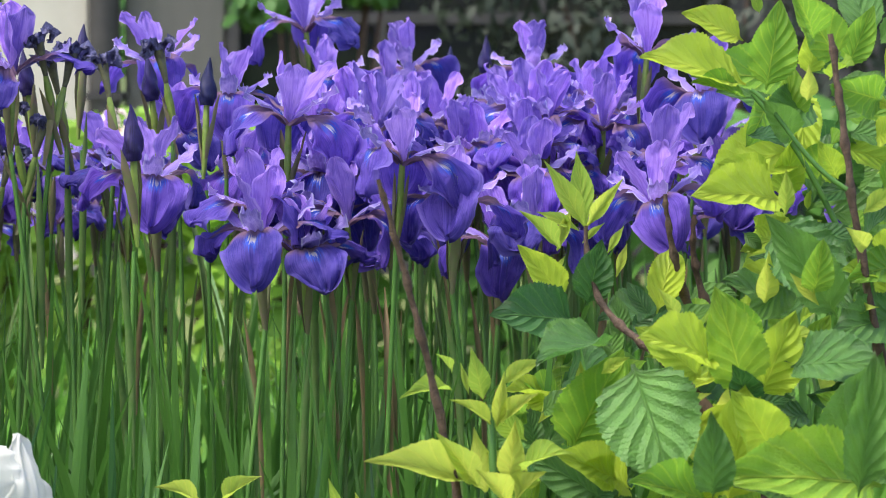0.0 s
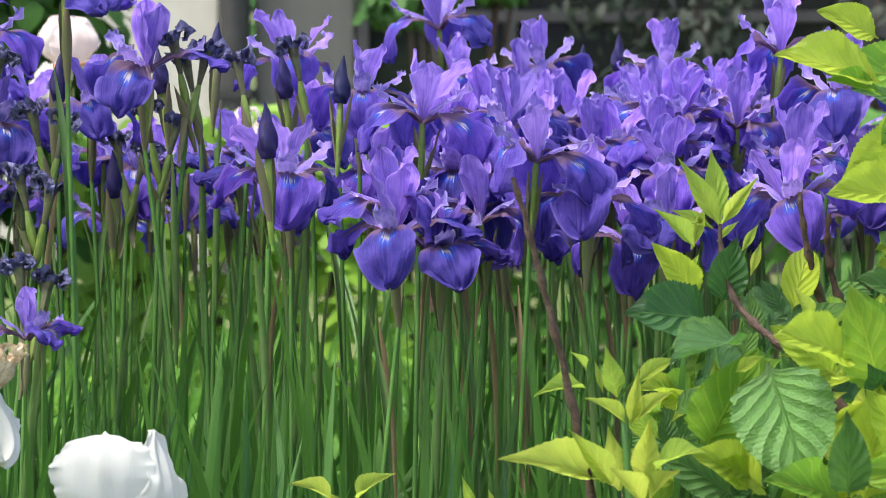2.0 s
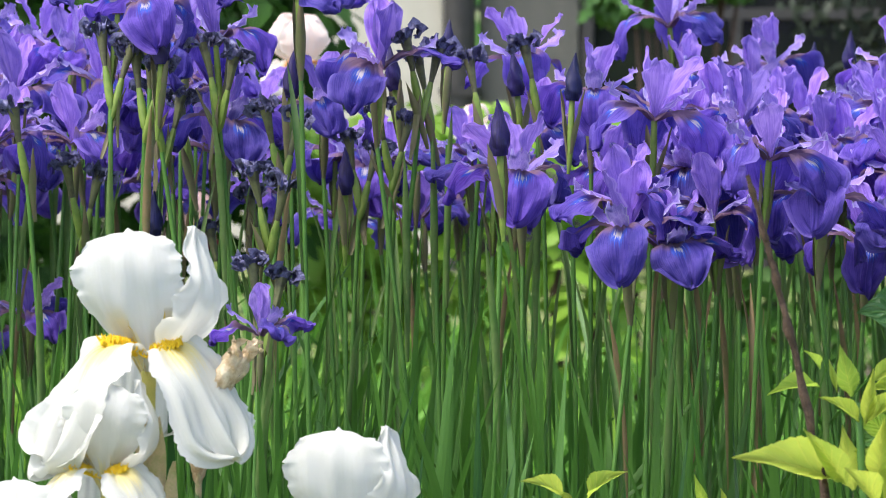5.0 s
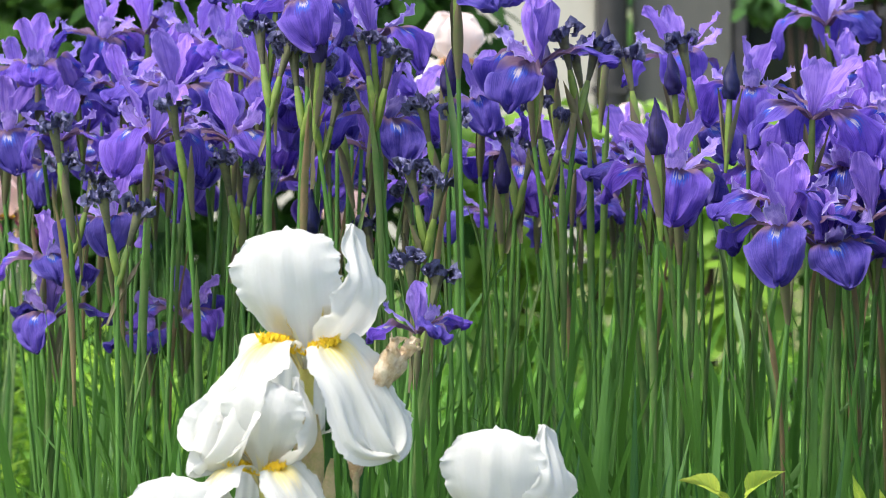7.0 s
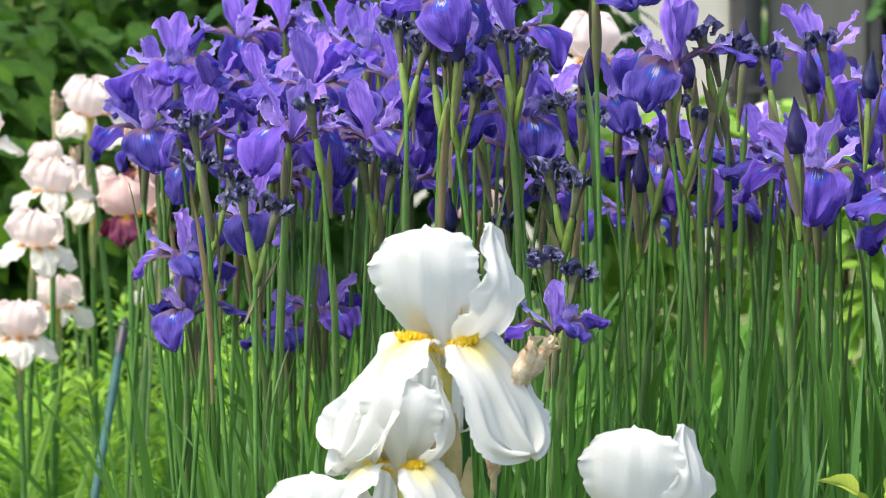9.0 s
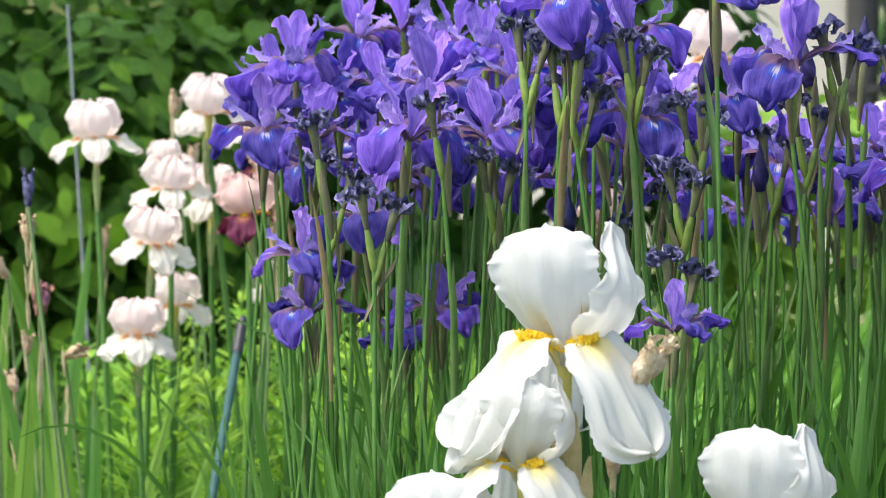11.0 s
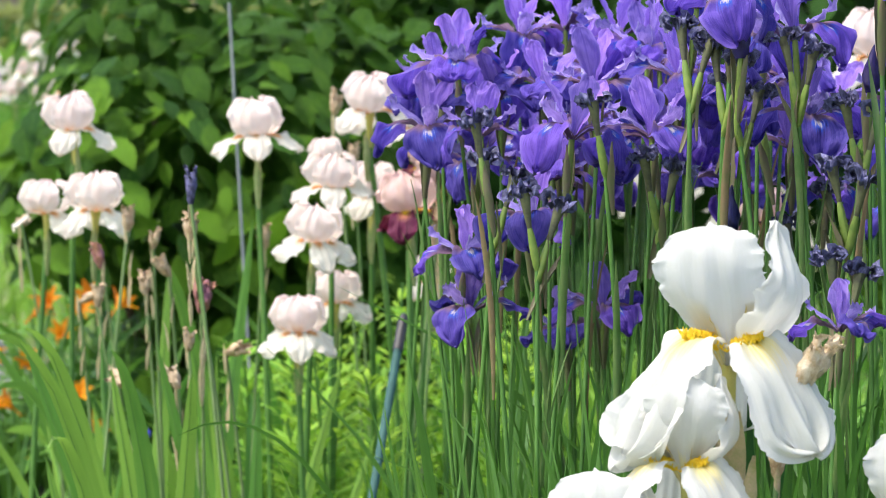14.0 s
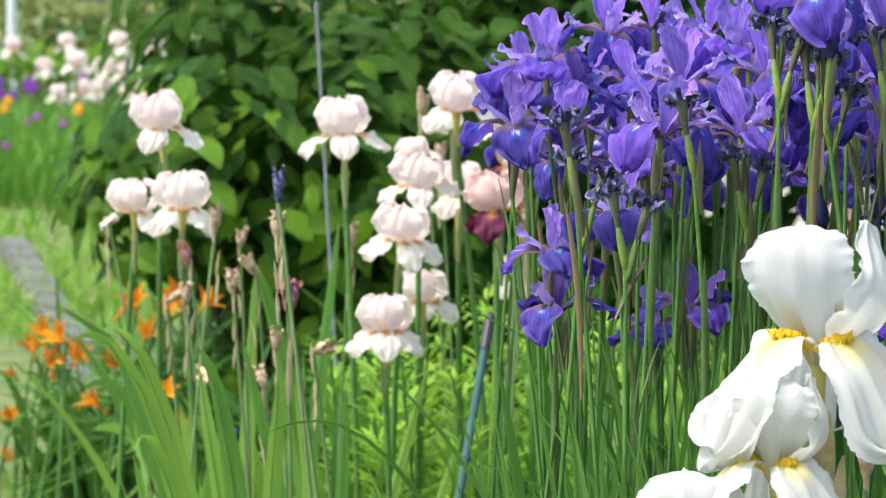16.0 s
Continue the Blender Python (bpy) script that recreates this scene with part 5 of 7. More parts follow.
shrub_leaf((0.178, 2.245, 0.593), (0.167, 2.222, 0.626), 0.83, 75, "shoot")
shrub_leaf((0.265, 2.211, 0.842), (0.232, 2.171, 0.851), 0.98, 90, "young")
shrub_leaf((0.218, 2.158, 0.879), (0.205, 2.112, 0.903), 0.73, 73, "young")
shrub_leaf((0.226, 2.228, 0.755), (0.249, 2.208, 0.762), 1.00, 59, "old")
shrub_leaf((0.153, 2.163, 0.678), (0.171, 2.147, 0.693), 0.95, 46, "shoot")
shrub_leaf((0.178, 2.117, 0.670), (0.165, 2.077, 0.694), 0.81, 88, "old")
shrub_leaf((0.194, 2.213, 0.612), (0.203, 2.198, 0.634), 0.83, 46, "young")
shrub_leaf((0.271, 2.209, 0.788), (0.284, 2.211, 0.813), 0.80, 69, "young")
shrub_leaf((0.270, 2.259, 0.878), (0.284, 2.234, 0.890), 0.93, 67, "old")
shrub_leaf((0.093, 2.230, 0.595), (0.116, 2.216, 0.618), 0.78, 71, "old")
shrub_leaf((0.246, 2.202, 0.706), (0.257, 2.156, 0.721), 0.70, 68, "shoot")
shrub_leaf((0.149, 2.135, 0.653), (0.175, 2.126, 0.666), 0.71, 81, "young")
shrub_leaf((0.191, 2.229, 0.609), (0.207, 2.221, 0.619), 0.70, 60, "old")
shrub_leaf((0.210, 2.187, 0.820), (0.189, 2.152, 0.842), 0.81, 81, "old")
shrub_leaf((0.098, 2.133, 0.700), (0.056, 2.074, 0.707), 0.75, 20, "old")
shrub_leaf((0.155, 2.093, 0.695), (0.113, 2.044, 0.715), 1.00, 55, "young")
shrub_leaf((0.175, 2.112, 0.676), (0.156, 2.076, 0.736), 0.95, 80, "young")
shrub_leaf((0.233, 2.154, 0.715), (0.189, 2.118, 0.776), 0.72, 75, "old")
shrub_leaf((0.202, 2.113, 0.689), (0.242, 2.053, 0.701), 0.90, 60, "old")
shrub_leaf((0.149, 2.008, 0.628), (0.146, 1.971, 0.672), 0.75, 85, "old")
shrub_leaf((0.085, 2.209, 0.628), (0.106, 2.173, 0.687), 0.95, 75, "young")
shrub_leaf((0.229, 2.008, 0.628), (0.234, 1.973, 0.707), 0.55, 70, "old")
shrub_leaf((0.188, 2.070, 0.645), (0.163, 2.032, 0.682), 1.00, 75, "young")
shrub_branch([(0.450, 2.300, 0.000), (0.261, 2.160, 0.647), (0.252, 2.164, 0.715), (0.246, 2.168, 0.768), (0.240, 2.170, 0.802), (0.236, 2.173, 0.849), (0.230, 2.176, 0.882)], [0.0036, 0.0022])
shrub_branch([(0.239, 2.160, 0.790), (0.219, 2.160, 0.802), (0.206, 2.161, 0.819), (0.197, 2.163, 0.839), (0.182, 2.163, 0.849)], [0.0016, 0.0012], STEM)
shrub_branch([(0.120, 2.100, 0.000), (0.015, 2.067, 0.613), (0.002, 2.060, 0.659), (-0.015, 2.045, 0.725), (-0.025, 2.038, 0.766), (-0.036, 2.030, 0.802)], [0.0036, 0.0016])
shrub_branch([(0.450, 2.500, 0.000), (0.167, 2.392, 0.665), (0.154, 2.375, 0.711), (0.146, 2.357, 0.749), (0.144, 2.359, 0.777)], [0.0050, 0.0016])
shrub_branch([(0.500, 2.550, 0.000), (0.178, 2.491, 0.655), (0.171, 2.494, 0.701), (0.169, 2.476, 0.734), (0.172, 2.478, 0.757)], [0.0050, 0.0018])
shrub_branch([(0.500, 2.300, 0.000), (0.176, 2.189, 0.630), (0.163, 2.191, 0.668), (0.155, 2.192, 0.681), (0.126, 2.213, 0.693), (0.102, 2.224, 0.699), (0.089, 2.234, 0.708), (0.088, 2.248, 0.763)], [0.0055, 0.0016])
shrub_branch([(0.100, 2.050, 0.000), (0.038, 2.083, 0.546), (0.029, 2.077, 0.612), (0.029, 2.079, 0.634), (0.027, 2.091, 0.669)], [0.0040, 0.0020], STEM)
shrub_branch([(0.600, 2.400, 0.000), (0.261, 2.345, 0.721), (0.254, 2.319, 0.784), (0.222, 2.321, 0.813), (0.197, 2.323, 0.843)], [0.0028, 0.0014], STEM)
shrub_branch([(0.450, 2.300, 0.000), (0.183, 2.187, 0.596), (0.186, 2.190, 0.644), (0.193, 2.213, 0.690), (0.201, 2.245, 0.721)], [0.0040, 0.0016], STEM)
shrub_branch([(0.650, 2.300, 0.000), (0.244, 2.187, 0.596), (0.251, 2.191, 0.664), (0.264, 2.244, 0.708)], [0.0045, 0.0020], STEM)
shrub_branch([(-0.200, 2.200, 0.000), (-0.137, 2.182, 0.528), (-0.142, 2.206, 0.593)], [0.0030, 0.0015], STEM)
shrub_branch([(-0.050, 2.200, 0.000), (-0.056, 2.182, 0.528), (-0.059, 2.206, 0.590)], [0.0030, 0.0015], STEM)


# ---- bearded irises ----
def haft_beard(path, size, material, hairs=190):
    """A strip of stiff short hairs along the haft of a fall, and the swelling that they stand on."""
    r = np.random.default_rng(3)
    c = bezier([(x, 0, z) for x, z in path], np.array([0.10, 0.18, 0.26, 0.34, 0.42])) + np.array([0, 0, 0.0012 * size])
    grids = [tube_grid(c, [0.0020 * size, 0.0040 * size, 0.0042 * size, 0.0010 * size], 9, 10)]
    for p in bezier(c, np.linspace(0.05, 1, hairs)):
        q = p + r.normal(size=3) * (0.0010, 0.0034, 0.0006) * np.array(size)
        e = q + np.array([r.normal() * 0.0015, r.normal() * 0.0022, 0.0040]) * size
        grids.append(tube_grid([q, (q + e) / 2, e], [0.0006 * size, 0.0005 * size, 0.0001], 9, 10))
    return join_sheets("beard", grids, material)


GARDEN_PATHS = [[(0.004, 0), (0.016, 0.008), (0.032, 0.006), (0.046, -0.004), (0.056, -0.012), (0.063, -0.018)], [(0.004, 0), (0.014, 0.008), (0.030, 0.008), (0.042, -0.006), (0.047, -0.020), (0.052, -0.034)],
                [(0.004, 0), (0.014, 0.008), (0.030, 0.006), (0.044, -0.006), (0.052, -0.018), (0.060, -0.026)]]


def garden_set(standard_material, fall_material, seed):
    """Standards that close into a dome, and falls that flare (first) or hang (second and third), with softly waved rims."""
    s = [petal("standard", [(0.004, 0.000), (0.022, 0.002), (0.042, 0.008), (0.042, 0.036), (0.028, 0.058 + 0.002 * i), (0.003 + 0.005 * i, 0.054)], np.array([0.006, 0.020, 0.030, 0.0325, 0.031, 0.028, 0.022]) * (1.0, 0.94, 1.05)[i], [0.9, 0.75, 0.5, 0.3],
               standard_material, ruffle=0.0030, waves=2.1 + 0.4 * i, crinkle=0.0016, nu=21, nv=30, seed=seed + i, pleat=0.0002, folds=3, fringe=0.02, tip=0.42, margin=3.0, hem=0.0028) for i in range(3)]
    f = [petal("fall", GARDEN_PATHS[i], [0.005, 0.0075, 0.011, 0.016, 0.0195, 0.021, 0.0215, 0.020], [0.9, 0.4, -0.2, -0.35, -0.2], fall_material, ruffle=0.0036, waves=1.6 + 0.3 * i, crinkle=0.0012, nu=21, nv=28, seed=seed + 9 + i, pleat=0.0004, folds=3, fringe=0.015, tip=0.30, margin=2.4, twist=0.2 * math.sin(2.0 * i + seed), hem=0.0025) for i in range(3)]
    return s, f


PALE_BLUE = petal_material("pale_blue_petal", (0.50, 0.62, 0.86), (0.40, 0.52, 0.80), (0.60, 0.70, 0.90), 0.5, None, 0.4)
TANGERINE = plain_material("tangerine_beard", (0.80, 0.34, 0.10), (0.86, 0.48, 0.20), 400, 0.8, 0.9)
GARDEN_BEARDS = {"peach": [haft_beard(p, 0.6, TANGERINE, 60) for p in GARDEN_PATHS], "maroon": [haft_beard(p, 0.7, BEARD, 60) for p in GARDEN_PATHS]}
SETS = {"peach": garden_set(PEACH, PEACH_FALL, 230), "pale_blue": garden_set(PALE_BLUE, PALE_BLUE, 280), "maroon": garden_set(ROSE, MAROON, 260)}
PALE_GREEN = plain_material("pale_green_tube", (0.45, 0.47, 0.10), (0.62, 0.55, 0.18), 40, 0.5, 0.2, through=0.2)
GREEN_SPATHE = plain_material("green_bract", (0.20, 0.31, 0.09), (0.46, 0.42, 0.22), 60, 0.55, 0.5, through=0.25)
SPATHES, GREEN_SPATHES = ([petal("bract", [(0.004, -0.08), (0.008, -0.055), (0.010, -0.03), (0.009 + 0.004 * i, -0.004)], [0.003, 0.0065, 0.008, 0.006, 0.001], [1.5, 1.5, 1.0], skin, ruffle=0.001, waves=3, crinkle=0.0006, nu=9, nv=14, seed=i) for i in range(3)] for skin in (PALE_SPATHE, GREEN_SPATHE))
TUBE = tube("flower_tube", [(0, 0, -0.05), (0, 0, -0.03), (0, 0, -0.012), (0, 0, 0.004)], [0.0032, 0.0042, 0.0055, 0.0085], PALE_GREEN, 9, 10)


def bearded_flower(th, m, kind, falls, forms):
    """falls: the degrees about the stem at which each fall stands; forms: its form, flaring (0) or hanging (1, 2)."""
    s, f = SETS[kind]
    part("flower_tube", TUBE, th, m=m)
    for k in range(2):
        part("bract", GREEN_SPATHES[int(rnd(0, 3))], th, m=m @ pose(0, 0, -0.02, 0, 0, 180 * k + rnd(-40, 40)))
    for k in range(3):
        fall = part("fall", f[forms[k]], th, m=m @ pose(0, 0, 0, 0, 0, falls[k] + rnd(-4, 4)) @ pose(0, 0, 0, 26 * math.sin(radians(falls[k])) + rnd(-6, 6), rnd(-6, 6), 0))
        if kind in GARDEN_BEARDS:
            part("beard", GARDEN_BEARDS[kind][forms[k]], fall, "short-haired beard")
        part("standard", s[k], th, m=m @ pose(0, 0, 0, 0, 0, 120 * k - 8 + rnd(-14, 14)) @ pose(0, 0, 0, rnd(-7, 7), rnd(-6, 12), 0))


def bearded_iris(x, y, z, turn=0.0, size=1.0, kind="peach", falls=(-55, 60, 180), forms=(2, 2, 1), label="pale peach bearded iris flower on a green stalk"):
    """turn: the way the flower faces; falls: degrees of each fall from there."""
    th, top = stalk("bearded_iris", x, y, z - 0.05 * size, label, "iris", kind + " bearded irises", 0.0, 0.0042 * size ** 0.5)
    bearded_flower(th, top @ pose(0, 0, 0.05 * size, rnd(-5, 5), rnd(-5, 5), turn) @ Matrix.Scale(size, 4), kind, falls, forms)
    return th


def crumple(name, material, seed, n=6, long=0.034):
    """A withered flower: petals rolled and creased round each other."""
    r = np.random.default_rng(seed)
    grids = []
    for j in range(n):
        x, z = r.uniform(0.5, 1.2), long * r.uniform(0.7, 1.1)
        g = petal_grid([(0.002, 0), (0.007 * x, 0.25 * z), (0.010 * x, 0.6 * z), (0.006 * x, 0.95 * z), (0.010 * x, 0.85 * z)], np.array([0.003, 0.006, 0.008, 0.007, 0.005, 0.002]) * r.uniform(0.7, 1.2),
                       [1.8, 1.5, 2.0, 1.2], ruffle=0.002, waves=3, crinkle=0.0016, nu=10, nv=16, seed=seed * 50 + j, fringe=0.12)
        a = r.uniform(0, 6.28)
        c, s = math.cos(a), math.sin(a)
        grids.append(np.stack([g[..., 0] * c - g[..., 1] * s, g[..., 0] * s + g[..., 1] * c, g[..., 2]], -1))
    return join_sheets(name, grids, material)


PALE_DRY = plain_material("dry_cream_petal", (0.56, 0.40, 0.22), (0.88, 0.78, 0.60), 160, 0.8, 0.8, through=0.2)
PURPLE_BROWN = plain_material("purple_brown", (0.20, 0.07, 0.14), (0.45, 0.22, 0.10), 90, 0.7, 0.8)
CRUMPLED = {"dry": [crumple("withered_flower", DRY, i) for i in range(3)], "purple": [crumple("withered_flower", PURPLE_BROWN, 8 + i) for i in range(2)],
            "dark": [crumple("withered_flower", SPENT, 12, 4, 0.045)],
            "cream": [crumple("withered_flower", PALE_DRY, 21, 8, 0.036)]}


PALE_STEM = plain_material("pale_stem", (0.13, 0.24, 0.07), (0.24, 0.33, 0.13), 14, 0.5, 0.2, through=0.15)


def faded_stalk(x, y, z, kind="dry", size=1.0, nod=0.0):
    words = {"dry": "faded iris stalk with dry brown papery buds", "purple": "withered purple and brown iris flower on its stalk", "dark": "dark purple iris bud over dry brown bracts"}
    th, top = stalk("faded_iris", x, y, z - 0.02 * size, words[kind], "iris", "faded irises", 0.03, 0.0019, PALE_STEM)
    s = CRUMPLED[kind]
    part("withered_flower", s[int(rnd(0, len(s)))], th, m=top @ pose(0, 0, 0, nod, 0, rnd(0, 360)) @ Matrix.Scale(size * 1.25, 4))
    for k in range(3):
        part("bract", SPATHES[k], th, m=top @ pose(0, 0, 0.012 - 0.03 * k, 0, 0, rnd(0, 360)) @ Matrix.Scale(size * 0.62, 4))


def sword_leaves(x, y, n, high, label="fan of broad green sword-shaped iris leaves", spread=0.3):
    th = thing("iris_fan", pose(x, y, 0), label, "foliage", "iris fans")
    h0 = rnd(0, 6.28)
    for i in range(n):
        side = (i - (n - 1) / 2) / max(1, n / 2)
        g = blade_grid((0.012 * side * math.cos(h0), 0.012 * side * math.sin(h0), 0), high * rnd(0.75, 1.1), abs(side) * spread + rnd(0, 0.05), h0 + (math.pi if side < 0 else 0) + rnd(-0.2, 0.2), rnd(0.026, 0.040), rnd(0, 0.25), h0 + rnd(-0.4, 0.4), 13)
        part("leaf", sheet("leaf", g, SWORD), th)


def long_leaf(base, tip, width, sag=0.0, material=None, label="long arching green iris leaf", over=None):
    """One leaf that leans out from the bed, from its foot to its tip."""
    b, t = np.array(base), np.array(tip)
    th = thing("long_leaf", Matrix.Translation(base), label, "leaf", "long leaves")
    k = np.linspace(0, 1, 16)
    mid = (t - b) * 0.5 + np.array([0, 0, sag])
    c = bezier([(0, 0, 0), mid if over is None else np.array(over) - b, t - b], k)
    d = np.gradient(c, axis=0)
    d /= np.linalg.norm(d, axis=1)[:, None]
    a = np.cross(d, np.array([0.15, 1.0, 0.25]))
    a /= np.linalg.norm(a, axis=1)[:, None]
    n = np.cross(a, d)
    w = width * 0.5 * np.minimum(1, np.minimum(1.3 * (1 - k) ** 0.6, 0.6 + k))
    s = np.array([-1, 0, 1.0])
    g = c[:, None] + w[:, None, None] * (s[None, :, None] * a[:, None] + 0.25 * np.abs(s)[None, :, None] * n[:, None])
    blade = part("leaf", sheet("leaf", g, material or SWORD), th)
    rib = c[::3] - 0.0006 * n[::3]
    part("midrib", sheet("midrib", rib[:, None] + (width * 0.05 * np.linspace(1, 0.2, len(rib)))[:, None, None] * (s[None, :, None] * a[::3][:, None] - 0.6 * (1 - np.abs(s))[None, :, None] * n[::3][:, None]), STEM), blade)


# ---- the white irises in front ----
WHITE_FALL_PATHS = [[(0.004, 0), (0.014, 0.020), (0.030, 0.030), (0.052, 0.014), (0.060, -0.022), (0.068, -0.052)],
                    [(0.004, 0), (0.012, 0.020), (0.028, 0.028), (0.046, 0.014), (0.055, -0.022), (0.062, -0.048)],
                    [(0.004, 0), (0.014, 0.018), (0.030, 0.026), (0.050, 0.010), (0.058, -0.020), (0.062, -0.048)]]
YELLOW_STYLE = petal_material("yellow_style", (0.86, 0.74, 0.30), (0.80, 0.62, 0.10), (0.90, 0.86, 0.62), 0.6, None, 0.4, 0.6)


def white_petals():
    """The petals of the white iris: a broad domed standard, one that bulges to a narrow tip, a plain one; skirt-like falls with a frilled hem."""
    s = [petal("standard", [(0.005, 0.002), (0.010, 0.024), (0.030, 0.035), (0.038, 0.064), (0.024, 0.086), (0.006, 0.081)], [0.006, 0.016, 0.027, 0.0325, 0.0345, 0.0345, 0.033, 0.028],
               [0.9, 0.7, 0.55, 0.45, 0.3], WHITE, ruffle=0.0020, waves=4.2, crinkle=0.0010, nu=41, nv=60, seed=201, pleat=0.0003, folds=4, fringe=0.024, tip=0.42, margin=6.0, hem=0.0007),
         petal("standard", [(0.005, 0.002), (0.016, 0.008), (0.044, 0.024), (0.056, 0.050), (0.032, 0.060), (0.024, 0.084)], [0.006, 0.016, 0.028, 0.032, 0.030, 0.022, 0.012, 0.006],
               [0.9, 0.7, 0.6, 0.6, 0.5], WHITE, ruffle=0.0026, waves=3.4, crinkle=0.0014, nu=35, nv=56, seed=202, pleat=0.0008, folds=3, fringe=0.025, tip=0.12, margin=4.0, hem=0.001),
         petal("standard", [(0.005, 0.002), (0.010, 0.022), (0.026, 0.028), (0.036, 0.052), (0.030, 0.068), (0.014, 0.066)], [0.006, 0.014, 0.024, 0.030, 0.031, 0.031, 0.028, 0.022],
               [0.9, 0.7, 0.55, 0.45, 0.3], WHITE, ruffle=0.0030, waves=3.1, crinkle=0.0014, nu=31, nv=50, seed=203, pleat=0.0008, folds=4, fringe=0.022, tip=0.42, margin=5.0, hem=0.0008)]
    f = [petal("fall", WHITE_FALL_PATHS[i], np.array([0.006, 0.0085, 0.014, 0.0215, 0.0265, 0.0295, 0.0325, 0.0345]) * (1.06, 1.05, 0.8)[i], [1.0, 0.4, -0.45, (-0.5, -0.35, -0.5)[i], (-0.1, -0.2, -0.3)[i]], WHITE_FALL, ruffle=0.0028, waves=(1.7, 1.3, 2.0)[i], crinkle=0.0013, nu=41, nv=56,
               seed=210 + i, pleat=0.00015, folds=4, fringe=0.024, tip=0.16, margin=2.4, twist=(0.22, -0.15, 0.1)[i], hem=(0.0060, 0.0034, 0.003)[i]) for i in range(3)]
    return s, f


WHITE_STANDARDS, WHITE_FALLS = white_petals()
WHITE_BEARDS = [haft_beard(p, 1.0, BEARD) for p in WHITE_FALL_PATHS]
WHITE_STYLES = [petal("style", [(0.002, -0.004), (0.006, 0.010), (0.012 + 0.002 * i, 0.022), (0.020, 0.030), (0.020, 0.042)], [0.003, 0.006, 0.008, 0.0085, 0.004], [-0.9, -0.8, -0.6], YELLOW_STYLE, ruffle=0.001, waves=3, crinkle=0.0004, nu=9, nv=14, seed=60 + i) for i in range(3)]


WHITE_TUBE = tube("flower_tube", [(0, 0, -0.05), (0, 0, -0.03), (0, 0, -0.012), (0, 0, 0.010)], [0.003, 0.0036, 0.004, 0.0052], PALE_GREEN, 9, 10)


def white_flower(th, m, falls=(-52, 40, 172), standards=(-12, 96, 228), lean=(0, 0, 0)):
    """falls, standards: the degrees about the stem at which each stands; lean: how far each standard leans sideways."""
    part("flower_tube", WHITE_TUBE, th, m=m)
    for k in range(2):
        part("bract", SPATHES[k], th, "papery straw-coloured bract", m @ pose(0, 0, -0.03, 0, 0, 180 * k + 60) @ Matrix.Scale(0.8, 4))
    for k in range(3):
        fall = part("fall", WHITE_FALLS[k], th, m=m @ pose(0, 0, 0, 0, 0, falls[k]) @ pose(0, 0, 0, (-6, 14, 0)[k], 0, 0))
        part("beard", WHITE_BEARDS[k], fall, "golden yellow beard")
        part("standard", WHITE_STANDARDS[k], th, m=m @ pose(0, 0, 0, 0, 0, standards[k]) @ pose(0, 0, 0, lean[k], 0, 0))
        part("style", WHITE_STYLES[k], th, "yellow style arm", m @ pose(0, 0, 0, 0, 0, falls[k]))


def white_iris(x, y, z, turn, size, label, falls=(-52, 40, 172), standards=(-12, 96, 228), lean=(0, 0, 0)):
    th, top = stalk("white_iris", x, y, z - 0.05 * size, label, "iris", "white bearded irises", 0.0, 0.005)
    white_flower(th, top @ pose(0, 0, 0.05 * size, 0, 0, turn) @ Matrix.Scale(size, 4), falls, standards, lean)


white = thing("white_iris", pose(-0.375, 2.164, 0), "tall white bearded iris with ruffled petals and yellow beards", "iris", "white bearded irises")
HEART, LOW_HEART = Vector((-0.008, -0.075, 0.684)), Vector((-0.026, -0.113, 0.620))
part("stem", tube("stem", [(0, 0, 0), (0.0, 0.0, 0.3), tuple(HEART - Vector((0.004, 0, 0.09))), tuple(HEART - Vector((0, 0, 0.045)))], [0.0065, 0.005, 0.0042, 0.0042], STEM, 9, 18), white)
part("branch", tube("branch", [(0, 0, 0.40), (0.0, -0.01, 0.50), tuple(LOW_HEART - Vector((0, 0, 0.04)))], [0.005, 0.0045, 0.004], STEM, 8, 10), white)
white_flower(white, Matrix.Translation(HEART) @ pose(0, 0, 0, 0, 0, -80), falls=(-52, 40, 180), standards=(-16, 60, 228), lean=(7, -6, 0))
white_flower(white, Matrix.Translation(LOW_HEART) @ pose(0, 0, 0, 0, 0, -79) @ Matrix.Scale(0.74, 4), (-66, 34, 180), (-14, 80, 225), (-4, 0, 0))
for dx, dz, turn, size in ((0.000, -0.006, 250, 0.95), (0.006, -0.020, 285, 1.0), (0.012, -0.046, 300, 0.95), (0.002, -0.040, 235, 0.9)):
    part("bract", SPATHES[1], white, "papery straw-coloured bract", Matrix.Translation(HEART + Vector((dx, -0.008, dz))) @ pose(0, 0, 0, 0, 4, turn) @ Matrix.Scale(size, 4))
part("withered_flower", CRUMPLED["cream"][0], white, "crumpled dry cream-brown flower", Matrix.Translation((0.035, -0.090, 0.672)) @ pose(0, 0, 0, 0, 28, 8) @ Matrix.Scale(1.1, 4))
white_iris(-0.447, 2.040, 0.558, -78, 0.84, "white bearded iris flower low beside the taller one", (-60, 50, 170), (-5, 75, 235), (4, 0, 0))
white_iris(-0.268, 2.098, 0.574, -83, 0.93, "white ruffled bearded iris flower beside a slit petal", (-70, 80, 175), (-12, 58, 228), (3, -4, 0))
faded_stalk(-0.366, 2.158, 0.621, "dry", 0.6)
bearded_iris(-1.290, 4.001, 0.736, -72, 0.84, "peach", (-84, 2, 84), (0, 1, 0))
bearded_iris(-1.135, 3.943, 0.769, -74, 0.80, "peach", (-38, 88, 200), (1, 0, 2))
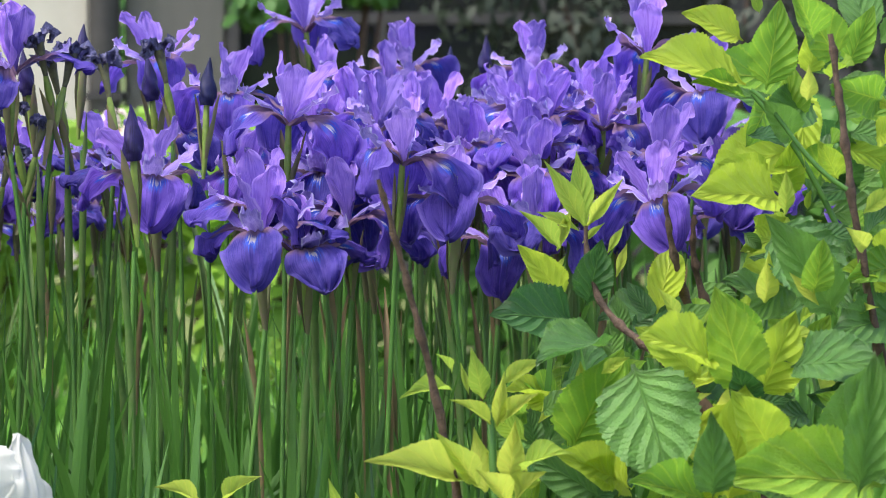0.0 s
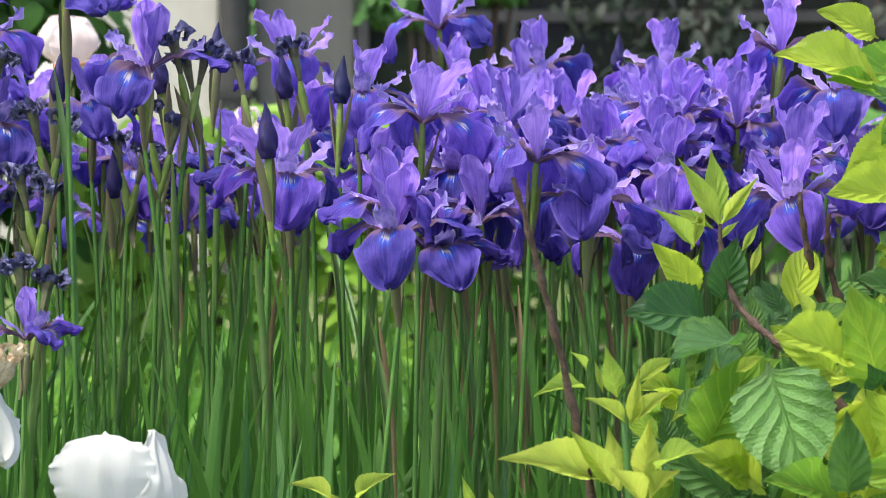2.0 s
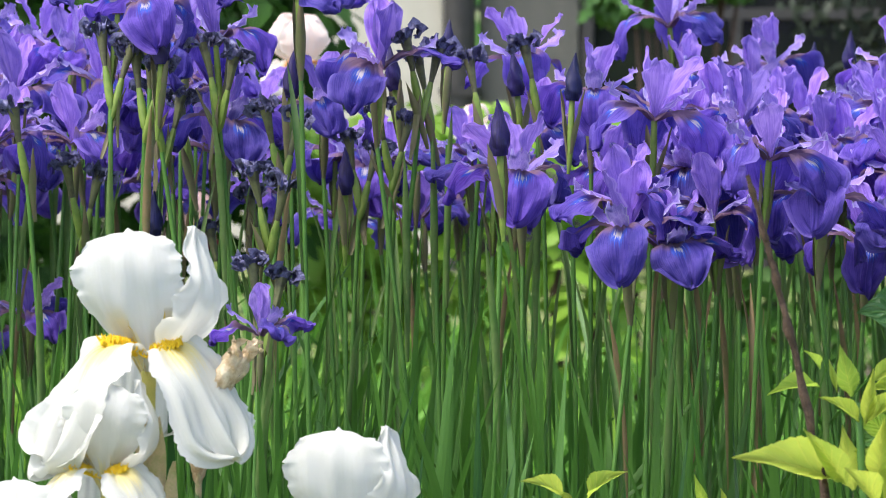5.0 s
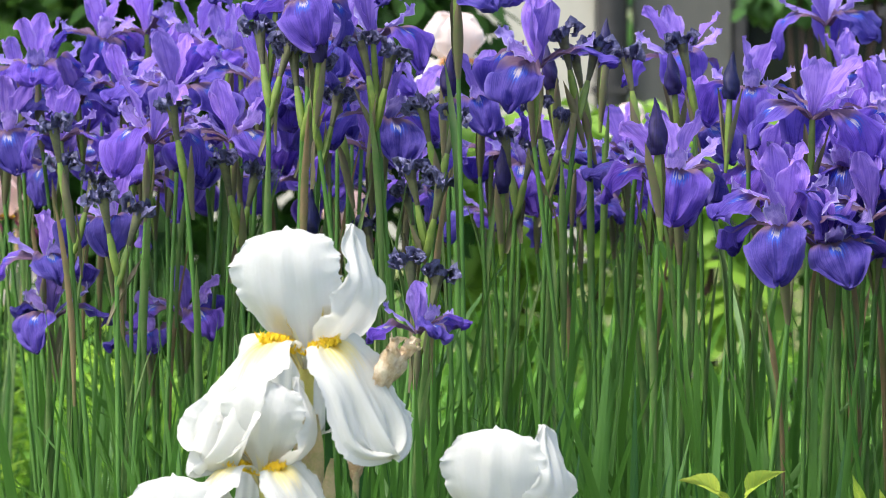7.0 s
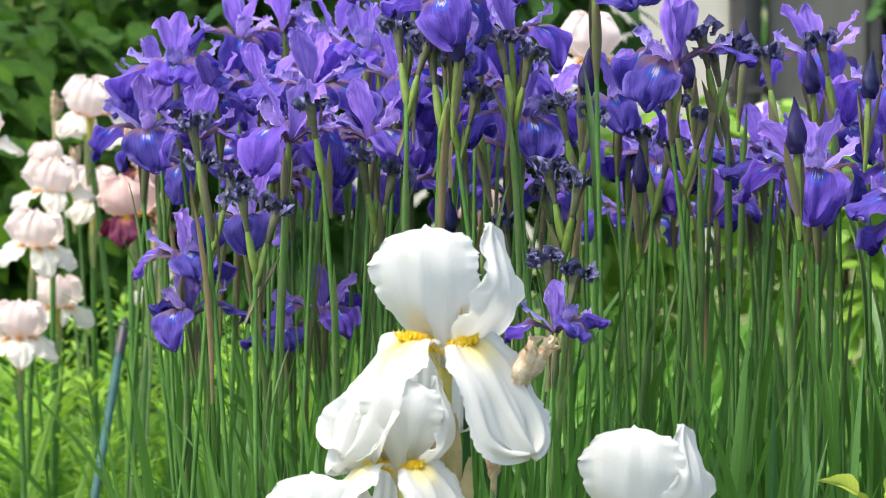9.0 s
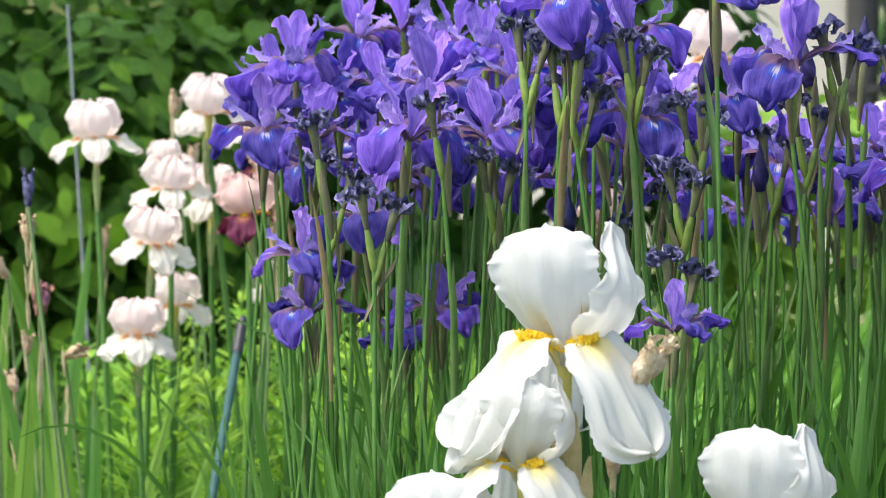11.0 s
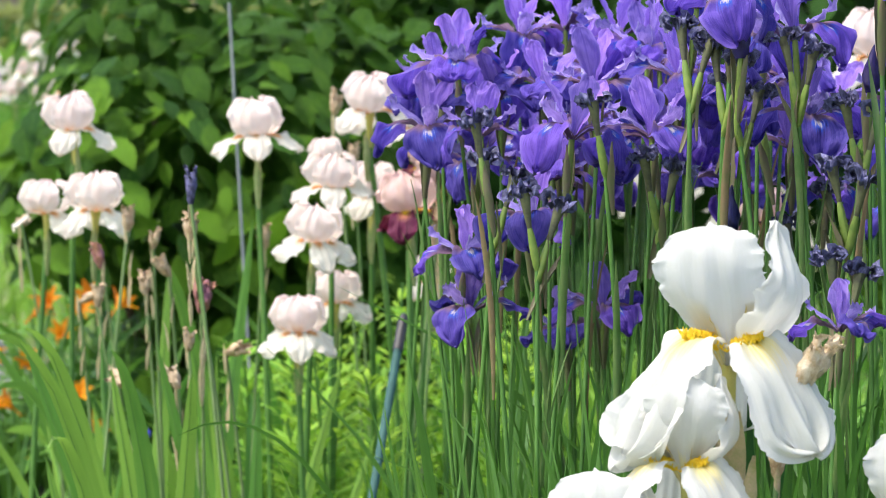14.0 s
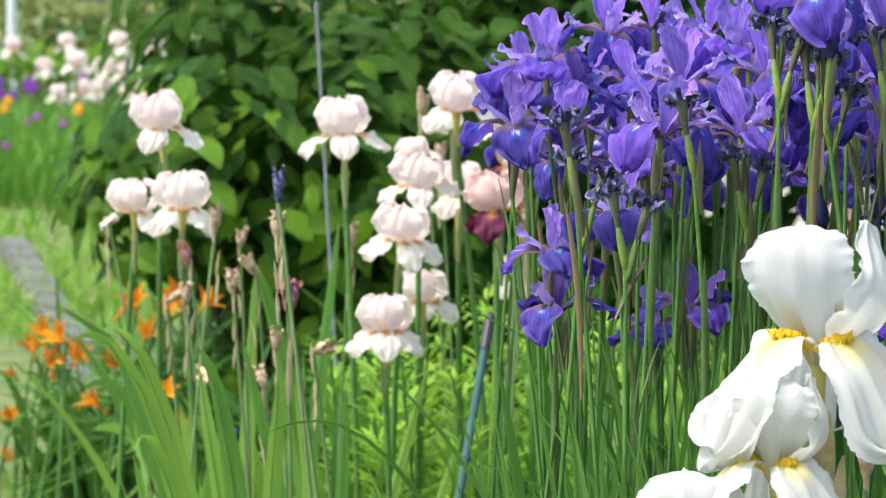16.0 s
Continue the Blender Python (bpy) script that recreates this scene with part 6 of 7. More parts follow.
bearded_iris(-1.175, 3.925, 0.683, -73, 0.74, "peach", (-80, 4, 78), (0, 1, 0))
bearded_iris(-1.225, 4.069, 0.706, -73, 0.50, "peach", (-60, 60, 180), (2, 2, 1))
bearded_iris(-1.159, 4.033, 0.664, -74, 0.76, "peach", (-18, 95, 215), (1, 2, 2))
bearded_iris(-1.165, 3.820, 0.627, -73, 0.76, "peach", (-48, 22, 80), (2, 1, 2))
bearded_iris(-1.165, 3.761, 0.529, -73, 0.76, "peach", (-52, 4, 58), (2, 1, 1))
bearded_iris(-1.183, 3.965, 0.546, -73, 0.69, "peach", (-42, 68, 180), (1, 2, 1))
bearded_iris(-1.552, 4.084, 0.739, -69, 0.82, "peach", (-22, 72, 190), (1, 2, 2))
bearded_iris(-1.563, 4.022, 0.641, -69, 0.74, "peach", (38, 150, -110), (1, 2, 2))
bearded_iris(-1.471, 3.944, 0.650, -70, 0.82, "peach", (-42, 52, 180), (1, 1, 2))
bearded_iris(-1.110, 4.052, 0.745, -75, 0.67, "peach", (-60, 30, 150), (2, 1, 2))
bearded_iris(-1.091, 4.045, 0.566, -75, 0.59, "peach", (-30, 60, 180), (1, 2, 2))
bearded_iris(-1.036, 3.755, 0.665, -75, 0.80, "maroon", (-14, 100, 220), (1, 2, 2), "bearded iris with rosy standards and maroon falls")
bearded_iris(-1.040, 3.912, 0.687, -75, 0.76, "maroon", (-40, 80, 200), (1, 2, 2), "bearded iris with rosy standards and maroon falls")
bearded_iris(-1.064, 3.958, 0.703, -75, 0.71, "maroon", (-80, 40, 160), (0, 1, 2), "bearded iris with rosy standards and maroon falls")
bearded_iris(-0.522, 3.671, 0.838, -60, 0.85, "peach", label="peach bearded iris flower behind the violet clump")
bearded_iris(-0.367, 4.002, 0.763, -120, 0.42, "peach", label="peach bearded iris flower behind the violet clump")
bearded_iris(-0.611, 3.544, 0.675, -120, 0.60, "maroon", label="bearded iris with rosy standards and maroon falls")
faded_stalk(-1.365, 3.763, 0.654, "dry", 0.75, 0)
faded_stalk(-1.337, 3.769, 0.632, "dry", 0.61, 10)
faded_stalk(-1.286, 3.678, 0.611, "dry", 0.68, -30)
faded_stalk(-1.427, 3.846, 0.606, "purple", 0.75, 10)
faded_stalk(-1.220, 3.591, 0.586, "purple", 1.02, 0)
faded_stalk(-1.415, 3.742, 0.574, "dry", 0.68, -60)
faded_stalk(-1.396, 3.748, 0.569, "dry", 0.68, 0)
faded_stalk(-1.311, 3.670, 0.590, "dry", 0.68, 0)
faded_stalk(-1.232, 3.584, 0.538, "dry", 0.61, 0)
faded_stalk(-1.162, 3.501, 0.547, "dry", 0.68, 70)
faded_stalk(-1.209, 3.485, 0.512, "dry", 0.75, 40)
faded_stalk(-1.291, 3.565, 0.505, "dry", 0.75, -70)
faded_stalk(-1.311, 4.089, 0.612, "dry", 0.82, 0)
faded_stalk(-1.261, 4.220, 0.772, "dry", 0.82, -10)
faded_stalk(-1.236, 4.222, 0.710, "dry", 0.68, 0)
faded_stalk(-1.005, 3.764, 0.663, "dry", 0.82, 0)
faded_stalk(-1.034, 3.858, 0.632, "dry", 0.82, 0)
faded_stalk(-1.702, 4.289, 0.627, "dry", 0.82, 80)
faded_stalk(-1.102, 3.218, 0.718, "dark", 0.68, 0)
faded_stalk(-1.108, 3.234, 0.682, "dry", 0.68, 0)
bearded_iris(-6.531, 15.860, 0.685, -126, 1.15, "peach", label="pale peach bearded iris in the far bed")
bearded_iris(-6.316, 15.441, 0.597, -72, 1.30, "peach", label="pale peach bearded iris in the far bed")
bearded_iris(-6.448, 15.365, 0.577, -132, 1.12, "peach", label="pale peach bearded iris in the far bed")
bearded_iris(-6.582, 15.872, 0.440, -69, 1.11, "peach", label="pale peach bearded iris in the far bed")
bearded_iris(-6.511, 15.987, 0.454, -67, 1.28, "peach", label="pale peach bearded iris in the far bed")
bearded_iris(-6.044, 15.120, 0.573, -149, 1.31, "peach", label="pale peach bearded iris in the far bed")
bearded_iris(-5.940, 15.036, 0.689, -126, 1.32, "peach", label="pale peach bearded iris in the far bed")
bearded_iris(-5.887, 15.006, 0.565, -91, 1.18, "peach", label="pale peach bearded iris in the far bed")
bearded_iris(-6.180, 15.936, 0.532, -84, 1.16, "peach", label="pale peach bearded iris in the far bed")
bearded_iris(-5.969, 15.578, 0.674, -66, 1.12, "peach", label="pale peach bearded iris in the far bed")
bearded_iris(-5.894, 15.308, 0.478, -80, 1.35, "peach", label="pale peach bearded iris in the far bed")
bearded_iris(-6.302, 15.726, 0.462, -110, 1.29, "peach", label="pale peach bearded iris in the far bed")
bearded_iris(-5.987, 15.293, 0.456, -142, 1.24, "peach", label="pale peach bearded iris in the far bed")
bearded_iris(-6.576, 15.276, 0.671, -42, 1.17, "peach", label="pale peach bearded iris in the far bed")
bearded_iris(-3.392, 9.022, 0.688, -60, 0.60, "pale_blue", label="pale blue bearded iris beside the bush")
long_leaf((-1.772, 4.970, 0.000), (-1.908, 4.726, 0.282), 0.055, 0.16, SWORD, "broad pale green drooping leaf")
BLUE_FLOWER = (-1.509, 4.221, 0.355)
long_leaf((-1.064, 3.195, 0.000), (-1.254, 3.163, 0.583), 0.032, 0.04)
long_leaf((-1.120, 3.284, 0.000), (-1.207, 3.279, 0.544), 0.036, 0.00)
long_leaf((-1.134, 3.179, 0.000), (-1.230, 3.162, 0.469), 0.030, 0.02)
long_leaf((-1.176, 3.578, 0.000), (-1.159, 3.601, 0.484), 0.030, 0.00)
long_leaf((-1.425, 4.139, 0.000), (-1.354, 4.182, 0.630), 0.028, 0.00)
long_leaf((-1.446, 4.032, 0.000), (-1.420, 4.055, 0.578), 0.030, 0.00)
long_leaf((-1.170, 3.374, 0.000), (-1.164, 3.393, 0.506), 0.032, 0.00)
long_leaf((-1.115, 3.491, 0.000), (-1.232, 3.481, 0.547), 0.030, 0.02)
long_leaf((-1.219, 3.771, 0.000), (-1.277, 3.777, 0.493), 0.026, 0.00)
long_leaf((-1.159, 3.479, 0.000), (-1.338, 3.448, 0.524), 0.030, 0.05)
long_leaf((-1.250, 3.761, 0.000), (-1.131, 3.819, 0.493), 0.022, 0.02)
long_leaf((-1.184, 3.681, 0.000), (-1.066, 3.729, 0.430), 0.020, 0.03)
long_leaf((-1.277, 3.859, 0.000), (-1.196, 3.901, 0.444), 0.024, 0.00)
long_leaf((-0.654, 2.599, 0.000), (-0.746, 2.579, 0.555), 0.009, 0.03)
long_leaf((-0.666, 2.699, 0.000), (-0.841, 2.655, 0.546), 0.008, 0.05)
long_leaf((-1.434, 4.138, 0.000), (-1.667, 4.080, 0.487), 0.030, 0.08)
long_leaf((-0.625, 2.605, 0.000), (-0.719, 2.590, 0.601), 0.009, 0.02)
long_leaf((-0.672, 2.694, 0.000), (-0.762, 2.681, 0.594), 0.009, 0.02)
long_leaf((-0.738, 2.989, 0.000), (-0.929, 2.682, 0.554), 0.007, 0.0, BLADE, "thin arching green grass blade", (-0.817, 2.824, 0.626))
long_leaf((-0.081, 2.360, 0.000), (-0.285, 2.366, 0.688), 0.010, 0.03, BLADE, "thin leaning green iris leaf")
long_leaf((-1.072, 3.078, 0.000), (-1.201, 3.023, 0.593), 0.027, 0.0, over=(-1.149, 3.120, 0.506))
long_leaf((-1.103, 3.173, 0.000), (-1.232, 3.118, 0.592), 0.024, 0.0, over=(-1.202, 3.215, 0.578))
long_leaf((-1.093, 3.140, 0.000), (-1.137, 3.093, 0.578), 0.030, 0.0, over=(-1.121, 3.176, 0.513))
long_leaf((-1.217, 3.369, 0.000), (-1.363, 3.338, 0.556), 0.022, 0.02, over=(-1.270, 3.370, 0.614))
long_leaf((-1.245, 3.464, 0.000), (-1.390, 3.431, 0.497), 0.024, 0.02, over=(-1.305, 3.460, 0.553))
long_leaf((-1.227, 3.773, 0.000), (-1.317, 3.722, 0.617), 0.028, 0.0, over=(-1.289, 3.812, 0.565))
long_leaf((-1.180, 3.291, 0.000), (-1.114, 3.253, 0.539), 0.026, 0.0, over=(-1.137, 3.319, 0.478))
long_leaf((-1.054, 3.030, 0.000), (-1.156, 2.977, 0.496), 0.020, 0.0, over=(-1.162, 3.070, 0.582))
sword_leaves(-1.091, 3.893, 7, 0.55)
sword_leaves(-1.310, 3.852, 5, 0.51)
sword_leaves(-1.605, 4.736, 5, 0.41)
sword_leaves(-1.425, 3.804, 7, 0.39)
sword_leaves(-1.269, 4.259, 7, 0.38)
sword_leaves(-1.228, 4.469, 4, 0.40)
sword_leaves(-1.552, 4.202, 4, 0.51)
sword_leaves(-1.419, 4.075, 4, 0.37)
sword_leaves(-1.579, 4.387, 5, 0.39)
sword_leaves(-1.375, 4.382, 7, 0.53)
sword_leaves(-1.326, 4.055, 7, 0.41)
sword_leaves(-1.299, 4.453, 6, 0.46)
sword_leaves(-1.140, 4.051, 4, 0.37)
sword_leaves(-1.367, 4.037, 4, 0.39)
sword_leaves(-1.500, 4.366, 5, 0.38)
POLE_TOP, POLE_LOW = (-1.529, 4.620, 0.889), (-1.450, 4.454, 0.444)
STAKE_TOP, STAKE_LOW = (-0.961, 3.457, 0.573), (-0.960, 3.341, 0.411)
POST = (-9.470, 22.000, 0.628)


# ---- poles and stakes ----
def make_pole():
    a, b = Vector(POLE_TOP), Vector(POLE_LOW)
    foot = b + (b - a) * (b.z / (a.z - b.z))
    th = thing("garden_pole", Matrix.Translation(foot), "thin grey galvanised steel plant support pole", "pole")
    part("rod", tube("rod", [(0, 0, 0), tuple((a - foot) / 2), tuple(a - foot)], [0.0023, 0.0023], GALVANISED, 8), th)
    part("cap", tube("cap", [tuple(a - foot + Vector((0, 0, z))) for z in (-0.004, 0.004, 0.007)], [0.0029, 0.0029, 0.001], GALVANISED, 8, 6), th)


def make_stake():
    a, b = Vector(STAKE_TOP), Vector(STAKE_LOW)
    foot = b + (b - a) * (b.z / (a.z - b.z))
    th = thing("plant_stake", Matrix.Translation(foot), "teal plastic-coated plant stake with a black cap", "stake")
    e = (a - foot)
    part("rod", tube("rod", [(0, 0, 0), tuple(e * 0.5), tuple(e)], [0.0044, 0.0044], TEAL, 9, 24), th)
    part("cap", tube("cap", [tuple(e * k) for k in (0.955, 0.99, 1.012, 1.016)], [0.0056, 0.0056, 0.005, 0.002], BLACK, 9, 8), th)
    for k in (0.25, 0.42, 0.6, 0.78):
        part("ring", tube("ring", [tuple(e * (k - 0.004)), tuple(e * k), tuple(e * (k + 0.004))], [0.0044, 0.0052, 0.0044], TEAL, 9, 5), th)


def make_post():
    th = thing("white_post", pose(POST[0], POST[1], 0), "white painted metal post beyond the hedge", "post")
    part("post", tube("post", [(0, 0, 0), (0, 0, 0.9), (0, 0, 1.9)], [0.032, 0.032], WHITE_PAINT, 12), th)
    part("cap", tube("cap", [(0, 0, 1.9), (0, 0, 1.92), (0, 0, 1.94)], [0.036, 0.036, 0.004], WHITE_PAINT, 12, 6), th)


make_pole()
make_stake()
make_post()


# ---- bushes, hedges and beds behind ----
def small_leaf_grid(p, normal, along, size, wide=0.55, cup=0.18):
    """A pointed leaf of 3 by 5 places."""
    n = normal / (np.linalg.norm(normal) + 1e-9)
    a = along - n * (along @ n)
    a /= np.linalg.norm(a) + 1e-9
    b = np.cross(n, a)
    t = np.array([0, 0.25, 0.55, 0.82, 1.0])
    w = size * wide * np.array([0.05, 0.42, 0.5, 0.28, 0.0])
    s = np.array([-1, 0, 1.0])
    c = p + size * (t - 0.4)[:, None] * a - size * 0.22 * (t**2)[:, None] * n
    return c[:, None] + w[:, None, None] * (s[None, :, None] * b + cup * np.abs(s)[None, :, None] * n)


def leafy_bush(name, centre, radii, count, size, material, label, category, seed, singles=0, lumps=14, stems=6, wide=0.55, group=""):
    """A bush of leaves that sit on overlapping lumps, with gaps between, and stems inside."""
    r = np.random.default_rng(seed)
    th = thing(name, pose(centre[0], centre[1], 0), label, category, group)
    R = np.array(radii)
    c0 = np.array([0, 0, centre[2]])
    u = r.normal(size=(lumps, 3))
    u /= np.linalg.norm(u, axis=1)[:, None]
    lc = c0 + u * R * r.uniform(0.35, 0.8, (lumps, 1))
    lr = r.uniform(0.28, 0.5, lumps) * R.min()
    grids = []
    while len(grids) < count:
        i = r.integers(lumps)
        d = r.normal(size=3)
        d /= np.linalg.norm(d)
        p = lc[i] + d * lr[i] * r.uniform(0.6, 1.05) * np.array([1.15, 1.0, 0.95])
        if p[2] < 0.03:
            continue
        nrm = d + np.array([0, -0.25, 0.75]) + 0.35 * r.normal(size=3)
        grids.append(small_leaf_grid(p, nrm, d * np.array([1, 1, 0.3]) + np.array([0, 0, -0.35]) + 0.5 * r.normal(size=3), size * r.uniform(0.6, 1.25), wide))
    grids.sort(key=lambda g: g[2, 1, 1])
    for g in grids[:singles]:
        part("leaf", sheet("leaf", g, material), th)
    rest = part("leaves", join_sheets("leaves", grids[singles:], material), th)
    tagged(rest, kind="stuff")
    for i in range(stems):
        q = lc[i % lumps]
        part("branch", tube("branch", [(0.3 * q[0], 0.3 * q[1], 0), (0.6 * q[0], 0.5 * q[1], 0.5 * q[2]), tuple(q)], [0.012, 0.009, 0.004], BARK, 6, 8), th)
    return th


# conifer green deepened, with the hedge's shade worked into the colour
DARK_LEAF = leaf_material("shaded_conifer_leaf", (0.034, 0.050, 0.030), (0.018, 0.030, 0.020), 0.1, 0.6, False)
HEDGE_LEAF = leaf_material("hedge_leaf", (0.22, 0.24, 0.030), (0.14, 0.18, 0.022), 0.3, 0.5, False)
FAR_LEAF = leaf_material("far_leaf", (0.13, 0.30, 0.04), (0.06, 0.17, 0.025), 0.25, 0.5, False)
BRIGHT_LEAF = leaf_material("bed_leaf", (0.30, 0.52, 0.06), (0.14, 0.34, 0.04), 0.35, 0.5, False)

# the broad-leaved bush behind the peach irises
leafy_bush("bush", (-2.02, 6.15, 0.62), (0.62, 0.5, 0.66), 3600, 0.074, BUSH, "dense broad-leaved green bush behind the peach irises", "bush", 21, 230, 20)
# the next two bushes carry their shade as a darker leaf colour
leafy_bush("bush", (-1.28, 6.2, 0.62), (0.55, 0.5, 0.72), 3000, 0.078, SHADE_BUSH, "dense broad-leaved green bush behind the violet irises, dark with shade", "bush", 22, 70, 18)
leafy_bush("bush", (-1.55, 6.75, 1.02), (0.62, 0.4, 0.45), 2200, 0.078, SHADE_BUSH, "tall green bush behind the other bushes, dark with shade", "bush", 26, 0, 16)
leafy_bush("bush", (-0.33, 9.0, 1.10), (0.32, 0.25, 0.42), 1600, 0.05, FAR_LEAF, "small bright green bush before the house window", "bush", 23, 0, 12)
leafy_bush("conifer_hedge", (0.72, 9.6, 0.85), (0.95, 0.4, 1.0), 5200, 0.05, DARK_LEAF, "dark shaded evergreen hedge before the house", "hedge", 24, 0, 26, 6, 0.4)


def long_hedge(x0, x1, y, high, deep, count, size, material, label, seed, slope=0.0):
    r = np.random.default_rng(seed)
    th = thing("hedge", pose((x0 + x1) / 2, y, 0), label, "hedge")
    grids = []
    for i in range(count):
        x = r.uniform(x0, x1) - (x0 + x1) / 2
        top = r.random() < 0.4
        z = high * (1 + 0.04 * math.sin(2.1 * x) + 0.03 * math.sin(5.3 * x + 1)) if top else high * r.uniform(0, 1)
        yy = r.uniform(-deep / 2, deep / 2) if top else -deep / 2 - 0.06 * math.sin(3 * x) + r.uniform(0, 0.12)
        grids.append(small_leaf_grid(np.array([x, yy + slope * x, z + 0.03 * r.normal()]), np.array([0, -0.6, 0.8]) + 0.5 * r.normal(size=3), r.normal(size=3), size * r.uniform(0.6, 1.3)))
    rest = part("leaves", join_sheets("leaves", grids, material), th)
    tagged(rest, kind="stuff")
    for k in range(10):
        x = (k + 0.5) / 10 * (x1 - x0) - (x1 - x0) / 2
        part("trunk", tube("trunk", [(x, slope * x, 0), (x + 0.03, slope * x, high * 0.4), (x, slope * x, high * 0.85)], [0.02, 0.012], BARK, 6, 6), th)


long_hedge(-1.05, -0.30, 6.9, 0.62, 0.6, 1300, 0.07, BRIGHT_LEAF, "low bright green shrubs behind the violet irises", 30)
long_hedge(-0.30, 1.3, 6.9, 0.62, 0.6, 2600, 0.07, FAR_LEAF, "low green shrubs behind the violet irises", 34)
long_hedge(-12.0, -4.0, 24.0, 0.86, 1.6, 5200, 0.09, HEDGE_LEAF, "low clipped yellow-green hedge beyond the lawn", 31)
long_hedge(-12.0, -3.5, 20.0, 0.58, 0.9, 5200, 0.08, BUSH, "low green hedge beyond the far irises", 32)
long_hedge(-30.0, 2.0, 36.0, 5.5, 3.0, 6000, 0.42, FAR_LEAF, "tall dark green trees far behind the garden", 33)


def bed_mass(name, x0, x1, y0, y1, count, high, width, material, label, seed, droop=0.3, singles=90):
    """Low leafy growth that covers a stretch of a bed."""
    r = np.random.default_rng(seed)
    th = thing(name, pose((x0 + x1) / 2, (y0 + y1) / 2, 0), label, "foliage")
    grids = []
    for i in range(count):
        p = (r.uniform(x0, x1) - (x0 + x1) / 2, r.uniform(y0, y1) - (y0 + y1) / 2, 0.0)
        grids.append(blade_grid(p, high * r.uniform(0.5, 1.15), r.uniform(0, 0.35), r.uniform(0, 6.28), width * r.uniform(0.6, 1.3), droop * r.uniform(0, 1.6), r.uniform(0, 3.14), 7))
    grids.sort(key=lambda g: g[0, 1, 1])
    for g in grids[:singles]:
        part("leaf", sheet("leaf", g, material), th)
    ob = part("leaves", join_sheets("leaves", grids[singles:], material), th)
    tagged(ob, kind="stuff")


bed_mass("bed_plants", -1.25, -0.55, 4.0, 5.4, 1100, 0.42, 0.012, BRIGHT_LEAF, "bright green leafy growth in the bed", 41)
bed_mass("bed_plants", -1.0, 0.95, 3.7, 5.4, 1500, 0.50, 0.014, BRIGHT_LEAF, "bright green leafy growth behind the violet irises", 42)
bed_mass("meadow", -8.6, -4.6, 13.8, 19.0, 6000, 0.42, 0.02, BRIGHT_LEAF, "tall green growth in the far flower bed", 43)
bed_mass("lawn_growth", -6.2, -3.3, 8.6, 13.6, 3600, 0.08, 0.012, BRIGHT_LEAF, "low green growth in the far bed", 47, 0.6)
bed_mass("lily_leaves", -2.42, -1.65, 5.6, 6.6, 850, 0.46, 0.024, FAR_LEAF, "arching green leaves of the orange day lilies", 44, 1.2)
bed_mass("edge_grass", -4.6, -3.0, 8.2, 11.2, 1800, 0.12, 0.007, BRIGHT_LEAF, "short ragged grass along the kerb", 46, 0.6)
bed_mass("edge_grass", -2.6, -1.7, 5.5, 6.9, 1000, 0.07, 0.006, BRIGHT_LEAF, "short ragged grass along the edge of the bed", 45, 0.6)


def herb(x, y, high, seed):
    """A feathery herb: a stem set round with narrow leaves."""
    r = np.random.default_rng(seed)
    th = thing("herb", pose(x, y, 0), "feathery bright lime-green herb in the bed", "herb", "feathery herbs")
    a = r.uniform(-0.08, 0.08, 2)
    part("stem", tube("stem", [(0, 0, 0), (a[0] / 2, a[1] / 2, high / 2), (a[0], a[1], high)], [0.003, 0.0015], STEM, 6, 8), th)
    grids = []
    for i in range(70):
        k = r.uniform(0.3, 1.0)
        d = r.uniform(0, 6.28)
        p = np.array([a[0] * k, a[1] * k, high * k])
        al = np.array([math.cos(d), math.sin(d), 0.7])
        grids.append(small_leaf_grid(p + 0.02 * al, np.array([-math.cos(d) * 0.6, -math.sin(d) * 0.6, 0.8]), al, r.uniform(0.035, 0.06) * (1.2 - 0.5 * k), 0.22))
    ob = part("leaves", join_sheets("leaves", grids, HERB), th)
    tagged(ob, kind="stuff")


for i in range(52):
    away = rnd(3.9, 4.8)
    herb(-away * math.tan(radians(rnd(13.5, 17.6))), away, rnd(0.34, 0.52), 500 + i)

LILY = [petal("petal", [(0.002, 0), (0.012, 0.03), (0.030, 0.055), (0.052, 0.056)], [0.003, 0.006, 0.0105, 0.011, 0.006, 0.0005], [0.9, 0.5, 0.2], ORANGE, ruffle=0.0015, waves=3, nu=7, nv=10, seed=i) for i in range(2)]


def day_lily(x, y, z, turn=0.0, size=1.0):
    th, top = stalk("day_lily", x, y, z, "orange day lily flower on a leaning stalk", "lily", "orange day lilies", 0.12, 0.003)
    m = top @ pose(0, 0, 0, 50, 0, turn) @ Matrix.Scale(0.8 * size, 4)
    for k in range(6):
        part("petal", LILY[k % 2], th, m=m @ pose(0, 0, 0, 0, rnd(-6, 6), 60 * k))
    part("throat", tube("throat", [(0, 0, -0.03), (0, 0, -0.01), (0, 0, 0.006)], [0.002, 0.003, 0.004], ORANGE, 7, 6), th, m=m)


day_lily(-2.066, 5.322, 0.409, 0, 0.66)
day_lily(-2.033, 5.330, 0.396, 77, 0.68)
day_lily(-1.967, 5.349, 0.403, 154, 0.70)
day_lily(-2.000, 5.340, 0.415, 231, 0.72)
day_lily(-2.121, 5.294, 0.245, 308, 0.74)
day_lily(-2.022, 5.323, 0.262, 25, 0.66)
day_lily(-2.007, 5.323, 0.206, 102, 0.68)
day_lily(-2.165, 5.287, 0.320, 179, 0.70)
day_lily(-2.200, 5.280, 0.356, 256, 0.72)
day_lily(-2.176, 5.286, 0.347, 333, 0.74)
day_lily(-2.204, 5.276, 0.311, 50, 0.66)
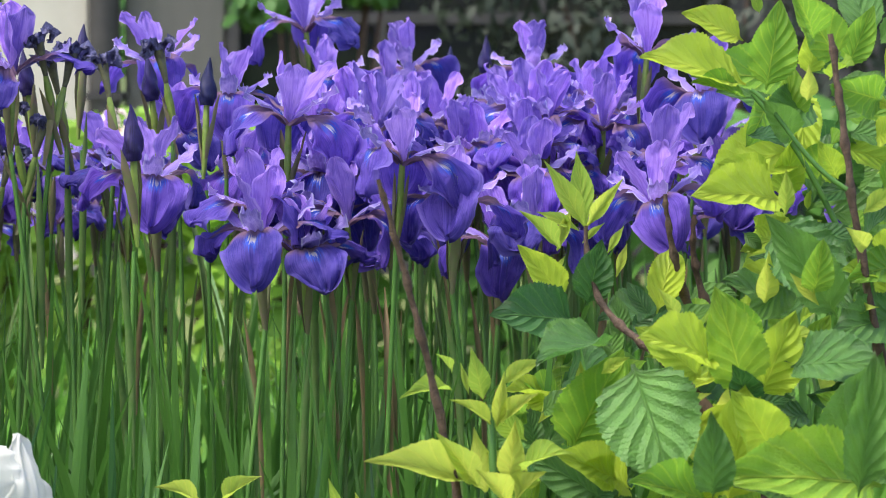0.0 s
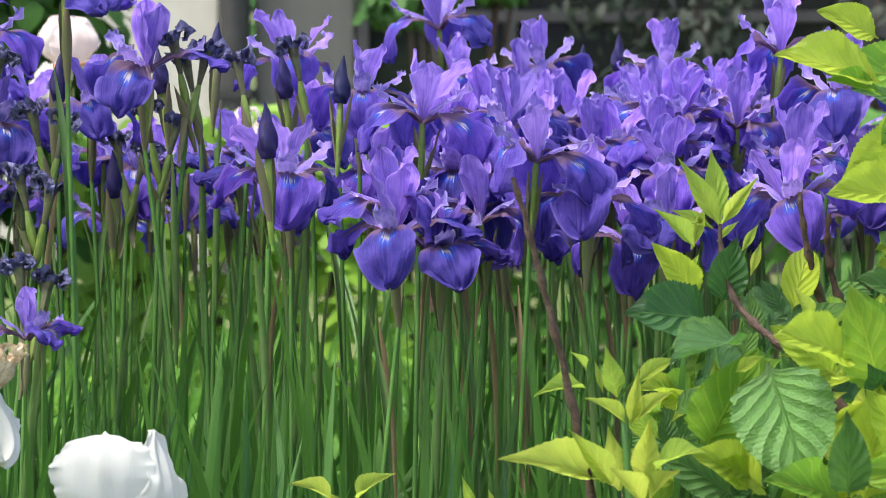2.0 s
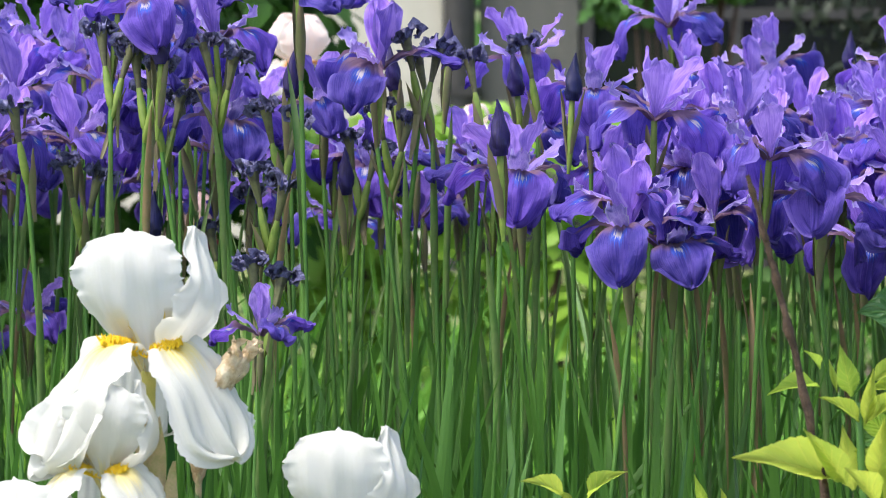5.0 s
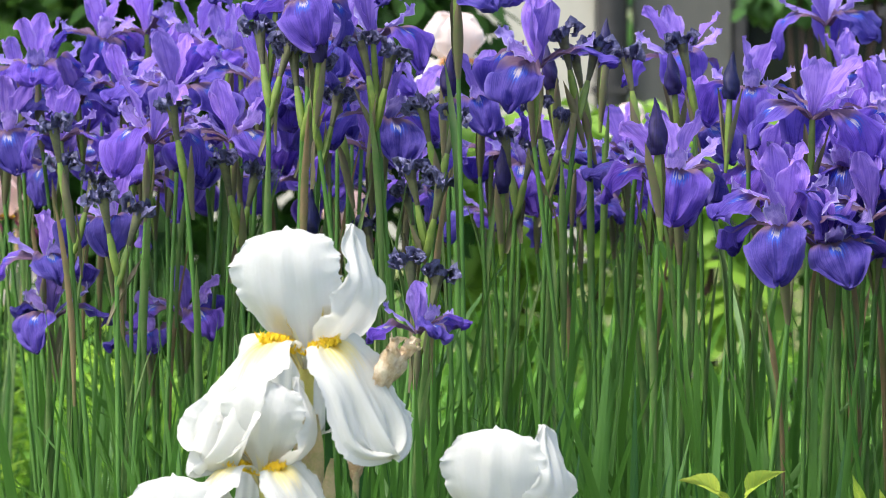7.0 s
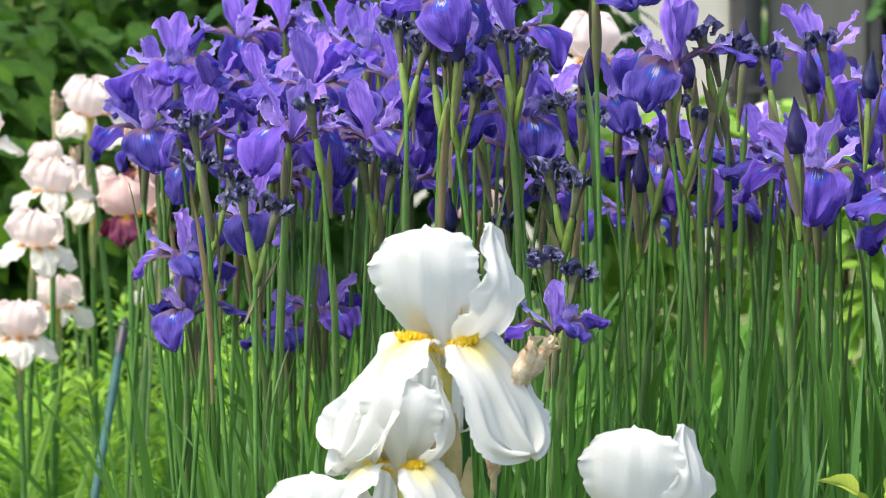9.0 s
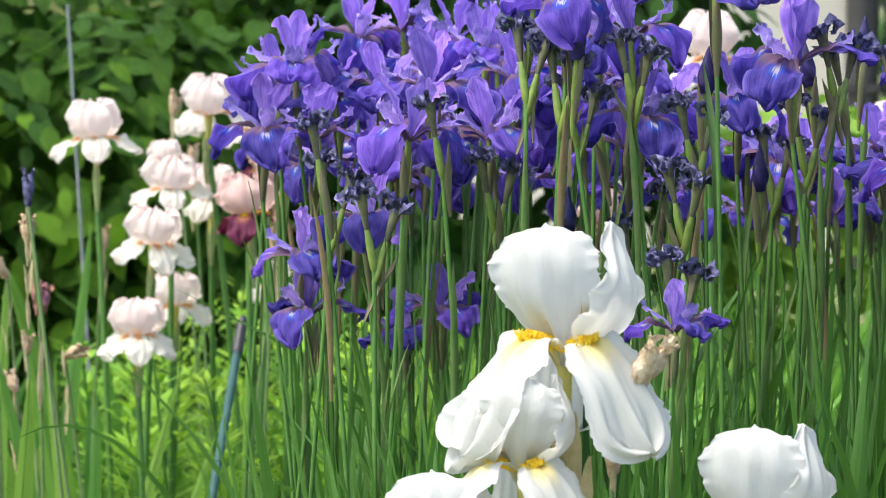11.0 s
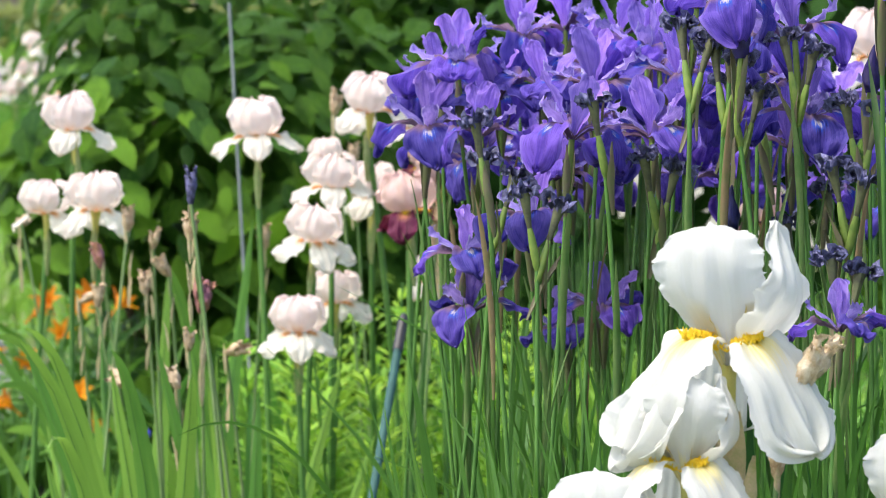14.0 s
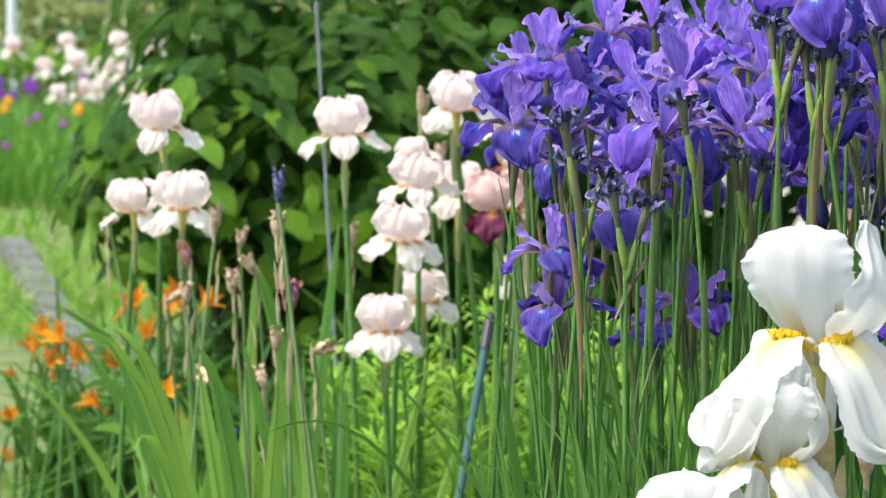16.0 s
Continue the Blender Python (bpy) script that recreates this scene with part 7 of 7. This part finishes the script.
day_lily(-2.096, 5.312, 0.392, 127, 0.68)
day_lily(-2.449, 5.913, 0.204, 353, 0.61)
day_lily(-2.275, 5.570, 0.283, 183, 0.65)
day_lily(-2.175, 5.638, 0.325, 34, 0.66)
day_lily(-2.319, 5.877, 0.131, 22, 0.70)
day_lily(-2.618, 6.044, 0.041, 174, 0.58)
day_lily(-2.299, 5.811, 0.253, 15, 0.69)
day_lily(-2.271, 5.783, 0.087, 6, 0.63)
day_lily(-2.401, 5.683, 0.287, 213, 0.66)
day_lily(-2.472, 5.773, 0.231, 277, 0.52)
day_lily(-2.396, 5.571, 0.182, 11, 0.55)
day_lily(-2.261, 5.980, 0.334, 248, 0.56)
day_lily(-2.455, 5.890, 0.291, 265, 0.54)
day_lily(-2.474, 5.801, 0.122, 123, 0.57)


# ---- kerb of the lawn ----
def kerb(x, y, turn, long):
    th = thing("kerb_stone", pose(x, y, 0, 0, 0, turn), "weathered grey kerb stone along the lawn", "kerb", "kerb stones")
    part("stone", box_mesh("stone", (-long / 2, -0.055, 0), (long / 2, 0.055, 0.06), STONE, 0.012), th)


for i in range(14):
    kerb(-2.10 - 0.215 * i, 5.55 + 0.45 * i, 115.5, 0.485)

TINY = {"magenta": plain_material("magenta_petal", (0.55, 0.10, 0.50), (0.45, 0.08, 0.55), 90, 0.6, 0.3, through=0.2),
        "purple": plain_material("purple_petal", (0.22, 0.05, 0.40), (0.30, 0.08, 0.45), 90, 0.6, 0.3, through=0.2),
        "blue": plain_material("blue_petal", (0.06, 0.08, 0.50), (0.10, 0.10, 0.60), 90, 0.6, 0.3, through=0.2),
        "yellow": plain_material("yellow_petal", (0.80, 0.40, 0.02), (0.85, 0.55, 0.05), 90, 0.6, 0.3, through=0.2)}


def tiny_flower(x, y, z, kind, size):
    th = thing("small_flower", pose(x, y, 0), "small %s flower among the green growth" % kind, "flower", "small %s flowers" % kind)
    part("stem", tube("stem", [(0, 0, 0), (0.01, 0, z / 2), (0, 0, z)], [0.002, 0.0015], STEM, 5, 6), th)
    for k in range(5):
        g = small_leaf_grid(np.array([0, 0, z]), np.array([math.cos(k * 1.257), math.sin(k * 1.257), 0.5]), np.array([math.cos(k * 1.257), math.sin(k * 1.257), 0.4]), size, 0.8)
        part("petal", sheet("petal", g + size * 0.25 * np.array([math.cos(k * 1.257), math.sin(k * 1.257), 0]), TINY[kind]), th)


def bed_flower(y0, y1, z, kind, size):
    """A small flower of the far bed, which runs along the lawn."""
    y = rnd(y0, y1)
    tiny_flower(-y * math.tan(radians(rnd(21.0, 23.6))), y, z, kind, size)


for i in range(22):
    bed_flower(12.5, 16.5, rnd(0.22, 0.40), "magenta", 0.038)
for i in range(9):
    bed_flower(15.5, 17.5, rnd(0.42, 0.55), "purple", 0.06)
for i in range(5):
    bed_flower(14.0, 16.5, rnd(0.36, 0.48), "yellow", 0.045)
tiny_flower(BLUE_FLOWER[0], BLUE_FLOWER[1], BLUE_FLOWER[2], "blue", 0.012)
